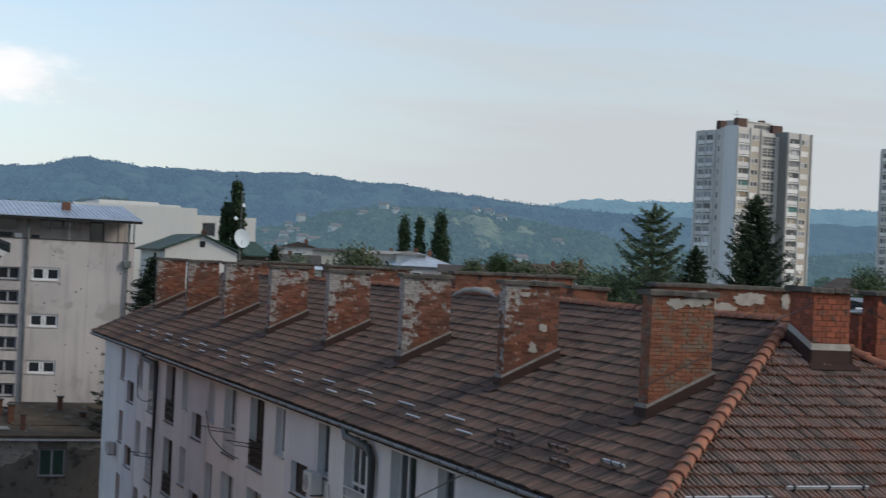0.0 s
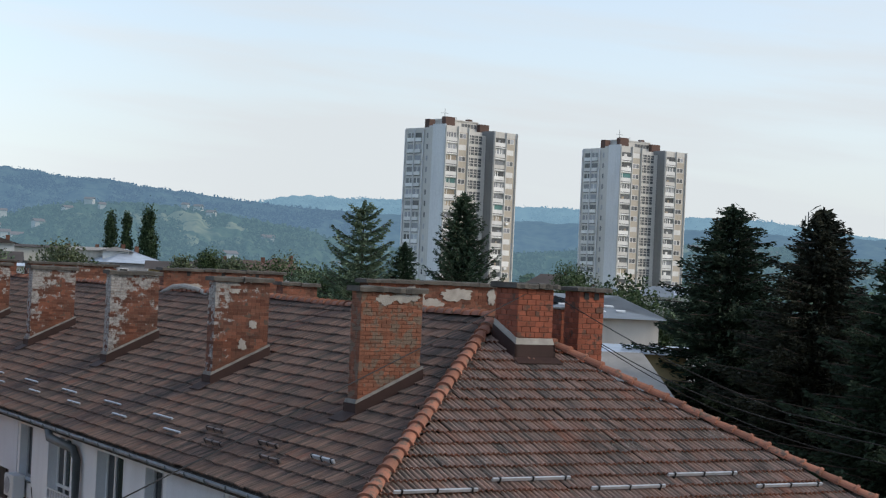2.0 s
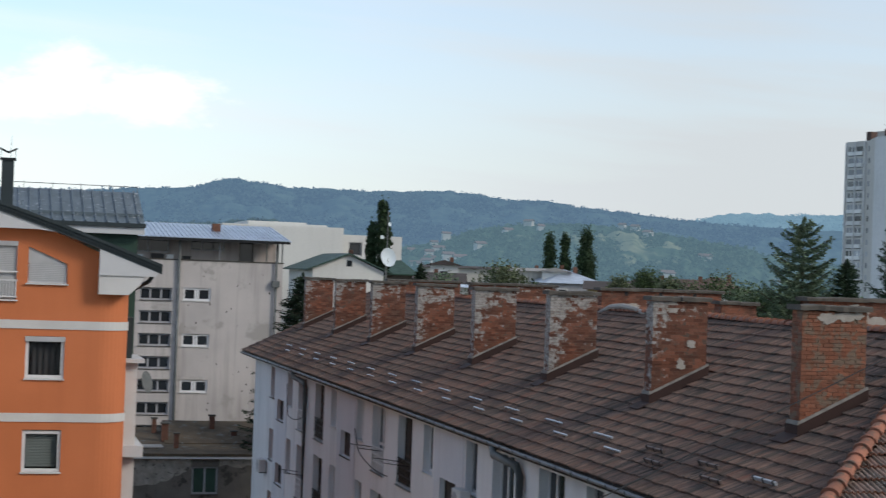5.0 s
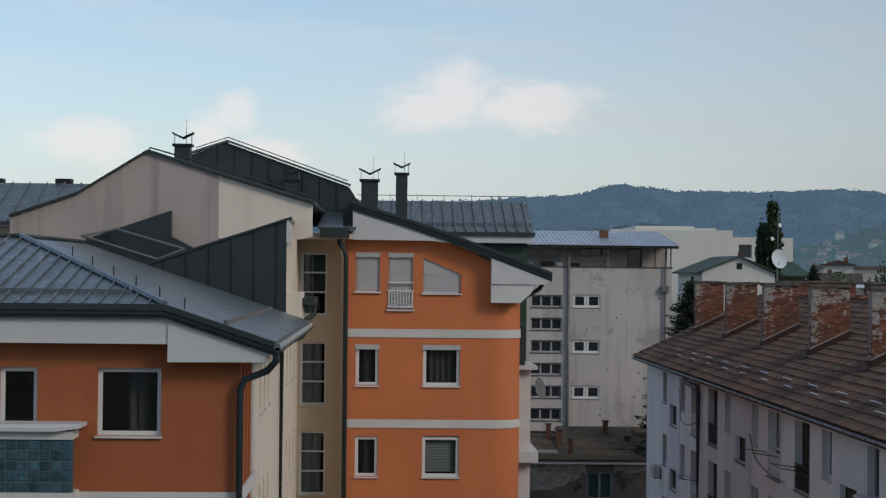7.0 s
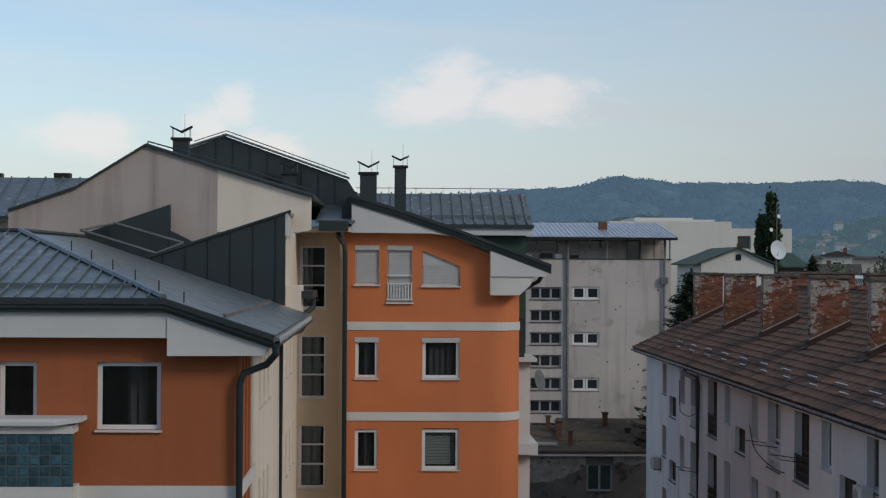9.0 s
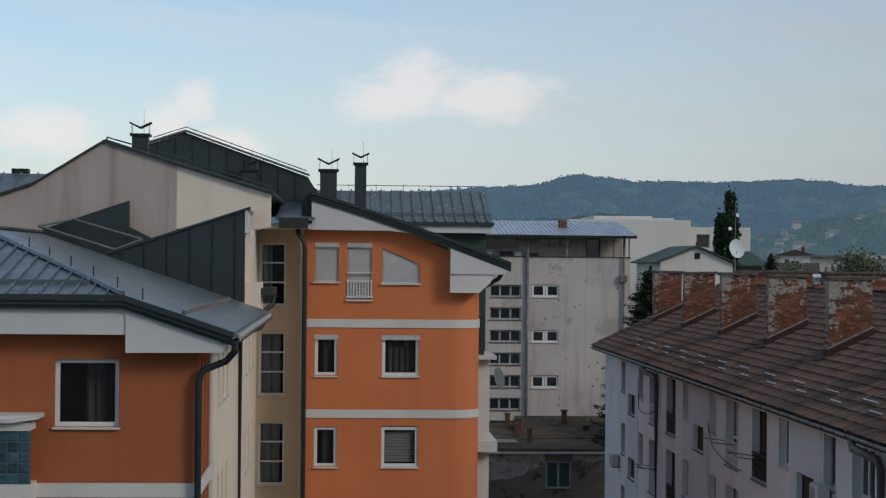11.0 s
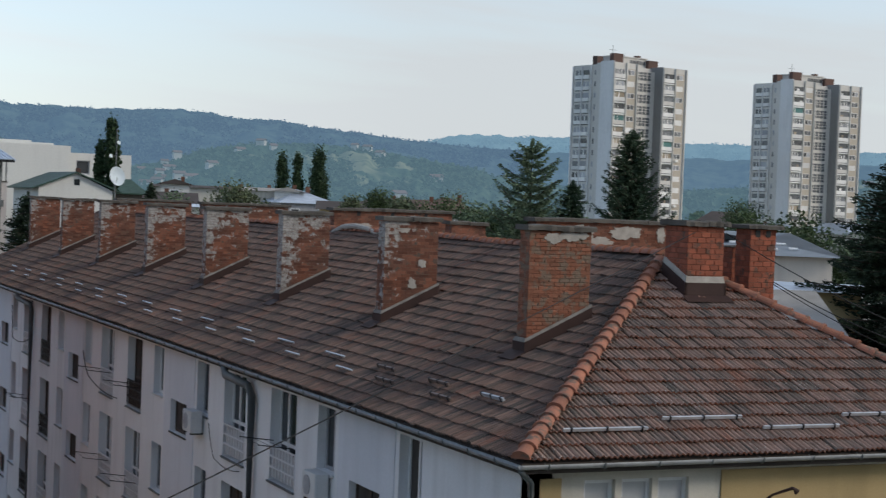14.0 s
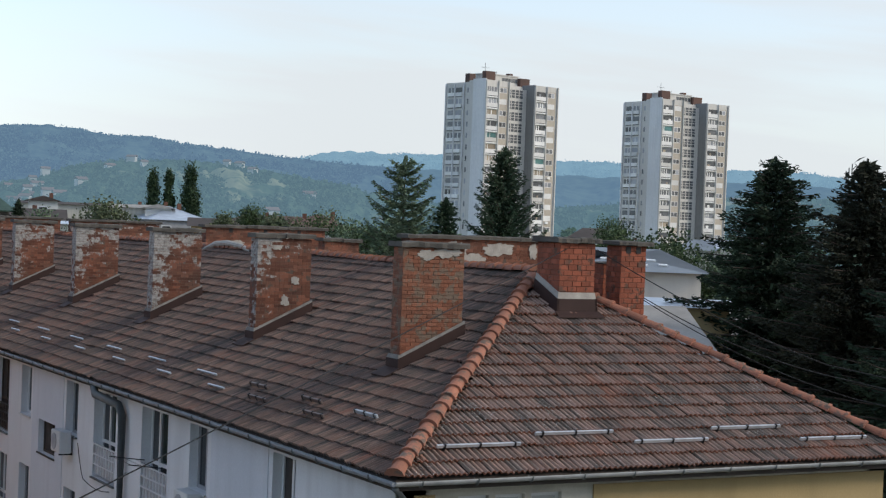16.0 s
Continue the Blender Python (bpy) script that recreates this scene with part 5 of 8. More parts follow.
def flank():
    slim = []
    for k in range(5):
        z = E - 2.0 - 2.80 * k
        slim += [(y, y + 0.55, z - 1.2, z) for y in (37.3, 38.6, 39.9, 47.2, 48.9, 50.6) if z > 2]
    bm = bmesh.new()
    wall(bm, side, 35.8, 54.0, 0, E - 1.42, slim, 0.3)
    part("wall", bm, M_cream, block, "cream rendered flank wall")
    bm = bmesh.new()
    side.slab(bm, 46.06, 54.0, E - 1.42, E + 0.95, -0.3, 0.0)
    part("wall", bm, M_cream, block)
    for q in slim:
        window(side, *q, block, M_cream, M_glass, 0.14, 0.05, sill=M_trimwhite)
    bm = bmesh.new()
    side.slab(bm, YN + 0.35, 35.8, 0, E - 1.42, -0.5, -0.25)
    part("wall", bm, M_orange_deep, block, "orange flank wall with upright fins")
    for i in range(5):
        bm = bmesh.new()
        y = YN + 0.36 + 0.75 * i
        side.slab(bm, y, y + 0.28, 0.0, E - 1.42, -0.25, 0.0)
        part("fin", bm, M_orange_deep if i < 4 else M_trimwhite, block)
    for k in range(5):
        z = E - 4.27 - 2.76 * k
        bm = bmesh.new()
        side.slab(bm, YN, 35.9, z - 0.27, z, 0.004, 0.05)
        part("band", bm, M_trimwhite, block)
    # dark clad dormer wall on the flank
    dorm = [(-6.5, 46.0, E + 0.08), (-2.80, 46.0, E - 1.2), (-2.80, 46.0, E + 1.40), (-6.5, 46.0, E + 0.14)]
    poly("dormer_wall", dorm, (0, 0.2, 0), M_anth, block, "dark grey standing-seam clad dormer wall")
    for i in range(6):
        t = (i + 0.6) / 6
        x = -6.5 + 3.7 * t
        bm = bmesh.new()
        box(bm, x - 0.012, x + 0.012, 45.965, 46.0, E + 0.08 - 1.28 * t, E + 0.12 + 1.26 * t)
        part("seam", bm, M_anth, block)
    poly("dormer_coping", [(-6.55, 45.93, E + 0.12), (-2.66, 45.93, E + 1.42), (-2.66, 45.93, E + 1.48), (-6.55, 45.93, E + 0.19)], (0, 0.35, 0), M_anth, block)
    shell("dormer_roof", [(-6.5, 46.1, E + 0.14), (-2.68, 46.1, E + 1.42), (-2.68, 52, E + 1.42), (-6.5, 52, E + 0.14)], 0.08, M_seam, block)
    boxed("dormer_cheek", M_soffit, block, -2.798, -2.72, 45.99, 47.2, E + 0.75, E + 1.38, label="white sheet dormer cheek")
    poly("dormer_wall", [(-8.55, 47.5, E + 0.83), (-6.16, 47.5, E + 1.66), (-6.16, 47.5, E - 0.1), (-8.55, 47.5, E - 0.1)], (0, 0.3, 0), M_anth, block, "dark clad wall of the second dormer")
    poly("dormer_wall", [(-6.158, 47.46, E - 0.1), (-5.5, 47.46, E - 0.1), (-5.5, 47.46, E + 0.6), (-6.158, 47.46, E + 0.93)], (0, 0.3, 0), M_anth, block, "dark clad parapet of the roof cut-out")
    for a, b in (((-8.5, 46.6, E + 0.9), (-6.3, 46.05, E + 0.25)), ((-7.7, 47.3, E + 1.12), (-5.6, 46.1, E + 0.55)), ((-6.3, 46.05, E + 0.27), (-5.6, 46.1, E + 0.55)), ((-8.5, 46.6, E + 0.9), (-7.7, 47.3, E + 1.12))):
        bm = bmesh.new()
        tube(bm, [a, b], 0.045, 6)
        part("dormer_rail", bm, M_gutter, block, "grey metal rail round the roof cut-out")
    # lower eaves between the flank and the stair tower
    boxed("eaves_box", M_cream, block, -2.82, -2.42, 46.6, 48.6, E - 1.4, E - 0.62)
    boxed("eaves_gutter", M_anth, block, -2.45, -2.1, 47.4, 50.6, E - 0.98, E - 0.78)
    bm = bmesh.new()
    tube(bm, [(-2.2, 50.2, E - 0.95), (-2.2, 50.1, E - 1.3), (-2.5, 49.6, E - 1.55), (-2.7, 49.4, E - 1.9)], 0.08, 8)
    part("downpipe", bm, M_anth, block, "", True)


def gable():
    top = [(-10.8, 1.45), (-8.89, 2.11), (-6.92, 3.34), (-4.87, 2.71)]
    poly("gable_wall", [(-10.8, 48, E - 1.5)] + [(-4.87, 48, E - 1.5)] + [(x, 48, E + z) for x, z in top[::-1]], (0, 0.3, 0), M_gable, block, "grey stained concrete gable wall")
    poly("gable_wall", [(-4.868, 48.03, E + 0.9), (-2.5, 48.03, E + 0.9), (-2.19, 48.03, E + 0.98), (-2.19, 48.03, E + 1.9), (-4.868, 48.03, E + 2.70)], (0, 0.27, 0), M_cream, block, "cream gable wall")
    line = top + [(-2.12, 1.90)]
    for (a, b), (c, d) in zip(line, line[1:]):
        poly("verge", [(a, 47.9, E + b), (c, 47.9, E + d), (c, 47.9, E + d + 0.07), (a, 47.9, E + b + 0.07)], (0, 0.35, 0), M_anth, block, "dark folded verge")
        shell("roof", [(a, 48.2, E + b + 0.1), (c, 48.2, E + d + 0.1), (c, 56.9, E + d + 0.1), (a, 56.9, E + b + 0.1)], 0.08, M_seam, block, "pale sheet roof")
    bm = bmesh.new()
    tube(bm, [(-6.9, 48.3, E + 3.5), (-4.9, 48.3, E + 2.95), (-2.2, 48.3, E + 2.12)], 0.022, 5)
    tube(bm, [(-6.9, 48.3, E + 3.5), (-6.9, 48.3, E + 3.4)], 0.02, 5)
    part("roof_rail", bm, M_anth, block, "thin rail along the roof edge")
    # dark clad wall behind
    pts = [(-6.75, 57, E + 1.5), (-1.06, 57, E + 1.5), (-1.06, 57, E + 2.4), (-1.36, 57, E + 2.87), (-5.5, 57, E + 4.32), (-6.75, 57, E + 3.9)]
    poly("roof_wall", pts, (0, 0.25, 0), M_anth, block, "dark grey clad upper wall")
    for i in range(9):
        x = -6.4 + 0.58 * i
        z1 = 4.32 - (x + 5.5) * 0.35 if x > -5.5 else 4.32 + (x + 5.5) * 0.336
        boxed("seam", M_anth, block, x - 0.014, x + 0.014, 56.96, 57, E + 1.6, E + z1)
    for (a, b), (c, d) in zip([(-6.8, 3.93), (-5.5, 4.36), (-1.3, 2.90)], [(-5.5, 4.36), (-1.3, 2.90)]):
        poly("coping", [(a, 56.88, E + b), (c, 56.88, E + d), (c, 56.88, E + d + 0.06), (a, 56.88, E + b + 0.06)], (0, 0.5, 0), M_seam, block)
    bm = bmesh.new()
    tube(bm, [(-6.6, 57.1, E + 4.15), (-5.5, 57.1, E + 4.52), (-1.4, 57.1, E + 3.08)], 0.018, 5)
    part("roof_rail", bm, M_gutter, block)
    boxed("roof_box", M_anth, block, -1.42, -0.95, 52.0, 56.8, E + 1.4, E + 2.25)
    boxed("funnel", M_anth, block, -2.1, -1.2, 51.3, 52.2, E + 1.02, E + 1.32, label="dark rainwater head")
    shell("roof", [(-2.2, 51.4, E + 1.35), (-1.0, 51.4, E + 1.35), (-1.0, 56.9, E + 2.0), (-2.2, 56.9, E + 2.0)], 0.08, M_seam, block)


def stair_tower():
    f = Face((0, 53.0, 0), (1, 0, 0), (0, -1, 0))
    holes = [(-2.76, -1.93, E + 0.56 - 2.83 * k - 1.96, E + 0.56 - 2.83 * k) for k in range(5)]
    bm = bmesh.new()
    wall(bm, f, -2.83, -1.3, 0, E + 1.1, holes, 0.3)
    part("wall", bm, M_beige, block, "beige stair-tower wall")
    for a, b, c, d in holes:
        window(f, a, b, c, d, block, M_frame, M_clear, 0.08, 0.05, transoms=[c + 0.72, c + 1.34], mullions=[a + 0.06], sill=M_trimwhite, curtain=(a + 0.1, b - 0.15) if c < E - 2 else (a + 0.1, a + 0.4))
    boxed("eaves_box", M_cream, block, -2.6, -1.0, 51.6, 53.0, E + 0.99, E + 1.16)
    bm = bmesh.new()
    tube(bm, [(-1.55, 51.9, E + 1.1), (-1.5, 51.85, E + 0.85), (-1.33, 51.8, E + 0.6), (-1.30, 51.85, E + 0.3), (-1.30, 51.85, 0.2)], 0.075, 10)
    part("downpipe", bm, M_anth, block, "dark downpipe between the wings", True)
    boxed("wall", M_beige, block, -1.46, -1.34, 52.0, 53.0, 0, E + 1.0)


def wing():
    f = Face((0, 52, 0), (1, 0, 0), (0, -1, 0))
    w = thing("apartment_wing", (1.5, 56, 0), "orange rendered apartment wing with white bands and a curved verge", "house")
    tops = [(-0.99, -0.25, E - 0.63, E + 0.58), (0.02, 0.78, E - 1.18, E + 0.58)]
    rows = [(E - 2.30 - 2.83 * k) for k in range(5)]
    holes = tops[:]
    for z in rows:
        if z - 1.25 > 0.3:
            holes += [(-0.97, -0.26, z - 1.23, z), (1.12, 2.27, z - 1.27, z + 0.03)]
    bm = bmesh.new()
    wall(bm, f, -1.33, 1.05, 0, E + 0.62, [h for h in holes if h[1] < 1], 0.3)
    wall(bm, f, 1.05, 2.35, 0, E - 0.68, [h for h in holes if h[0] > 1], 0.3)
    f.slab(bm, 2.35, 3.3, 0, E - 0.68, -0.3, 0)
    prism(bm, [(-1.33, 52, E + 0.62), (1.05, 52, E + 0.62), (1.05, 52, E + 1.25), (-1.33, 52, E + 1.25)], (0, 0.3, 0))
    prism(bm, [(1.05, 52, E + 0.46), (2.28, 52, E - 0.06), (2.28, 52, E - 0.68), (3.3, 52, E - 0.68), (3.3, 52, E + 0.3), (1.05, 52, E + 1.25)], (0, 0.3, 0))
    prism(bm, [(1.05, 52, E - 0.68), (1.10, 52, E - 0.68), (1.10, 52, E + 0.44), (1.05, 52, E + 0.46)], (0, 0.3, 0))
    # rounded corner and the far flank
    n, r = 10, 0.9
    ring = [(3.3 + r * math.sin(0.5 * math.pi * k / n), 52 + r - r * math.cos(0.5 * math.pi * k / n)) for k in range(n + 1)] + [(4.2, 61)]
    for (a, b), (c, d) in zip(ring, ring[1:]):
        q = [bm.verts.new(p) for p in ((a, b, 0), (c, d, 0), (c, d, E - 0.5), (a, b, E - 0.5))]
        bm.faces.new(q)
    part("wall", bm, M_orange, w, "orange rendered wall with a rounded corner", False)
    for z in (E - 1.79, E - 4.60, E - 7.41, E - 10.22):
        bm = bmesh.new()
        f.slab(bm, -1.33, 3.3, z - 0.26, z, 0.002, 0.03)
        big = [(3.3 + (r + 0.03) * math.sin(0.5 * math.pi * k / n), 52 + r - (r + 0.03) * math.cos(0.5 * math.pi * k / n)) for k in range(n + 1)] + [(4.23, 61)]
        for (a, b), (c, d) in zip(big, big[1:]):
            bm.faces.new([bm.verts.new(p) for p in ((a, b, z - 0.26), (c, d, z - 0.26), (c, d, z), (a, b, z))])
        part("band", bm, M_trimwhite, w, "white string course")
    for k, z in enumerate(rows):
        if z - 1.25 > 0.3:
            for a, b, c in ((-0.97, -0.26, (-0.72, -0.5)), (1.12, 2.27, (1.3, 2.1))):
                blind = k % 2 == 1 and a > 0
                x = window(f, a, b, z - 1.25, z, w, M_frame, M_clear, 0.06, 0.1, sill=M_trimwhite, curtain=None if blind else c, cloth=M_dimcurtain)
                if blind:
                    for q in range(21):
                        bm = bmesh.new()
                        zz = z - 0.16 - 0.047 * q
                        prism(bm, [(a + 0.12, 52.2, zz), (b - 0.12, 52.2, zz), (b - 0.12, 52.225, zz + 0.03), (a + 0.12, 52.225, zz + 0.03)], (0, 0, 0.006))
                        part("blind_slat", bm, M_shutter, x)
                if k % 2 == 0:
                    bm = bmesh.new()
                    f.slab(bm, a - 0.02, b + 0.02, z - 0.13, z + 0.02, -0.1, 0.02)
                    part("shutter_box", bm, M_shutter, x)
    # closed roller shutters of the top floor
    def shutter(a, b, z0, z1, cut=None, rail=None):
        x = boxed("shutter_window", M_frame, w, a, b, 52.10, 52.16, z0, (z1 if not cut else cut))
        k = int((z1 - z0 - 0.1) / 0.055)
        for i in range(k):
            z = z0 + 0.06 + 0.055 * i
            a1, b1 = a + 0.04, b - 0.04
            if cut and z > cut:
                continue
            bm = bmesh.new()
            f.slab(bm, a1, b1, z, z + 0.046, -0.1, -0.07)
            part("shutter_slat", bm, M_shutter, x)
        bm = bmesh.new()
        if not cut:
            f.slab(bm, a - 0.01, b + 0.01, z1 - 0.14, z1, -0.1, 0.02)
            part("shutter_box", bm, M_shutter, x)
        bm = bmesh.new()
        f.slab(bm, a - 0.05, b + 0.05, z0 - 0.05, z0 - 0.004, -0.1, 0.08)
        part("sill", bm, M_trimwhite, x)
        return x

    shutter(tops[0][0], tops[0][1], tops[0][2], tops[0][3])
    fr = shutter(tops[1][0], tops[1][1], tops[1][2], tops[1][3])
    for z in (E - 1.12, E - 0.62, E - 0.36):
        bm = bmesh.new()
        f.slab(bm, -0.01, 0.81, z, z + 0.04, 0.0, 0.05)
        part("rail", bm, M_frame, fr, "white balcony rail")
    for i in range(9):
        bm = bmesh.new()
        u = 0.04 + 0.09 * i
        f.slab(bm, u - 0.018, u + 0.018, E - 1.1, E - 0.6, 0.01, 0.04)
        part("baluster", bm, M_frame, fr)
    tri = shutter(1.10, 2.26, E - 0.66, E + 0.46, cut=E - 0.1)
    poly("shutter_panel", [(1.11, 52.06, E - 0.06), (2.26, 52.06, E - 0.06), (1.11, 52.06, E + 0.43)], (0, 0.08, 0), M_shutter, tri, "slanted grey panel above the shutter")
    # verge with white fascia
    verge = [(-1.10, 2.16), (0.3, 1.74), (1.83, 1.23), (3.4, 0.66), (5.08, 0.03)]
    for j, (o, dz, h) in enumerate(((0.55, 0.0, 0.10), (0.50, -0.10, 0.10), (0.46, -0.2, 0.10))):
        pts = [(x, 52 - o, E + z + dz - h) for x, z in verge] + [(x, 52 - o, E + z + dz) for x, z in verge[::-1]]
        poly("verge", pts, (0, 0.25, 0), M_anth, w, "dark folded sheet verge")
    poly("fascia", [(-1.1, 51.58, E + 0.97), (1.36, 51.58, E + 0.96), (2.0, 51.58, E + 0.88), (1.83, 51.58, E + 0.95), (0.3, 51.58, E + 1.46), (-1.1, 51.58, E + 1.87)], (0, 0.4, 0), M_soffit, w, "white verge fascia")
    poly("eaves_box", [(3.2, 51.55, E - 0.36), (4.9, 51.55, E - 0.36), (5.02, 51.55, E - 0.2), (3.2, 51.55, E + 0.45)], (0, 0.9, 0), M_soffit, w, "white boxed eaves")
    poly("eaves_box", [(3.2, 51.6, E - 0.94), (4.1, 51.6, E - 0.94), (4.45, 51.6, E - 0.62), (4.55, 51.6, E - 0.36), (3.2, 51.6, E - 0.36)], (0, 0.8, 0), M_trimwhite, w, "white eaves bracket")
    for (a, b), (c, d) in zip(verge, verge[1:]):
        shell("roof", [(a, 51.5, E + b), (c, 51.5, E + d), (c, 61.5, E + d), (a, 61.5, E + b)], 0.1, M_seam, w, "sheet roof slope")
    # white bays beyond the rounded corner
    boxed("side_bay", M_trimwhite, w, 4.2, 4.62, 53.6, 56, 0, E - 3.1, label="white bay on the flank")
    boxed("bay_ledge", M_soffit, w, 4.2, 4.82, 53.3, 56.2, E - 3.1, E - 2.98)
    boxed("bay_window", M_anth, w, 4.2, 4.45, 53.8, 55.6, E - 2.98, E - 1.7, label="dark bay window")
    boxed("bay_ledge", M_soffit, w, 4.2, 4.85, 53.2, 56.2, E - 6.05, E - 5.7)
    bm = bmesh.new()
    tube(bm, [(4.9, 52.1, E - 0.25), (4.75, 52.2, E - 0.5), (4.4, 53.0, E - 0.75)], 0.07, 8)
    part("downpipe", bm, M_anth, w, "", True)
    return w


def flue(x, y, z0, w, z1, vee, name="roof_flue"):
    c = thing(name, (x, y, z0), "dark sheet-clad roof flue with a V-shaped metal cowl", "chimney", "roof flues")
    boxed("shaft", M_anth, c, x - w / 2, x + w / 2, y - w / 2, y + w / 2, z0, z1)
    boxed("rim", M_black, c, x - w / 2 - 0.06, x + w / 2 + 0.06, y - w / 2 - 0.06, y + w / 2 + 0.06, z1 - 0.002, z1 + 0.07)
    k = vee
    for s in (-1, 1):
        bm = bmesh.new()
        prism(bm, [(x, y - k * 0.4, z1 + 0.22), (x + s * k, y - k * 0.4, z1 + 0.22 + k * 0.5), (x + s * k, y - k * 0.4, z1 + 0.27 + k * 0.5), (x, y - k * 0.4, z1 + 0.28)], (0, k * 0.8, 0))
        part("cowl_wing", bm, M_black, c)
        for t in (-1, 1):
            bm = bmesh.new()
            tube(bm, [(x + s * k * 0.8, y + t * k * 0.3, z1), (x + s * k * 0.8, y + t * k * 0.3, z1 + 0.22 + k * 0.4)], 0.007, 4)
            part("cowl_leg", bm, M_gutter, c)
    bm = bmesh.new()
    tube(bm, [(x + k * 0.3, y, z1), (x + k * 0.3, y, z1 + 0.8)], [0.008, 0.004], 4)
    part("lightning_rod", bm, M_gutter, c)


def rear_blocks():
    b = thing("apartment_block", (2.3, 66, 0), "rear apartment block with a ribbed blue-grey sheet roof", "house")
    e0, e1, r0, r1 = (-1.2, 62, E + 1.5), (5.41, 62, E + 1.5), (-1.2, 64.6, E + 2.74), (5.35, 64.6, E + 2.74)
    shell("roof", [e0, e1, r1, r0], 0.1, M_seam, b, "ribbed blue-grey sheet roof with pale flakes")
    seams(e0, e1, r0, r1, 17, b, M_seam, 0.07, 0.05)
    boxed("snow_rail", M_seam, b, -1.2, 5.39, 62.55, 62.62, E + 1.76, E + 1.86)
    boxed("gutter", M_anth, b, -1.2, 5.45, 61.85, 62.0, E + 1.36, E + 1.5)
    boxed("fascia", M_soffit, b, -1.2, 5.41, 61.95, 62.6, E + 1.1, E + 1.36, label="white eaves board")
    boxed("wall", M_orange, b, -1.0, 3.2, 62.6, 72, 0, E + 1.4)
    boxed("loggia", M_green, b, 3.2, 5.2, 62.4, 66, 0, E + 1.1, label="dark green loggia")
    bm = bmesh.new()
    tube(bm, [(-1.2, 64.6, E + 2.95), (5.3, 64.6, E + 2.95)], 0.015, 5)
    part("roof_rail", bm, M_gutter, b)
    for i in range(7):
        boxed("rail_post", M_gutter, b, -1 + i * 1.05 - 0.01, -1 + i * 1.05 + 0.01, 64.59, 64.61, E + 2.7, E + 3.0)
    c = thing("apartment_block", (-20, 68, 0), "further apartment block with a flaking blue-grey ribbed roof", "house")
    e0, e1, r0, r1 = (-32, 64, E + 1.75), (-11.4, 64, E + 1.75), (-32, 68, E + 3.42), (-11.4, 68, E + 3.42)
    shell("roof", [e0, e1, r1, r0], 0.12, M_seam, c, "blue-grey ribbed roof with flaked white paint")
    seams(e0, e1, r0, r1, 30, c, M_seam, 0.06, 0.05)
    boxed("gutter", M_anth, c, -32, -11.4, 63.85, 64, E + 1.6, E + 1.75)
    boxed("wall", M_cream, c, -31.5, -11.8, 64.5, 76, 0, E + 1.6)
    boxed("chimney", M_black, c, -13.5, -12.85, 68, 68.5, E + 3.2, E + 3.62, label="low black chimney")
    boxed("chimney", M_black, c, -15.9, -15.6, 68, 68.5, E + 3.2, E + 3.6)


near_block()
flank()
gable()
stair_tower()
wing()
flue(-0.63, 55.0, E + 1.7, 0.55, E + 2.95, 0.36)
flue(0.42, 55.0, E + 1.3, 0.38, E + 3.18, 0.28)
flue(-6.15, 50.0, E + 3.0, 0.46, E + 3.66, 0.32)
flue(-3.3, 56.5, E + 1.9, 0.46, E + 3.0, 0.32)
rear_blocks()


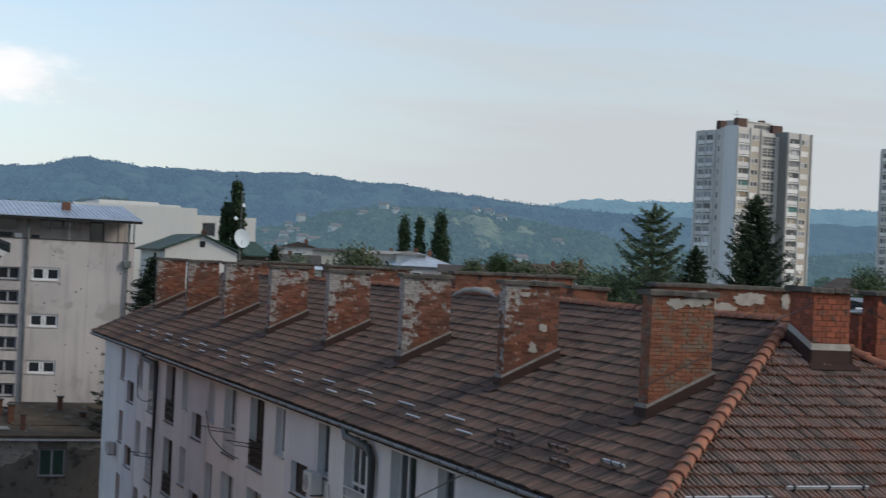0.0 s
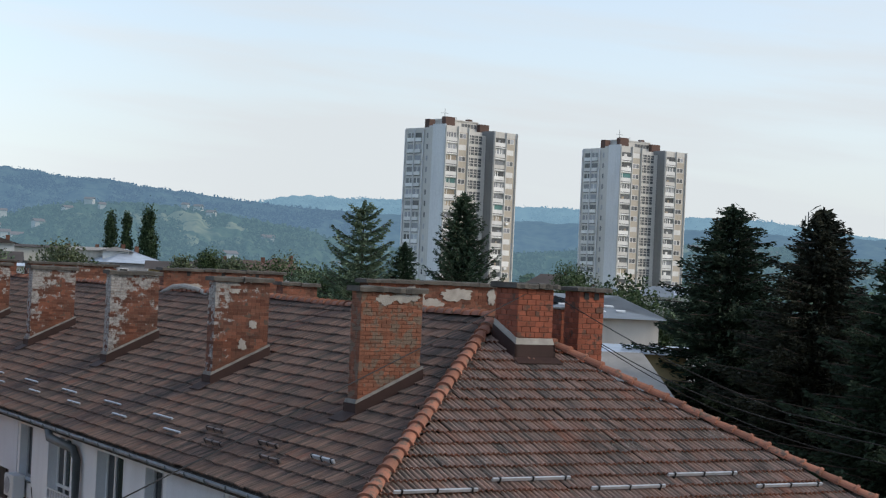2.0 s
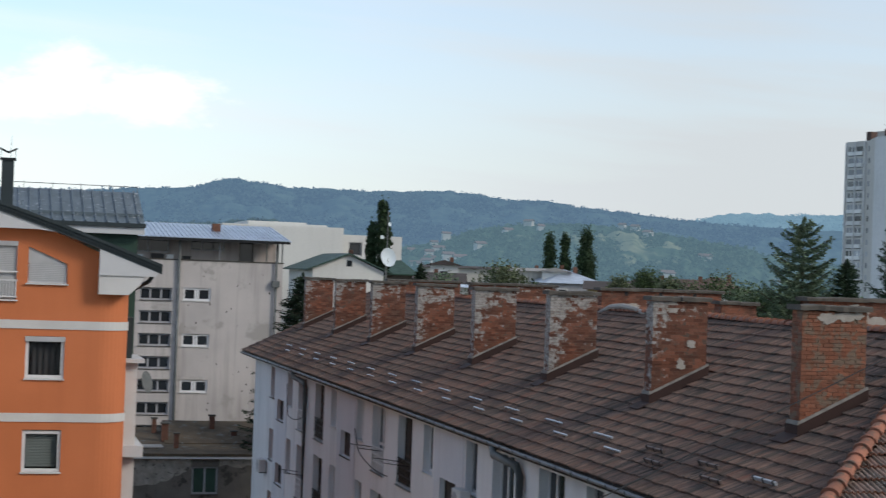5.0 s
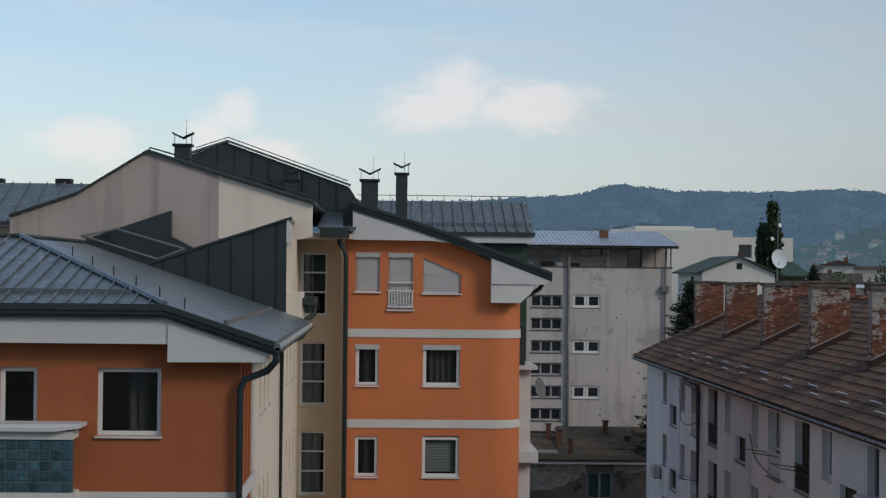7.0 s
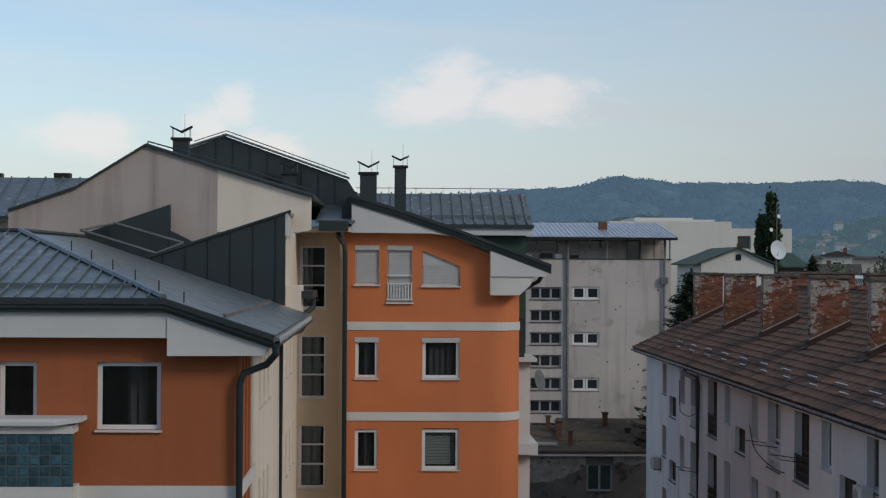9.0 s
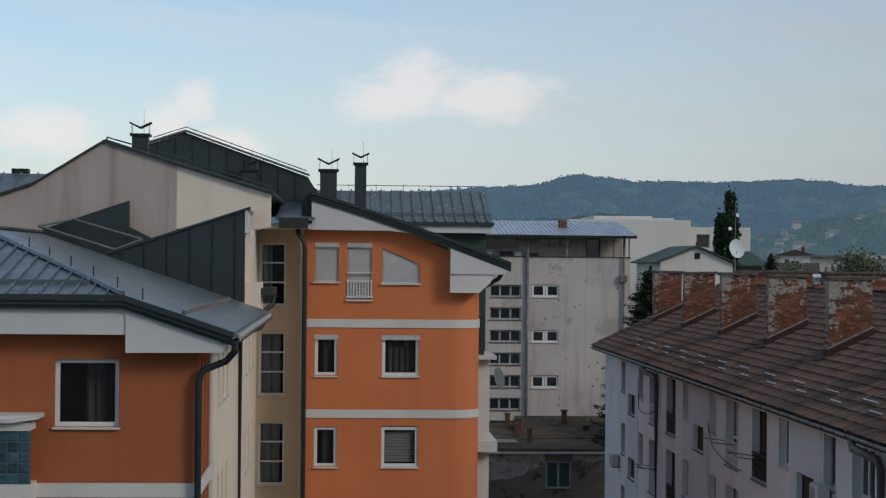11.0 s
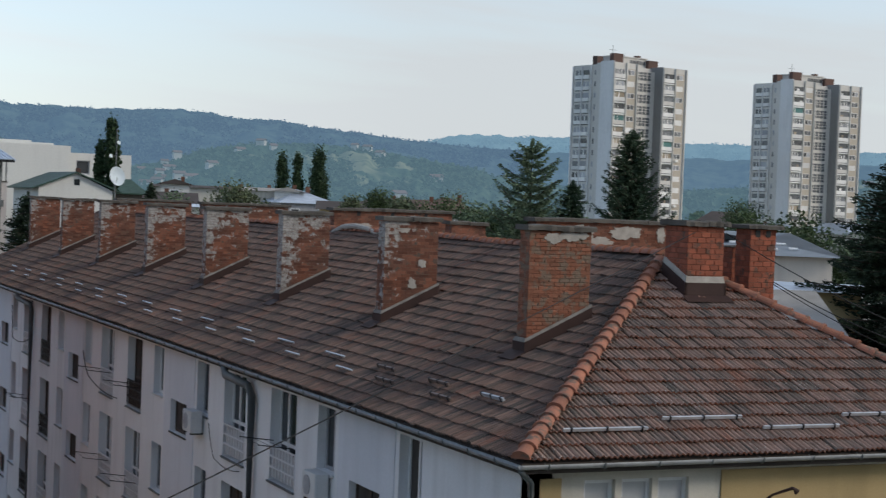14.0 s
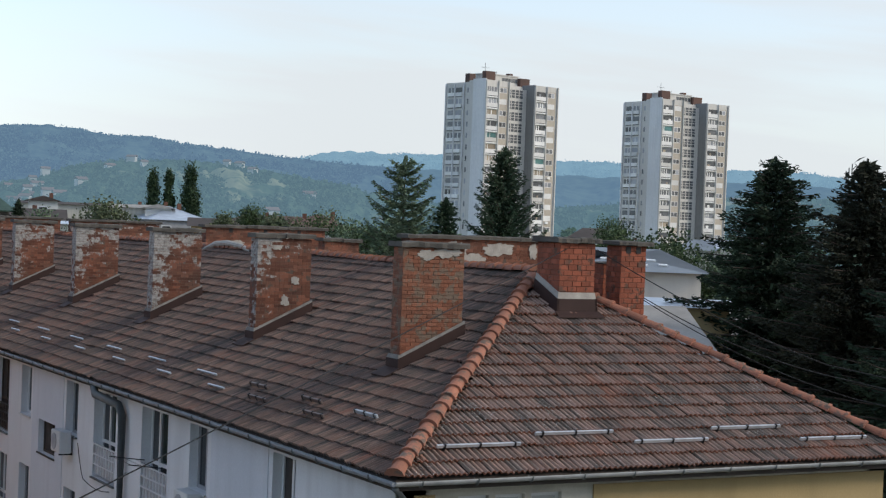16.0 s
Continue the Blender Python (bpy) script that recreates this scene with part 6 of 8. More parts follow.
# ---- the grey block, the ruin and the white buildings behind ----
def grey_block():
    g = thing("apartment_block", (12, 108, 0), "grimy grey apartment block with a bright sheet roof", "house")
    f = Face((0, 102, 0), (1, 0, 0), (0, -1, 0))
    st = [(8.75, 10.69, E - 2.09 - 1.385 * k, E - 1.34 - 1.385 * k) for k in range(8)]
    tw = [(11.36, 13.03, E - 2.07 - 2.79 * k, E - 1.30 - 2.79 * k) for k in range(4)]
    bm = bmesh.new()
    wall(bm, f, 5.5, 17.42, 0, E + 0.36, st + tw, 0.3)
    part("wall", bm, M_grey, g, "stained grey rendered wall")
    boxed("wall", M_grey, g, 17.1, 17.42, 102.3, 114, 0, E + 0.36)
    boxed("terrace_coping", M_slab, g, 5.5, 17.46, 101.96, 102.3, E + 0.362, E + 0.43)
    for q in st:
        window(f, *q, g, M_greyframe, M_glass, 0.15, 0.1, mullions=[q[0] + 0.65, q[0] + 1.3], sill=M_slab)
    for i, q in enumerate(tw):
        window(f, *q, g, M_frame, M_glass, 0.08, 0.12, mullions=[(q[0] + q[1]) / 2 - 0.08, (q[0] + q[1]) / 2 + 0.08], sill=M_trimwhite)
    # recessed top floor
    t = Face((0, 103.6, 0), (1, 0, 0), (0, -1, 0))
    doors = [(8.6, 10.6, E + 0.8, E + 1.6), (11.9, 14.0, E + 1.0, E + 1.65), (14.9, 15.8, E + 0.36, E + 1.7)]
    bm = bmesh.new()
    wall(bm, t, 5.5, 17.2, E + 0.3, E + 1.95, doors, 0.2)
    part("wall", bm, M_gable, g, "stained beige terrace wall")
    for i, q in enumerate(doors):
        window(t, *q, g, M_greyframe if i < 2 else M_wood, M_glass, 0.1, 0.08, mullions=[q[0] + 0.7] if i < 2 else [], name="window" if i < 2 else "door")
    for x in (8.2, 11.05, 13.5, 16.4, 17.1, 17.36):
        boxed("post", M_gutter if x > 16 else M_greyframe, g, x - 0.04, x + 0.04, 102.05, 102.13, E + 0.42, E + 1.8)
    e0, e1, r0, r1 = (5.5, 101.2, E + 1.75), (17.75, 101.2, E + 1.75), (5.5, 107, E + 2.72), (17.4, 107, E + 2.72)
    shell("roof", [e0, e1, r1, r0], 0.08, M_brightroof, g, "bright corrugated sheet roof")
    seams(e0, e1, r0, r1, 44, g, M_brightroof, 0.05, 0.06, "sheet_rib")
    boxed("eaves_board", M_black, g, 5.5, 17.7, 101.2, 101.3, E + 1.56, E + 1.72)
    boxed("chimney", M_redbrick_dark, g, 13.25, 13.75, 104, 104.5, E + 2.1, E + 2.72, label="small brick chimney")
    for x, z1, r in ((11.05, E + 1.7, 0.085), (17.0, E + 1.6, 0.07)):
        bm = bmesh.new()
        tube(bm, [(x, 101.85, z1), (x, 101.85, 0.2)], r, 8)
        part("downpipe", bm, M_gutter, g, "grey downpipe", True)
    for x0, x1, h, mat in ((8.3, 8.9, 0.22, M_dish), (9.4, 10.2, 0.3, M_black), (10.35, 10.75, 0.26, M_towerblue), (11.3, 11.8, 0.2, M_black)):
        boxed("terrace_clutter", mat, g, x0, x1, 102.5, 102.9, E + 0.3, E + 0.43 + h)
    boxed("rainwater_head", M_gutter, g, 16.75, 17.2, 101.7, 102.0, E - 1.1, E - 0.7)
    bm = bmesh.new()
    rnd = random.Random(3)
    # thin black chips drawn in place of the darkness in holes
    for _ in range(30):
        x, z = rnd.uniform(11.3, 17), rnd.uniform(E - 9, E - 0.3)
        s = rnd.uniform(0.03, 0.08)
        f.slab(bm, x, x + s, z, z + s * 1.4, -0.004, 0.004)
    part("plaster_hole", bm, M_black, g, "small dark holes in the render")


def ruin():
    r = thing("derelict_house", (10, 93, 0), "derelict dark house with crumbling render and a mossy roof", "house")
    f = Face((0, 90, 0), (1, 0, 0), (0, -1, 0))
    q = (10.85, 12.25, E - 12.2, E - 10.72)
    bm = bmesh.new()
    wall(bm, f, 4.6, 15.0, 0, E - 10.05, [q], 0.3)
    part("wall", bm, M_ruin, r, "crumbling dark rendered wall")
    rnd = random.Random(3)
    edge = [(7.6 + 3.2 * k / 14, E - 11.75 + 0.9 * (k / 14) ** 2.2 + rnd.uniform(-0.07, 0.07)) for k in range(15)]
    bm = bmesh.new()
    prism(bm, [(u, 89.985, z) for u, z in edge] + [(10.8, 89.985, E - 10.32), (7.6, 89.985, E - 10.32)], (0, 0.03, 0))
    part("bared_masonry", bm, M_rubble, r, "rough masonry where the render has fallen")
    edge = [(12.3 + 2.5 * k / 12, E - 10.72 + 0.08 * math.sin(k) + rnd.uniform(-0.05, 0.05)) for k in range(13)]
    bm = bmesh.new()
    prism(bm, [(u, 89.985, z) for u, z in edge] + [(14.8, 89.985, E - 10.32), (12.3, 89.985, E - 10.32)], (0, 0.03, 0))
    part("bared_masonry", bm, M_rubble, r, "rough masonry where the render has fallen")
    x = window(f, *q, r, M_greyframe, M_green, 0.12, 0.1, mullions=[11.55], sill=M_slab)
    bm = bmesh.new()
    prism(bm, [(4.6, 89.7, E - 10.0), (15.0, 89.7, E - 10.0), (15.0, 97.5, E - 9.35), (4.6, 97.5, E - 9.35)], (0, 0, -0.14))
    part("roof", bm, M_moss, r, "mossy brown roof")
    bm = bmesh.new()
    prism(bm, [(9.6, 92.5, E - 9.72), (15.0, 92.5, E - 9.72), (15.0, 96.5, E - 8.85), (9.8, 96.5, E - 8.85)], (0, 0, -0.5))
    part("roof", bm, M_moss, r, "raised mossy roof part")
    boxed("roof_sheet", M_corr, r, 4.8, 9.4, 91, 93, E - 9.86, E - 9.78)
    boxed("cornice", M_trimwhite, r, 4.6, 15.0, 89.72, 89.99, E - 10.28, E - 10.16)
    for x, y, h, s in ((12.5, 95, 1.0, 0.28), (9.65, 93, 0.9, 0.35), (10.1, 91.2, 0.7, 0.25), (9.3, 95.6, 0.7, 0.25), (13.6, 93.8, 0.35, 0.3)):
        b = E - 9.9 + (y - 90) * 0.09
        boxed("chimney", M_redbrick_dark, r, x - s / 2, x + s / 2, y, y + s, b - 0.3, b + h, label="short old brick chimney")
        boxed("chimney_cap", M_slab, r, x - s / 2 - 0.06, x + s / 2 + 0.06, y - 0.06, y + s + 0.06, b + h, b + h + 0.07)


def white_blocks():
    w = thing("office_building", (26, 142, 0), "plain white flat-roofed office building", "house")
    boxed("wall", M_plainwhite, w, 18, 28.0, 135, 150, 0, E + 3.62, label="blank white wall")
    boxed("roof_box", M_plainwhite, w, 20.5, 25.4, 138, 146, E + 3.6, E + 4.0)
    boxed("roof_box", M_plainwhite, w, 25.4, 27.2, 138, 142, E + 3.6, E + 3.85)
    f = Face((0, 136, 0), (1, 0, 0), (0, -1, 0))
    bm = bmesh.new()
    hs = [(28.7, 29.8, E + 1.4, E + 2.5), (30.6, 32.0, E + 1.5, E + 2.4)]
    wall(bm, f, 28.02, 33.2, 0, E + 3.1, hs, 0.3)
    part("wall", bm, M_plainwhite, w, "white wall with a deep loggia")
    for q in hs:
        window(f, *q, w, M_greyframe, M_glass, 0.2, 0.08)
    boxed("wall", M_plainwhite, w, 32.9, 33.2, 136.3, 148, 0, E + 3.1)
    h = thing("gabled_house", (25.4, 126, 0), "white gabled house with a dark green sheet roof", "house")
    poly("wall", [(22.7, 120, 0), (28.0, 120, 0), (28.0, 120, E + 0.1), (25.34, 120, E + 1.3), (22.7, 120, E + 0.3)], (0, 10, 0), M_plainwhite, h, "white gable wall")
    shell("roof", [(22.2, 119.7, E + 0.16), (25.34, 119.7, E + 1.4), (25.34, 130, E + 1.4), (22.2, 130, E + 0.16)], 0.1, M_green, h)
    shell("roof", [(25.34, 119.7, E + 1.4), (28.6, 119.7, E + 0.05), (28.6, 130, E + 0.05), (25.34, 130, E + 1.4)], 0.1, M_green, h)
    boxed("window", M_glass, h, 25.2, 25.6, 119.97, 120.05, E + 0.42, E + 0.86)
    boxed("chimney", M_redbrick_dark, h, 26.2, 26.5, 124, 124.4, E + 0.9, E + 1.7)
    k = thing("low_hall", (30.5, 131, 0), "low hall with a dark green roof", "house")
    boxed("wall", M_ruin, k, 28.8, 32.2, 128, 134, 0, E + 0.1)
    shell("roof", [(28.4, 127.5, E + 0.0), (32.6, 127.5, E + 0.0), (32.0, 131, E + 1.1), (28.6, 131, E + 1.1)], 0.1, M_green, k)
    # large dish on a pole
    d = thing("satellite_dish", (25.87, 110, 0), "large pale round satellite dish on a mast", "satellite dish")
    bm = bmesh.new()
    rings = []
    for i in range(7):
        rr = 0.6 * i / 6
        rings.append([bm.verts.new((rr * math.cos(t * math.pi / 12), -0.16 + 0.16 * (i / 6) ** 2 * -1 + 0.16, rr * 1.08 * math.sin(t * math.pi / 12))) for t in range(24)])
    for p, q in zip(rings, rings[1:]):
        for i in range(24):
            bm.faces.new((p[i], p[(i + 1) % 24], q[(i + 1) % 24], q[i]))
    bmesh.ops.remove_doubles(bm, verts=bm.verts, dist=1e-4)
    bm.transform(pose(25.87, 110, E + 1.07, -12, 0, 20))
    part("reflector", bm, M_dish, d, "pale shallow bowl", True)
    bm = bmesh.new()
    tube(bm, [(25.87, 110.15, E + 1.0), (25.87, 110.3, E + 0.6), (25.87, 110.3, -0.1)], 0.05, 6)
    part("mast", bm, M_gutter, d)
    bm = bmesh.new()
    tube(bm, [(25.87, 110.1, E + 0.5), (25.83, 109.45, E + 1.0)], 0.02, 5)
    part("feed_arm", bm, M_gutter, d)


grey_block()
ruin()
white_blocks()


# ---- the two tower blocks ----
M_roofstack = surf("sooty_brick_roof_stack", (0.13, 0.075, 0.06), (0.085, 0.06, 0.052), 0.92, 0.3, 3, 0.1)
M_stairglass = surf("dark_stair_glazing", (0.10, 0.11, 0.12), (0.07, 0.076, 0.084), 0.3, 0.3, 3, 0.0, spec=0.4)


def tower(name, ox, oy, turn, top, label, storeys=17, h=2.8):
    """A precast tower seen corner-on: p runs right and away from the near corner, q left and away."""
    t = thing(name, (ox, oy, 0), label, "tower block", "tower blocks")
    rot = Matrix.Rotation(radians(turn), 3, "Z")
    P, Q = rot @ Vector((1.1, 0, 0)), rot @ Vector((0, 1.1, 0))
    O = Vector((ox, oy, 0))

    def block(nm, p0, p1, q0, q1, z0, z1, material, label=""):
        bm = bmesh.new()
        prism(bm, [O + P * p0 + Q * q0 + Vector((0, 0, z0)), O + P * p1 + Q * q0 + Vector((0, 0, z0)), O + P * p1 + Q * q1 + Vector((0, 0, z0)), O + P * p0 + Q * q1 + Vector((0, 0, z0))], (0, 0, z1 - z0))
        return part(nm, bm, material, t, label)

    def onface(nm, parent, side, a0, a1, z0, z1, out, material):
        bm = bmesh.new()
        if side == "p":
            prism(bm, [O + P * a0 + Q * Q0 + Vector((0, 0, z0)), O + P * a1 + Q * Q0 + Vector((0, 0, z0)), O + P * a1 + Q * Q0 + Vector((0, 0, z1)), O + P * a0 + Q * Q0 + Vector((0, 0, z1))], -Q * out)
        else:
            prism(bm, [O + Q * a0 + P * Q0 + Vector((0, 0, z0)), O + Q * a1 + P * Q0 + Vector((0, 0, z0)), O + Q * a1 + P * Q0 + Vector((0, 0, z1)), O + Q * a0 + P * Q0 + Vector((0, 0, z1))], -P * out)
        return part(nm, bm, material, parent)

    block("wall", 0, 7.1, 0, 5.4, 0, top, M_tower, "light precast concrete wing")
    block("wall", -0.02, 0.3, -0.02, 4.1, 0, top + 0.3, M_towerblue, "blank blue-grey end wall")
    block("wall", 15.1, 22.4, 0.1, 9.0, 0, top - 0.1, M_tower, "light precast concrete wing")
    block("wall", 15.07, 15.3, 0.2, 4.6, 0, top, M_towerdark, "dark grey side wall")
    block("wall", 6.0, 16.0, 2.7, 12.0, 0, top - 1.2, M_tower, "recessed stair core")
    block("wall", 0.8, 21.0, 4.0, 14.2, 0, top - 0.3, M_tower, "rear wing")
    house = block("roof_house", 4.6, 14.6, 5.2, 11.0, top - 0.6, top + 2.0, M_tower, "low roof-top plant house with a strip of windows")
    block("roof_edge", 4.4, 14.8, 5.0, 11.2, top + 2.0, top + 2.25, M_tower)
    for p, q, w, z in ((1.0, 6.5, 1.7, 2.3), (4.2, 4.6, 2.8, 3.4), (14.4, 4.2, 2.9, 2.2), (3.0, 9.0, 1.5, 2.7), (12.6, 6.0, 1.0, 3.6), (16.6, 5.2, 1.2, 2.0)):
        block("roof_chimney", p, p + w, q, q + 1.3, top - 0.4, top + 0.8 * z, M_roofstack, "dark brick roof chimney")
    rnd = random.Random(int(ox))
    Q0 = 5.2
    for k in range(5):
        w = onface("window", house, "p", 9.6 + 0.95 * k, 10.4 + 0.95 * k, top + 0.5, top + 1.5, 0.05, M_balcony)
    n = int((top - 1.2) / h)
    for s in range(n):
        z = top - 1.5 - h * (s + 1) + 0.55
        if z < 2:
            continue
        # balconies and windows of the two front wings
        for a0, a1, w0, w1 in ((0.4, 3.55, 4.25, 6.4), (15.5, 18.55, 19.2, 21.4)):
            Q0 = 0.0 if a0 < 9 else 0.1
            kind = rnd.random()
            back = M_balcony if kind < 0.58 else M_flankglass if kind < 0.86 else M_blind if kind < 0.95 else M_awning
            # flat panel in place of a recess, its shade given by colour
            b = onface("balcony", t, "p", a0, a1, z + 1.0, z + 2.15, 0.03, back)
            onface("parapet", b, "p", a0 - 0.05, a1 + 0.05, z + 0.02, z + 0.98, 0.26, M_parapet if rnd.random() < 0.8 else M_tower)
            # strip in the dark opening tone between parapet and slab
            onface("ledge", b, "p", a0 - 0.05, a1 + 0.05, z - 0.14, z + 0.0, 0.12, M_balcony)
            onface("slab", b, "p", a0 - 0.1, a1 + 0.1, z - 0.46, z - 0.16, 0.32, M_parapet)
            if kind > 0.4:
                for c in range(rnd.choice((1, 2, 3, 4))):
                    u = a0 + (a1 - a0) * (c + rnd.uniform(0.35, 0.8)) / 4
                    onface("balcony_post", b, "p", u, u + rnd.uniform(0.12, 0.3), z + 1.0, z + 2.15, 0.06, M_parapet)
            else:
                u = rnd.uniform(a0 + 0.2, a1 - 1.2)
                onface("laundry", b, "p", u, u + rnd.uniform(0.4, 0.9), z + 1.0, z + rnd.uniform(1.35, 1.8), 0.05, rnd.choice((M_parapet, M_blind, M_flankglass)))
            onface("panel", t, "p", a1 + 0.3, a1 + 3.25, z - 0.45, z + 2.35, 0.025, M_towertan)
            w = onface("window", t, "p", w0, w1, z + 0.85, z + 2.15, 0.06, M_parapet)
            shut = rnd.random()
            for k in (0, 1):
                if shut < 0.72:
                    onface("pane", w, "p", w0 + 0.15 + 1.0 * k, w0 + 0.98 + 1.05 * k, z + 0.98, z + 2.03, 0.075, M_balcony if rnd.random() < 0.7 else M_flankglass)
            if rnd.random() < 0.12:
                onface("air_conditioner", w, "p", w0 + 0.4, w0 + 1.3, z + 0.1, z + 0.7, 0.4, M_parapet)
        # stair glazing in the recess
        Q0 = 2.7
        g = onface("stair_window", t, "p", 9.2, 13.8, z + 0.25, z + 2.3, 0.05, M_stairglass)
        for k in (1, 2, 3):
            onface("bar", g, "p", 9.2 + 1.15 * k - 0.09, 9.2 + 1.15 * k + 0.09, z + 0.25, z + 2.3, 0.09, M_tower)
        onface("bar", g, "p", 9.2, 13.8, z + 0.92, z + 1.06, 0.085, M_tower)
        onface("bar", g, "p", 9.2, 13.8, z + 1.6, z + 1.72, 0.085, M_tower)
        # the flank
        Q0 = 0.8
        w = onface("window", t, "q", 5.7, 6.9, z + 0.85, z + 2.1, 0.05, M_flankglass if rnd.random() < 0.5 else M_balcony)
        onface("bar", w, "q", 6.25, 6.37, z + 0.85, z + 2.1, 0.08, M_tower)
        for a0, a1 in ((8.7, 10.7), (11.2, 13.3)):
            b = onface("balcony", t, "q", a0, a1, z + 1.0, z + 2.2, 0.04, M_flankglass if rnd.random() < 0.45 else M_balcony)
            if rnd.random() < 0.6:
                onface("window_post", b, "q", a0 + 0.9, a0 + 1.1, z + 1.0, z + 2.2, 0.09, M_parapet)
            onface("parapet", b, "q", a0 - 0.05, a1 + 0.05, z + 0.1, z + 0.98, 0.28, M_parapet)
            # same dark strip on the flank
            onface("ledge", b, "q", a0 - 0.05, a1 + 0.05, z - 0.12, z + 0.08, 0.08, M_balcony)
    # upright concrete ribs
    Q0 = 0.0
    for a in (0.05, 3.75, 6.9):
        onface("rib", t, "p", a, a + 0.22, 0, top, 0.4, M_tower)
    Q0 = 0.1
    for a in (15.12, 18.75, 22.15):
        onface("rib", t, "p", a, a + 0.22, 0, top - 0.1, 0.4, M_tower)
    Q0 = 0.8
    for a in (7.7, 10.85, 13.9):
        onface("rib", t, "q", a, a + 0.22, 0, top - 0.6, 0.35, M_towerblue)
    bm = bmesh.new()
    m = O + P * 6 + Q * 7
    for dx, hh in ((0, 5.0), (3.5, 3.2)):
        p = m + P * dx
        tube(bm, [p + Vector((0, 0, top + 1.2)), p + Vector((0, 0, top + hh))], 0.06, 5)
        tube(bm, [p + P * -1.2 + Vector((0, 0, top + hh - 1.2)), p + P * 1.2 + Vector((0, 0, top + hh - 1.2))], 0.04, 4)
    part("aerial", bm, M_gutter, t, "thin rooftop aerials")
    return t


tower("tower_block", 202.3, 351.0, 12.0, E + 36.2, "tall pale concrete tower block with tan panels and stacked balconies")
tower("tower_block", 259.5, 357.5, 7.0, E + 35.9, "second tall grey concrete tower block with rooftop aerials")


# ---- trees ----
def conifer(x, y, h, r, material, label, seed, dens=1.0, gap=0.0, bare=0.08, droop=0.25, leaf=0.34, base=0.0, tip_power=0.85, widest=99.0, lift=0.10, heart=1.0):
    """A spruce or pine: tapered trunk, whorls of limbs and sprays of needles."""
    t = thing("conifer_tree", (x, y, base), label, "tree", "conifers")
    rng = np.random.default_rng(seed)
    bm = bmesh.new()
    k = 8
    tube(bm, [(x + 0.06 * math.sin(i), y + 0.05 * math.cos(1.7 * i), base + h * i / k) for i in range(k + 1)], [max(0.02, 0.017 * h * (1 - i / k)) for i in range(k + 1)], 8)
    pos, ax, size = [], [], []
    z = h * bare
    while z < h * 0.985:
        f = 1 - z / h
        reach = min(widest, r * (f ** tip_power))
        count = max(5, int((6 + 6 * f) * (1 - 0.3 * gap)))
        start = rng.uniform(0, 6.28)
        for b in range(count):
            a = start + b * 6.283 / count + rng.normal(0, 0.16)
            L = reach * rng.uniform(0.68, 1.14)
            if rng.random() < gap * 0.3:
                L *= 0.5
            rise = rng.normal(lift, 0.08)
            pts = []
            m = max(3, int(L / 0.42 * dens))
            for j in range(m + 1):
                s = j / m
                pts.append((x + math.cos(a) * L * s, y + math.sin(a) * L * s, base + z + L * (rise * s - droop * s * s + 0.20 * s ** 4)))
            if L > 0.8:
                tube(bm, [pts[0], pts[m // 2], pts[-1]], [0.05, 0.03, 0.012], 4)
            for j in range(1, m + 1):
                s = j / m
                wid = 0.27 * L * (1 - s) + 0.05 + 0.07 * min(1.0, L / 2)
                for _ in range(int((4 + 6 * (1 - s)) * dens)):
                    side = rng.normal(0, 0.55) * wid
                    px = pts[j][0] - math.sin(a) * side + rng.normal(0, 0.05)
                    py = pts[j][1] + math.cos(a) * side + rng.normal(0, 0.05)
                    pz = pts[j][2] - abs(side) * 0.22 + rng.normal(-0.03, 0.06)
                    pos.append((px, py, pz))
                    sg = 1 if side > 0 else -1
                    ax.append((math.cos(a) * 0.75 - math.sin(a) * sg * 0.5 + rng.normal(0, 0.25), math.sin(a) * 0.75 + math.cos(a) * sg * 0.5 + rng.normal(0, 0.25), rng.normal(0.08, 0.28)))
                    size.append(leaf * rng.uniform(0.6, 1.3))
        # older, shaded sprays close to the trunk
        for _ in range(int(90 * heart * min(1.0, reach / 2))):
            a, q = rng.uniform(0, 6.283), reach * 0.62 * math.sqrt(rng.random())
            pos.append((x + q * math.cos(a), y + q * math.sin(a), base + z - droop * 0.5 * q + rng.normal(0, 0.15)))
            ax.append((math.cos(a), math.sin(a), rng.normal(0, 0.4)))
            size.append(0.42 * rng.uniform(0.7, 1.2))
        z += h * (0.013 + 0.015 * f) * (1 + 0.9 * gap)
    for _ in range(160):
        u = rng.uniform(0.94, 0.997)
        pos.append((x + rng.normal(0, 0.03 + r * 0.5 * (1.0 - u)), y + rng.normal(0, 0.03 + r * 0.5 * (1.0 - u)), base + h * u))
        ax.append((rng.normal(0, 0.5), rng.normal(0, 0.5), 1))
        size.append(leaf)
    part("trunk", bm, M_bark, t, "bare trunk with whorls of limbs")
    crown("crown", leaves_mesh("crown", np.array(pos), np.array(ax), np.array(size), material, rng, 3.0), t)
    return t


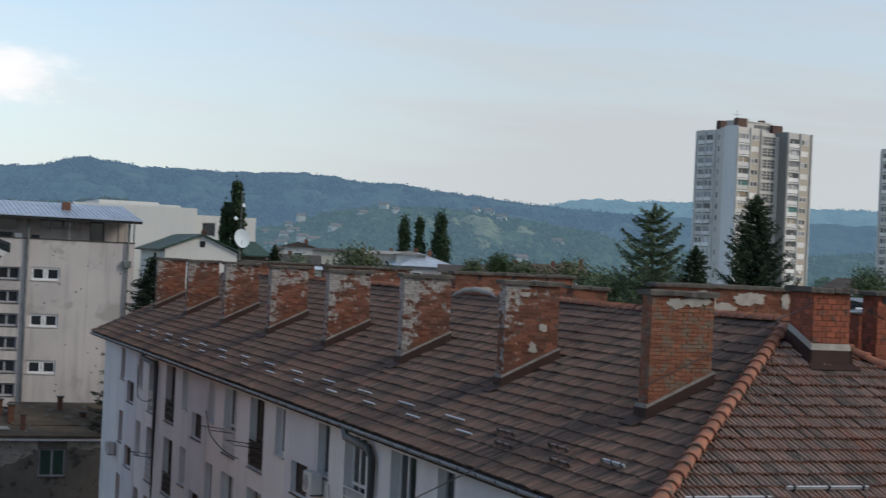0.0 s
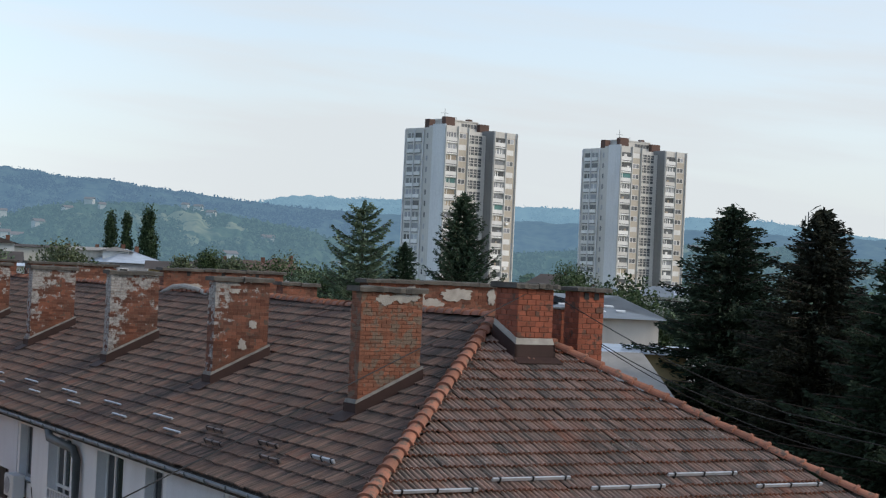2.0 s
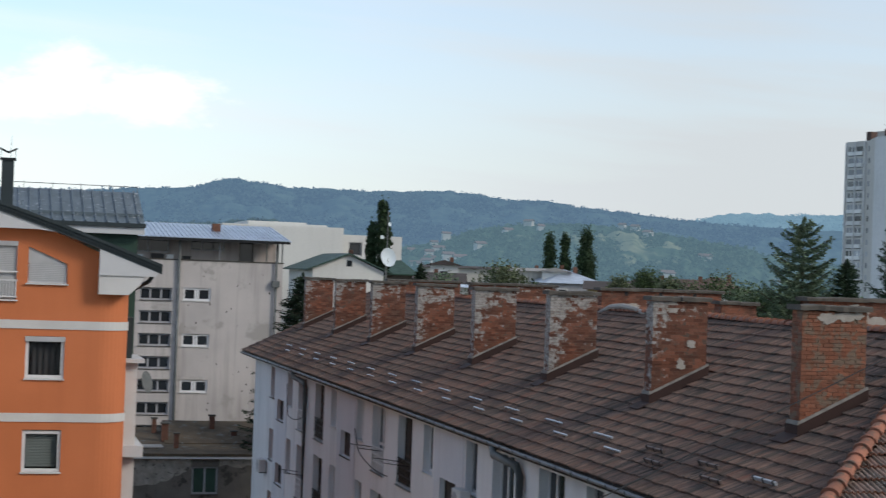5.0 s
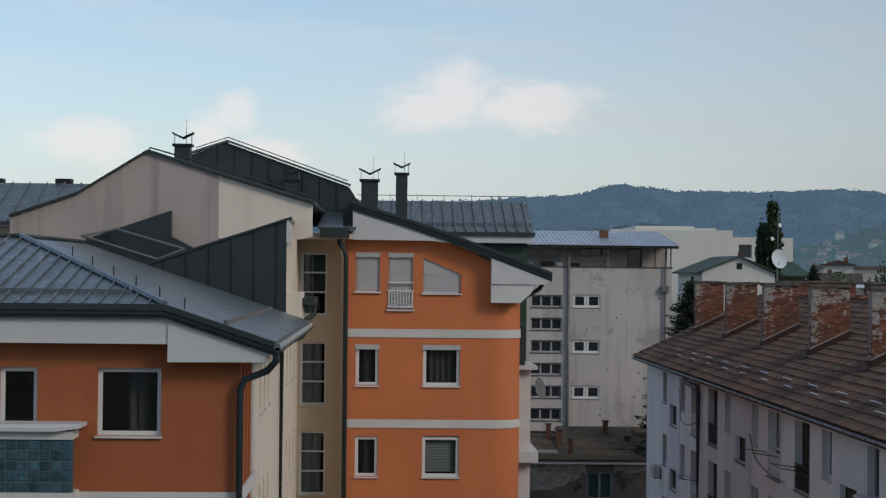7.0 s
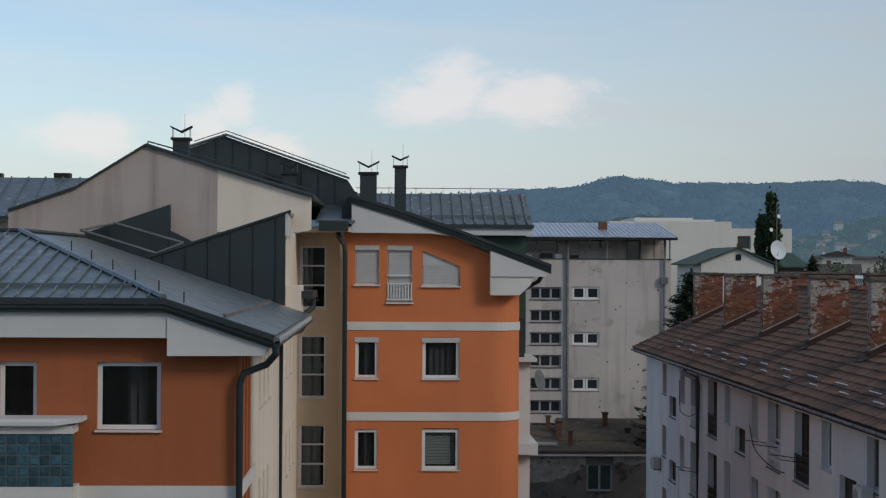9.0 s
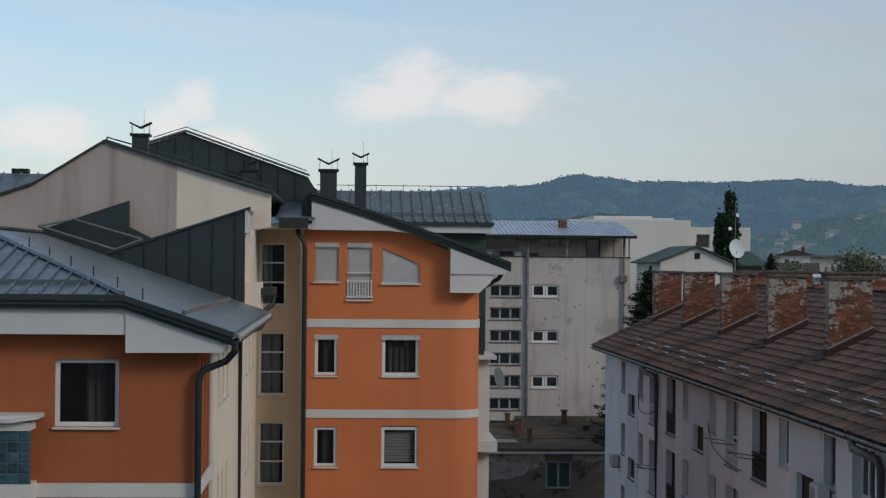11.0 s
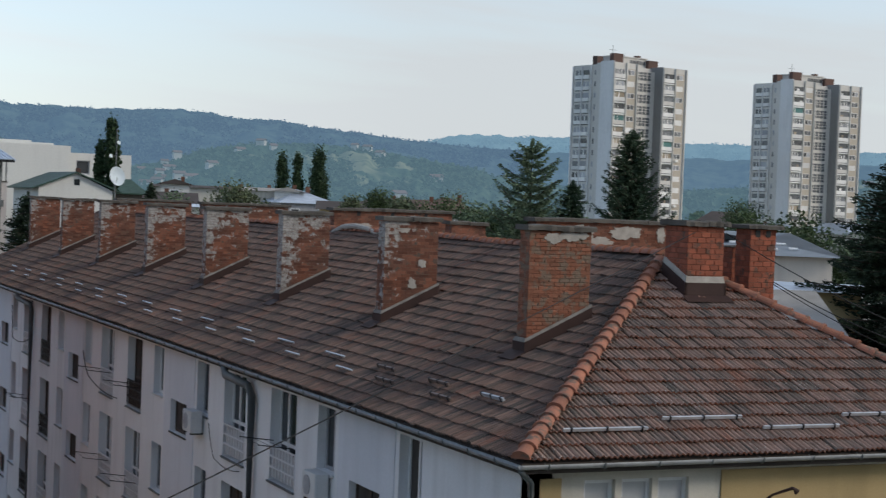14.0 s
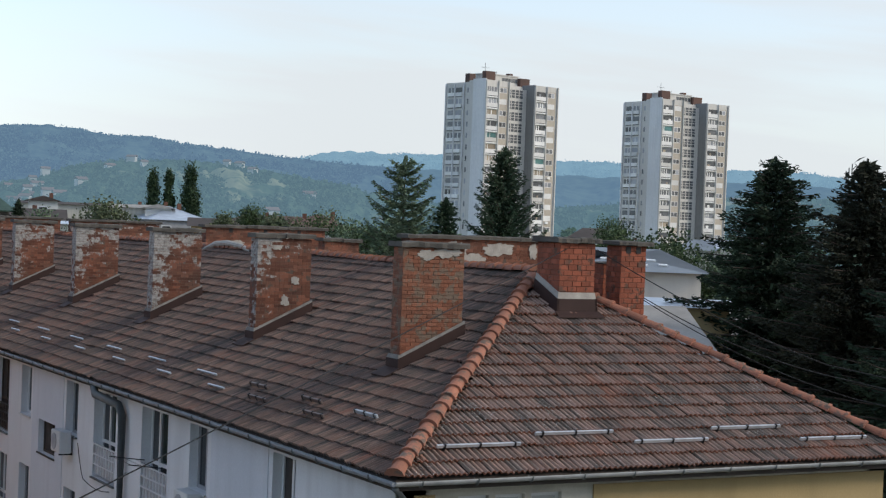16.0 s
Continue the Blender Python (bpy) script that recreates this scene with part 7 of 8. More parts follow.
def leafy(x, y, h, r, material, label, seed, n=2600, leaf=0.3, base=0.0, trunk=0.25, squash=1.0, kind_name="leafy_tree", power=1.0, group="leafy trees"):
    """A broadleaf tree: trunk, limbs and a crown of leaf clumps with gaps between them."""
    t = thing(kind_name, (x, y, base), label, "tree", group)
    rng = np.random.default_rng(seed)
    bm = bmesh.new()
    tube(bm, [(x, y, base), (x + 0.1, y, base + h * trunk), (x, y + 0.1, base + h * 0.8)], [0.022 * h, 0.016 * h, 0.004 * h], 7)
    clumps = []
    for i in range(26):
        u = rng.uniform(trunk, 0.97)
        ring = r * (math.sin(math.pi * ((u - trunk) / (1 - trunk)) ** power * 0.86 + 0.25)) * rng.uniform(0.35, 0.92)
        a = rng.uniform(0, 6.28)
        c = (x + ring * math.cos(a), y + ring * math.sin(a), base + h * u)
        clumps.append((c, r * rng.uniform(0.28, 0.5)))
        tube(bm, [(x, y, base + h * max(trunk * 0.8, u - 0.22)), c], [0.05, 0.012], 4)
    part("trunk", bm, M_bark, t)
    pos, size = [], []
    for c, cr in clumps:
        k = int(n / len(clumps))
        d = rng.normal(size=(k, 3))
        d /= np.linalg.norm(d, axis=1, keepdims=True)
        rad = cr * rng.uniform(0.35, 1.1, (k, 1))
        pos.append(np.array(c) + d * rad * np.array([1, 1, squash]))
        size.append(leaf * rng.uniform(0.6, 1.4, k))
    pos, size = np.concatenate(pos), np.concatenate(size)
    crown("crown", leaves_mesh("crown", pos, rng.normal(size=pos.shape), size, material, rng, 1.5), t)
    return t


def poplar(x, y, h, r, seed, base=0.0, label="slender dark poplar tree"):
    t = thing("poplar_tree", (x, y, base), label, "tree", "poplars")
    rng = np.random.default_rng(seed)
    bm = bmesh.new()
    tube(bm, [(x, y, base), (x, y, base + h * 0.5), (x, y, base + h * 0.95)], [0.35, 0.2, 0.03], 6)
    part("trunk", bm, M_bark, t)
    pos = []
    for _ in range(120):
        u = rng.uniform(0.12, 0.955)
        ring = r * math.sin(math.pi * min(1.0, u * 0.74 + 0.24)) * rng.uniform(0.2, 0.95)
        a = rng.uniform(0, 6.28)
        c = np.array((x + ring * math.cos(a), y + ring * math.sin(a), base + h * u))
        d = rng.normal(size=(130, 3)) * np.clip(np.array([r * 0.15, r * 0.15, r * 0.36]), 0, 0.8)
        pos.append(c + d)
    pos = np.concatenate(pos)
    ax = rng.normal(size=pos.shape) * 0.5 + np.array([0, 0, 0.8])
    crown("crown", leaves_mesh("crown", pos, ax, rng.uniform(0.2, 0.42, len(pos)), M_poplar, rng, 1.6), t)


def bearing(a, d):
    return d * math.sin(radians(a)), d * math.cos(radians(a))


def plant():
    big = "very dark dense spruce tree behind the tiled roof"
    for a, d, top, r, s in ((39.85, 62, 3.05, 8.0, 1), (42.85, 56, 2.75, 7.4, 2), (45.6, 52, 1.85, 7.0, 3), (41.3, 67, -0.6, 6.2, 4), (44.3, 64, -0.3, 6.2, 9), (47.8, 58, 1.5, 6.0, 12)):
        x, y = bearing(a, d)
        conifer(x, y, E + top, r, M_needle_brown if s in (2, 9) else M_needle, big, s, 2.9, 0.06, 0.30, 0.22, 0.20, 0.0, 0.68, 3.5)
    x, y = bearing(27.3, 95)
    conifer(x, y, E + 4.0, 5.5, M_pine, "open-crowned green pine tree in the town", 5, 2.6, 0.55, 0.45, 0.0, 0.24, 0.0, 0.52, 3.3, 0.20, 0.2)
    x, y = bearing(30.7, 80)
    conifer(x, y, E + 4.0, 4.4, M_cypress, "dark pointed spruce tree in front of a tower", 6, 3.4, 0.08, 0.42, 0.0, 0.16, 0.0, 0.60, 2.3, 0.35)
    x, y = bearing(28.75, 96)
    conifer(x, y, E + 1.75, 3.9, M_cypress, "smaller dark spruce tree in the town", 7, 2.0, 0.1, 0.5, 0.22, 0.24, 0.0, 0.6)
    conifer(16.75, 91.5, E - 0.1, 4.5, M_needle, "dark spruce beside the grey block", 8, 2.4, 0.1, 0.4, 0.24, 0.19, 0.0, 0.62)
    x, y = bearing(14.4, 128)
    conifer(x, y, E + 0.9, 4.6, M_needle, "small dark spruce by a house", 10, 1.6, 0.1, 0.4, 0.2, 0.24, 0.0, 0.75, 1.0)
    for a, top, s, r in ((18.8, 6.6, 21, 1.7), (19.33, 6.7, 22, 1.25), (20.05, 7.5, 23, 2.0)):
        x, y = bearing(a, 230)
        poplar(x, y, E + top, r, s)
    x, y = bearing(13.0, 125)
    poplar(x + 0.18, y, E + 5.9, 0.98, 24, label="tall poplar tree beside a white building")
    poplar(x - 0.55, y + 0.6, E + 4.3, 0.72, 25, label="lower poplar stem beside a white building")
    # leafy trees between the houses
    rnd = random.Random(12)
    spots = [(16.2, 105, 0.3, 3.2), (17.0, 106, 0.5, 3.0), (18.2, 112, 0.4, 2.6), (15.1, 118, -0.2, 2.5), (36.2, 88, -0.6, 4.2), (37.6, 90, -0.3, 4.5), (38.8, 88, -1.0, 4.0), (34.3, 190, 1.4, 3.6), (33.4, 200, -0.6, 3.6),
             (25.6, 120, 1.0, 3.6), (24.8, 126, 0.8, 3.4), (26.3, 108, -0.4, 3.2), (22.9, 150, 0.6, 3.2), (22.2, 160, 0.8, 3.0), (29.3, 100, -1.0, 3.0), (31.8, 92, -1.2, 3.0), (41.0, 100, -1.0, 4.5), (34.9, 120, 0.3, 3.6), (23.2, 140, 0.7, 2.8), (24.4, 135, 1.0, 3.0), (21.0, 150, 0.2, 2.2)]
    for i, (a, d, top, r) in enumerate(spots):
        x, y = bearing(a, d)
        leafy(x, y, E + top, r, M_olive if i > 17 or i in (0, 1) else M_leaf if i % 3 else M_pine, "leafy green tree among the houses", 40 + i, 15000, 0.2)


plant()


def tree_belt():
    """Far tree crowns at the foot of the hills and between the far houses, as one mass."""
    rng = np.random.default_rng(77)
    pos, size = [], []
    for i in range(520):
        a = rng.uniform(8, 48)
        d = rng.uniform(260, 620)
        top = rng.uniform(5, 14) + (0 if d < 420 else 4)
        x, y = bearing(a, d)
        r = rng.uniform(3, 6.5)
        k = 75
        v = rng.normal(size=(k, 3))
        v /= np.linalg.norm(v, axis=1, keepdims=True)
        pos.append(np.array((x, y, top - r * 0.8)) + v * r * rng.uniform(0.5, 1.05, (k, 1)) * np.array([1, 1, 0.95]))
        size.append(rng.uniform(1.0, 2.4, k))
    pos, size = np.concatenate(pos), np.concatenate(size)
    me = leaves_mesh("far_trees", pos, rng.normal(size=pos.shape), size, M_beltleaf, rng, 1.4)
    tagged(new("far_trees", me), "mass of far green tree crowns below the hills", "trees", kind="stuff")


# leaves glow faintly to paint haze over the distance
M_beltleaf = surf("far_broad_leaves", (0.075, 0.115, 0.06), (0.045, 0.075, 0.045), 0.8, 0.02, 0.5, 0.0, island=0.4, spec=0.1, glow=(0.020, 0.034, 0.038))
tree_belt()


def hill_woods(name, table, r0, r1, count, size, material, label, seed, power=0.85, k0=0.05, k1=0.99, a0=-16, a1=50, thin=-0.12):
    """Crowns of a wooded hillside, far too many to count."""
    rng = np.random.default_rng(seed)
    pos, sz = [], []
    for _ in range(count):
        a = rng.uniform(a0, a1)
        k = rng.uniform(k0, k1)
        if noise.noise(Vector((a * 0.9, k * 5.0, seed))) + 0.45 * noise.noise(Vector((a * 3, k * 12.0, seed))) < thin and k < 0.95:
            continue
        r = r0 + (r1 - r0) * k
        z = (r1 * math.tan(radians(lerp_table(table, a))) + E) * min(1.0, k) ** power
        x, y = bearing(a, r)
        s = size * rng.uniform(0.6, 1.25)
        m = 11
        v = rng.normal(size=(m, 3)) * np.array([0.42, 0.42, 0.36]) * s
        pos.append(np.array((x, y, z - (0.3 * s if k > 0.9 else -0.1 * s))) + v)
        sz.append(s * rng.uniform(0.5, 0.95, m))
    pos, sz = np.concatenate(pos), np.concatenate(sz)
    me = leaves_mesh(name, pos, rng.normal(size=pos.shape), sz, material, rng, 1.25)
    tagged(new(name, me), label, "woods", kind="stuff")


# glow on these crowns imitates the bluish haze of the hills behind
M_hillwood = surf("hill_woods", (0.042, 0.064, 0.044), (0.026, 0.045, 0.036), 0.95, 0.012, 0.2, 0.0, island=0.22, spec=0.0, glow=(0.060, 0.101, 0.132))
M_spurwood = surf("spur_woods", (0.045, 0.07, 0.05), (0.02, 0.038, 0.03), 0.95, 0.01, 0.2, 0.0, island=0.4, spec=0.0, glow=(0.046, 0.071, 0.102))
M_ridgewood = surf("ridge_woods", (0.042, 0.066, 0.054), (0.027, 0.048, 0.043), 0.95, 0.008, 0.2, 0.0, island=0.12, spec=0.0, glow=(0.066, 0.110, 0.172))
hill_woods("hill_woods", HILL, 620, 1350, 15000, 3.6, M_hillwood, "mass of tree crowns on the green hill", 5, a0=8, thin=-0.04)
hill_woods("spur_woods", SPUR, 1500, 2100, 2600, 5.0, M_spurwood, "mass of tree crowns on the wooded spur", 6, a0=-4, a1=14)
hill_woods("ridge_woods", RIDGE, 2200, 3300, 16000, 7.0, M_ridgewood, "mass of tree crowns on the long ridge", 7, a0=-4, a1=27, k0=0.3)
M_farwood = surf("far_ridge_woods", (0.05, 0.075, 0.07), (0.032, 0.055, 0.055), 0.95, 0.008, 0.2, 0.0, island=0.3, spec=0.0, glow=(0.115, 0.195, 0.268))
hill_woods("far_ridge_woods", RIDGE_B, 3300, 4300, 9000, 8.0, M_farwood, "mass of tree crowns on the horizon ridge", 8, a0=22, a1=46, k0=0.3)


# ---- houses of the town ----
def house(a, d, w, deep, ztop, roof_h, wall_mat, roof_mat, label, turn=0.0, ridge_along=True, windows=3, hip=0.0, name="town_house", stack=True):
    """A house at a bearing and distance: walls, pitched roof, windows and a chimney."""
    x, y = bearing(a, d)
    h = thing(name, (x, y, 0), label, "house", "houses of the town")
    m = pose(x, y, 0, 0, 0, -a + turn)
    bm = bmesh.new()
    box(bm, -w / 2, w / 2, 0, deep, 0, ztop)
    bm.transform(m)
    part("wall", bm, wall_mat, h)
    o = 0.45
    bm = bmesh.new()
    if ridge_along:
        i = hip * deep / 2
        A = [(-w / 2 - o, -o, ztop), (w / 2 + o, -o, ztop), (w / 2 + o, deep + o, ztop), (-w / 2 - o, deep + o, ztop), (-w / 2 - o + i, deep / 2, ztop + roof_h), (w / 2 + o - i, deep / 2, ztop + roof_h)]
        F = ((0, 1, 5, 4), (2, 3, 4, 5), (1, 2, 5), (3, 0, 4), (3, 2, 1, 0))
    else:
        A = [(-w / 2 - o, -o, ztop), (w / 2 + o, -o, ztop), (w / 2 + o, deep + o, ztop), (-w / 2 - o, deep + o, ztop), (0, -o, ztop + roof_h), (0, deep + o, ztop + roof_h)]
        F = ((0, 4, 5, 3), (1, 2, 5, 4), (0, 1, 4), (2, 3, 5), (3, 2, 1, 0))
    v = [bm.verts.new(p) for p in A]
    for f in F:
        bm.faces.new([v[k] for k in f])
    bmesh.ops.recalc_face_normals(bm, faces=bm.faces)
    bm.transform(m)
    part("roof", bm, roof_mat, h)
    for k in range(windows):
        for s in range(2):
            z = ztop - 1.9 - 2.9 * s
            if z < 0.5:
                continue
            u = -w / 2 + w * (k + 0.5) / windows
            bm = bmesh.new()
            box(bm, u - 0.55, u + 0.55, -0.05, 0.05, z, z + 1.3)
            bm.transform(m)
            q = part("window", bm, M_frame, h)
            bm = bmesh.new()
            box(bm, u - 0.45, u + 0.45, -0.07, 0.0, z + 0.1, z + 1.2)
            bm.transform(m)
            part("pane", bm, M_glass, q)
    if not stack:
        return h
    bm = bmesh.new()
    box(bm, w * 0.2, w * 0.2 + 0.45, deep * 0.5, deep * 0.5 + 0.45, ztop, ztop + roof_h + 0.35)
    bm.transform(m)
    part("chimney", bm, M_redbrick_dark, h)
    return h


def town():
    house(16.55, 205, 15, 9, E + 1.0, 0.3, M_offwhite, M_brownroof, "long dull grey building with a flat brown roof", 0, True, 0)
    house(18.05, 200, 4.6, 8, E + 0.9, 0.4, M_offwhite, M_corr, "plain grey concrete building end", 0, True, 0)
    house(19.0, 195, 3.0, 12, E + 0.9, 0.5, M_plainwhite, M_corr, "white end of a hall", 0, False, 0)
    house(19.75, 190, 6.4, 16, E - 0.4, 1.6, M_greyframe, M_brightroof, "industrial hall with a pale sheet roof", 12, True, 2, 0.5)
    house(20.9, 180, 5, 8, E - 0.9, 0.9, M_ochre, M_brownroof, "low ochre house with a dark roof", 0, True, 2)
    house(15.2, 190, 3.2, 8, E + 1.2, 0.6, M_plainwhite, M_brownroof, "narrow white house with a dark roof", 0, False, 1)
    house(14.2, 170, 10, 10, E - 1.0, 1.3, M_offwhite, M_brownroof, "long low building with a dark brown roof", 0, True, 2)
    house(16.3, 150, 6, 9, E - 1.0, 0.25, M_plainwhite, M_brightroof, "low white shed roof", 0, True, 0)
    house(23.4, 170, 7, 9, E - 1.0, 1.5, M_offwhite, M_redroof, "house with a dull red roof", 0, True, 3, 0.6)
    house(24.6, 185, 7, 9, E - 0.9, 1.8, M_plainwhite, M_redroof, "white house with a dull red hipped roof", 8, True, 3, 0.8)
    house(22.2, 200, 7, 9, E - 0.6, 1.2, M_offwhite, M_brownroof, "house with a brown roof", 0, True, 2, 0.6)
    house(26.5, 135, 7, 9, E - 3.2, 1.8, M_offwhite, M_redroof, "house with a red tiled roof", 25, True, 2)
    house(28.2, 70, 7, 8, E - 3.4, 2.0, M_offwhite, M_redroof, "low house with an old tiled roof", 20, True, 0)
    house(33.9, 250, 8, 10, E - 0.9, 1.6, M_offwhite, M_brownroof, "dark-roofed house beside a tower", 0, True, 2, 0.5)
    house(34.7, 260, 12, 8, E - 1.4, 0.5, M_dish, M_greyroof, "pale blue low building", 0, True, 5)
    house(39.2, 235, 9, 9, E - 1.5, 1.2, M_offwhite, M_brightroof, "low building with a pale roof", 0, True, 2)
    house(38.2, 250, 14, 9, E - 2.0, 1.6, M_offwhite, M_greyroof, "wide low building with a pale grey roof", 0, True, 2, 0.6)
    house(42.2, 110, 12, 12, E - 3.5, 0.6, M_plainwhite, M_brightroof, "white building glimpsed between the spruces", 0, True, 3)
    # the nearest ones beyond the hip roof
    x = house(35.2, 74, 6.1, 12, E - 1.62, 0.95, M_cream, M_greyroof, "cream building with a grey sheet hip roof", 6, True, 0, 0.9, stack=False)
    rx, ry = bearing(35.2, 74)
    rm = pose(rx, ry, 0, 0, 0, -35.2 + 6)
    for u, v in ((-1.6, 1.0), (-0.5, 1.25), (0.6, 1.0), (1.5, 1.3), (-1.0, 2.6), (0.2, 2.7), (1.1, 2.5)):
        bm = bmesh.new()
        zz = E - 1.62 + 0.95 * (v + 0.45) / 6.45
        prism(bm, [(u - 0.2, v - 0.15, zz - 0.01), (u + 0.2, v - 0.15, zz - 0.01), (u + 0.2, v + 0.15, zz + 0.034), (u - 0.2, v + 0.15, zz + 0.034)], (0, 0, 0.06))
        bm.transform(rm)
        part("rooflight", bm, M_frame, x, "small pale rooflight strip")
    house(36.4, 62, 4.6, 5, E - 2.6, 0.22, M_ochre, M_brightroof, "low ochre outbuilding with a bright sheet roof", 0, True, 0, stack=False)
    s = house(35.6, 54, 4.4, 9, E - 3.95, 1.5, M_offwhite, M_corr, "shed with grey corrugated roofing", 14, True, 0, stack=False)
    house(41.5, 70, 9, 9, E - 4.0, 1.0, M_offwhite, M_corr, "building behind the spruces", 0, True, 2)
    # far hillside houses
    rnd = random.Random(41)
    for a, e, w in ((18.01, 1.83, 9.5), (15.26, 1.30, 9), (15.02, 0.80, 11), (14.85, 0.98, 7), (21.62, 1.76, 8), (21.2, 1.78, 6.5), (22.05, 1.56, 7.5), (17.4, 1.52, 9), (18.5, 1.68, 6), (15.35, 0.6, 9), (14.7, 0.62, 7)):
        top = 1350 * math.tan(radians(lerp_table(HILL, a))) + E
        r = 1350.0
        while r > 640 and top * ((r - 620) / 730) ** 0.85 - E > r * math.tan(radians(e)):
            r -= 10
        hillside_house(a, r - 25, E + r * math.tan(radians(e)), rnd, 0.7 * w)
    for i in range(24):
        a = rnd.choice((rnd.uniform(13.3, 23.5), rnd.uniform(14.0, 17), rnd.uniform(24, 30), rnd.uniform(34, 43)))
        k = rnd.uniform(0.15, 0.92)
        r = 620 + (1350 - 620) * k
        top = (1350 * math.tan(radians(lerp_table(HILL, a))) + E) * k ** 0.85
        hillside_house(a, r, top, rnd)


def hillside_house(a, r, z, rnd, wide=0.0):
    x, y = bearing(a, r)
    h = thing("hillside_house", (x, y, z - 4), "small pale house with a red roof on the green hill", "house", "houses on the hill")
    w, d, t = wide or rnd.uniform(4.5, 7.5), rnd.uniform(5, 7), z + rnd.uniform(1.5, 3.0) + 0.08 * wide
    m = pose(x, y, 0, 0, 0, -a + rnd.uniform(-30, 30))
    bm = bmesh.new()
    box(bm, -w / 2, w / 2, 0, d, z - 5, t)
    bm.transform(m)
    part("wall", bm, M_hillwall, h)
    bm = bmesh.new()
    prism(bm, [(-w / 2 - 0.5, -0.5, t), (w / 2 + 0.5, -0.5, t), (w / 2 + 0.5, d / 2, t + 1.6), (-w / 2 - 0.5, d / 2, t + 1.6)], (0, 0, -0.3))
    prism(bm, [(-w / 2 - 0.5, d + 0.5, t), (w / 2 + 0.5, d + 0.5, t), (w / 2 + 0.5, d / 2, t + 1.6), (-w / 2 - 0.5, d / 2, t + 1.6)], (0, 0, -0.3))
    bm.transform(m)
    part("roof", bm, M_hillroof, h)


# walls and roofs emit a little blue in place of haze
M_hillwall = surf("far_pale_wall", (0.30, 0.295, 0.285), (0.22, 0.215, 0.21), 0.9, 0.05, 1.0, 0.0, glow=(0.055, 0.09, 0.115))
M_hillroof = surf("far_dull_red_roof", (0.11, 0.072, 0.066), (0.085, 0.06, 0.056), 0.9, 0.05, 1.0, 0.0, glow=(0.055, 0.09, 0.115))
town()


# ---- own building behind the eye, cables and small things on the fronts ----
def own_building():
    # out of view, size assumed; added to hold back skylight from behind the eye
    b = thing("apartment_block", (0, -6, 0), "pale apartment block whose balcony overlooks the roofs", "house")
    boxed("wall", M_offwhite, b, -14, 15, -12, -1.2, 0, 22)
    boxed("balcony_slab", M_slab, b, -1.6, 1.6, -1.2, 0.25, E - 1.75, E - 1.58)


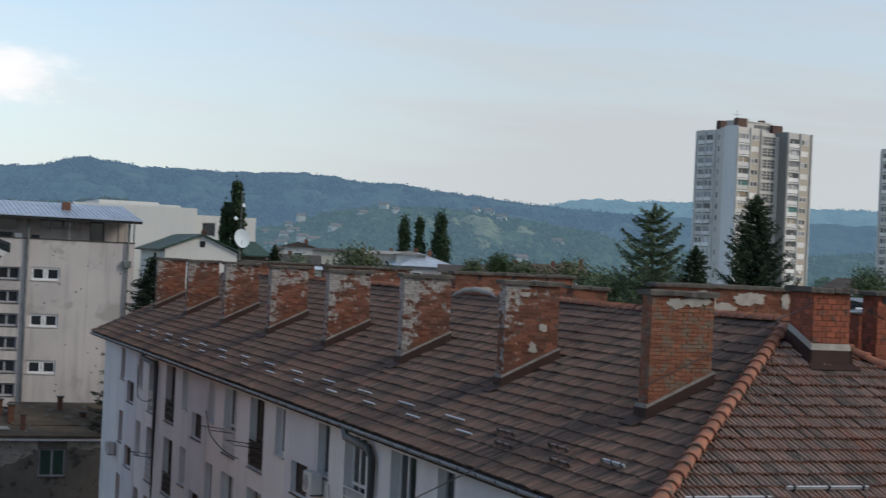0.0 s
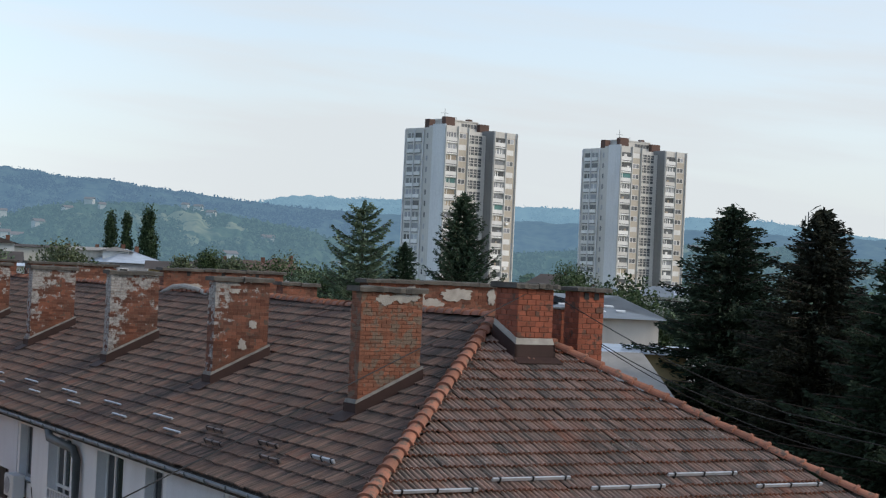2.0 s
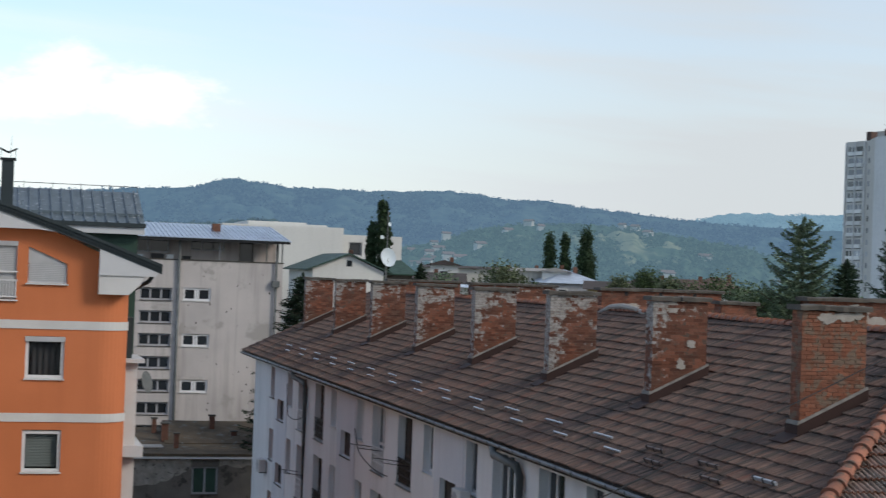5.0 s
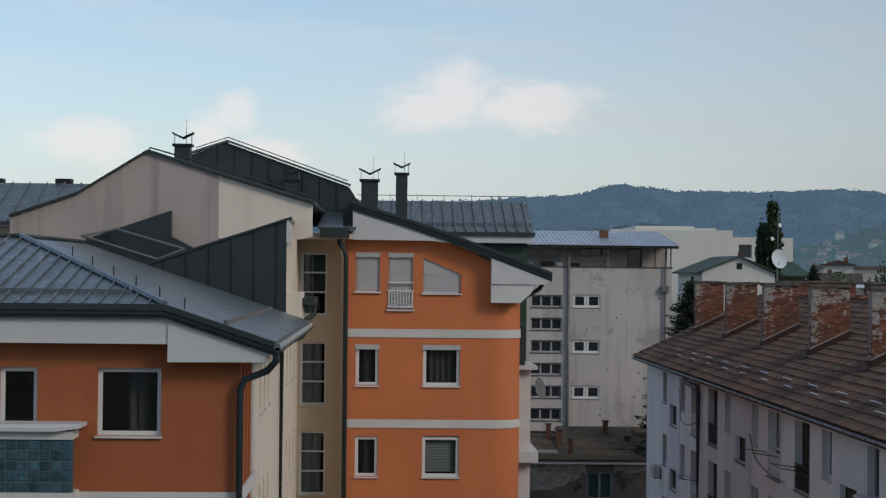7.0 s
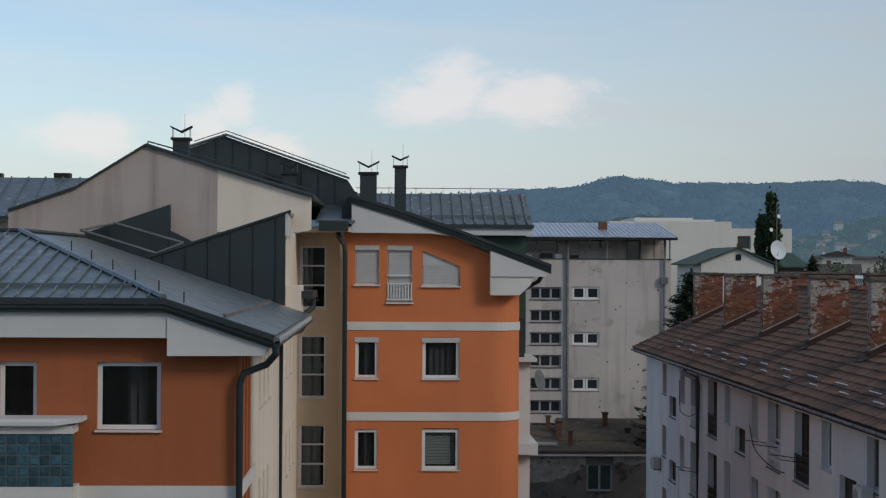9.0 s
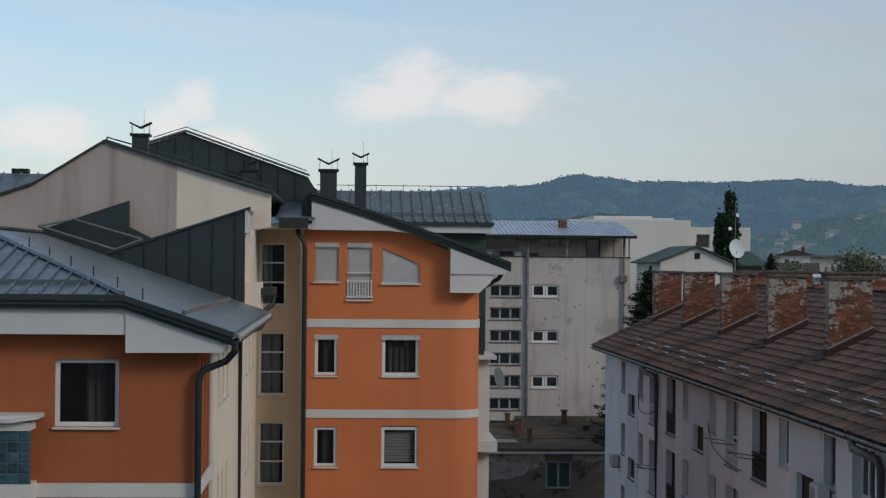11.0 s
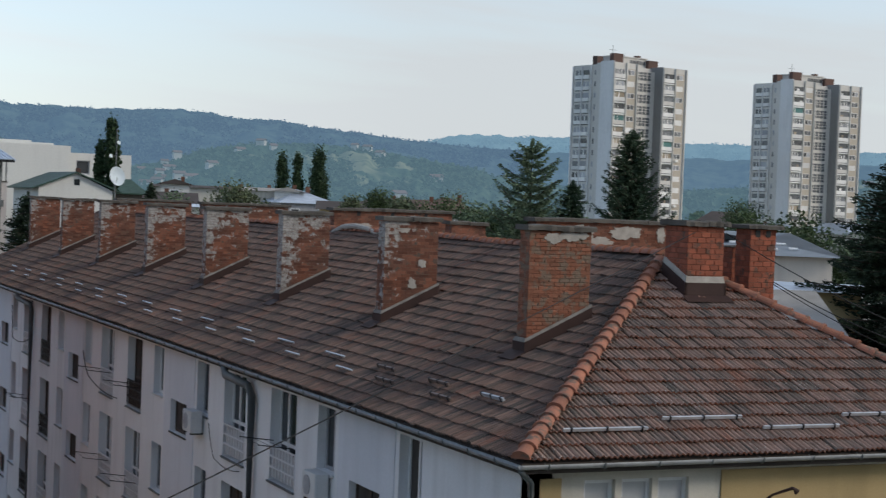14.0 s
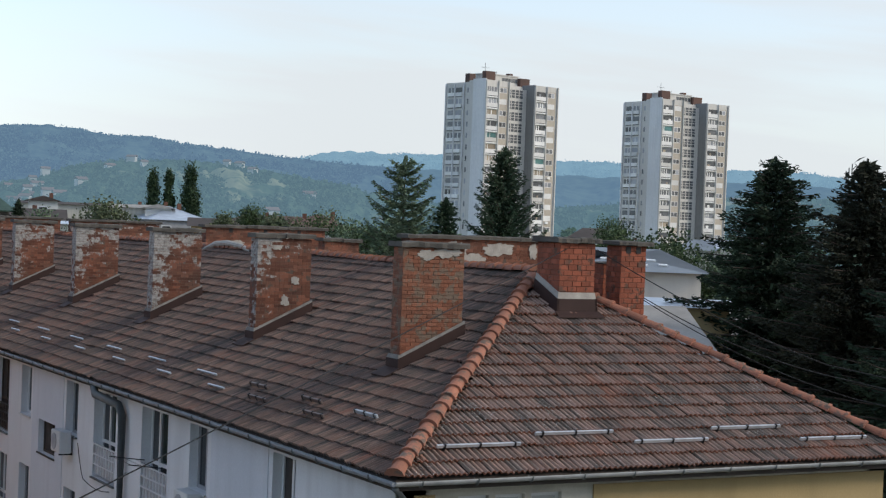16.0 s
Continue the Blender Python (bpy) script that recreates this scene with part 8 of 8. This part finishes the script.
def facade_bits():
    # air conditioners
    for y, z in ((34.1, -6.2), (43.85, -6.1), (78.0, -9.2)):
        a = thing("air_conditioner", (WX - 0.2, y, E + z - 0.3), "pale wall-mounted air conditioner unit", "air conditioner", "air conditioners")
        bm = bmesh.new()
        box(bm, WX - 0.38, WX - 0.06, y - 0.42, y + 0.42, E + z - 0.29, E + z + 0.29)
        bmesh.ops.bevel(bm, geom=bm.edges[:], offset=0.02, segments=2, affect="EDGES")
        part("casing", bm, M_trimwhite, a)
        bm = bmesh.new()
        bmesh.ops.create_cone(bm, cap_ends=True, segments=20, radius1=0.22, radius2=0.22, depth=0.02, matrix=pose(WX - 0.386, y + 0.1, E + z, 0, 90, 0))
        part("fan_grille", bm, M_greyframe, a)
        for s in (-0.3, 0.3):
            boxed("bracket", M_black, a, WX - 0.36, WX, y + s - 0.02, y + s + 0.02, E + z - 0.34, E + z - 0.29)
    # drying rods and lines before the french windows
    rnd = random.Random(6)
    for y, z in ((37.0, -5.75), (51.3, -6.0), (55.2, -5.95), (51.3, -8.95), (55.2, -8.85), (69.1, -8.5)):
        d = thing("drying_rack", (WX, y, E + z), "thin dark drying rods fixed to the front", "drying rack", "drying racks")
        for s in (-0.7, 0.7):
            bm = bmesh.new()
            tube(bm, [(WX + 0.02, y + s, E + z), (WX - 0.8, y + s + 0.1, E + z + 0.1)], 0.013, 5)
            part("rod", bm, M_black, d)
        bm = bmesh.new()
        for k in range(3):
            tube(bm, [(WX - 0.25 - 0.25 * k, y - 0.72, E + z + 0.04 + 0.03 * k), (WX - 0.25 - 0.25 * k, y + 0.78, E + z + 0.04 + 0.03 * k)], 0.005, 4)
        part("line", bm, M_cable, d)
    cable([(WX - 0.02, 43.0, E - 6.05), (WX - 0.3, 41.5, E - 6.75), (WX - 0.02, 40.2, E - 6.9)], 0.011, "loose black cable on the white front", 0.1)
    cable([(WX - 0.02, 72.8, E - 5.0), (WX - 0.5, 69.8, E - 6.1), (WX - 0.5, 66.4, E - 5.9)], 0.018, "slack cable across the upper windows", 0.15)
    cable([(WX - 0.02, 58.6, E - 5.6), (WX - 0.6, 55.0, E - 6.1), (WX - 0.6, 51.0, E - 6.35)], 0.018, "slack cable along the front", 0.12)
    # long overhead wires
    cable([(0.9, 16.3, E - 4.68), (5.24, 19.3, E - 3.63), (18.8, 29.0, E - 0.35)], 0.010, "black overhead wire from the street to a chimney", 0.02)
    cable([(19.55, 29.0, E - 0.35), (24.6, 27.5, E - 2.65), (34, 22, E - 4.1)], 0.011, "black overhead wire behind the hip", 0.15)
    cable([(21.0, 29.3, E - 1.35), (25.0, 27.5, E - 2.95), (34, 22, E - 4.25)], 0.011, "black overhead wire behind the hip", 0.2)
    cable([(21.0, 29.3, E - 1.4), (25.4, 27.4, E - 3.4), (34, 22, E - 4.6)], 0.010, "thin black overhead wire behind the hip", 0.2)
    # aerial mast with two small dishes by the gabled house
    x, y = bearing(13.22, 114)
    m = thing("aerial_mast", (x, y, 0), "thin aerial mast with two small white dishes", "mast")
    bm = bmesh.new()
    tube(bm, [(x, y, 0), (x, y, E + 4.3)], 0.035, 5)
    part("pole", bm, M_gutter, m)
    for dx, z in ((0.08, 3.35), (-0.42, 2.45)):
        bm = bmesh.new()
        bmesh.ops.create_cone(bm, cap_ends=True, segments=14, radius1=0.04, radius2=0.14, depth=0.07, matrix=pose(x + dx, y - 0.14, E + z, 80, 0, 25))
        part("dish", bm, M_dish, m, "small white dish")
        if dx < 0:
            bm = bmesh.new()
            tube(bm, [(x, y, E + z), (x + dx, y - 0.1, E + z)], 0.02, 5)
            part("arm", bm, M_gutter, m)
    # dish and cooling unit on the flank of the orange wing
    d = thing("satellite_dish", (4.75, 54.6, E - 4.2), "grey satellite dish on the flank of the orange wing", "satellite dish")
    bm = bmesh.new()
    bmesh.ops.create_cone(bm, cap_ends=True, segments=22, radius1=0.12, radius2=0.36, depth=0.12, matrix=pose(4.98, 54.6, E - 3.78, 78, 0, 58))
    part("reflector", bm, M_gutter, d, "grey shallow bowl")
    bm = bmesh.new()
    tube(bm, [(4.6, 54.9, E - 3.95), (4.9, 54.75, E - 3.9)], 0.025, 6)
    part("bracket", bm, M_black, d)
    # telecom mast
    m = thing("radio_mast", (*bearing(42.25, 300), 0), "thin lattice radio mast with aerials", "mast")
    x, y = bearing(42.25, 300)
    for dx in (-0.5, 0.1, 0.8):
        bm = bmesh.new()
        tube(bm, [(x + dx, y, 0), (x + dx, y, E + 13.0 + dx)], 0.11, 5)
        part("pole", bm, M_gutter, m)


own_building()
facade_bits()


# ---- the single pieces: roof tiles, hip tiles and bricks ----
def lay_pieces():
    for me, m in TILE_PIECES:
        piece("roof_tile", me, m, long_house)
    for me, m, parent in GLASS_PIECES:
        piece("glass_block", me, m, parent)
    for name, me, m in CAP_PIECES:
        piece(name, me, m, long_house)
    for me, m, parent in BRICK_PIECES:
        piece("brick", me, m, parent)


lay_pieces()
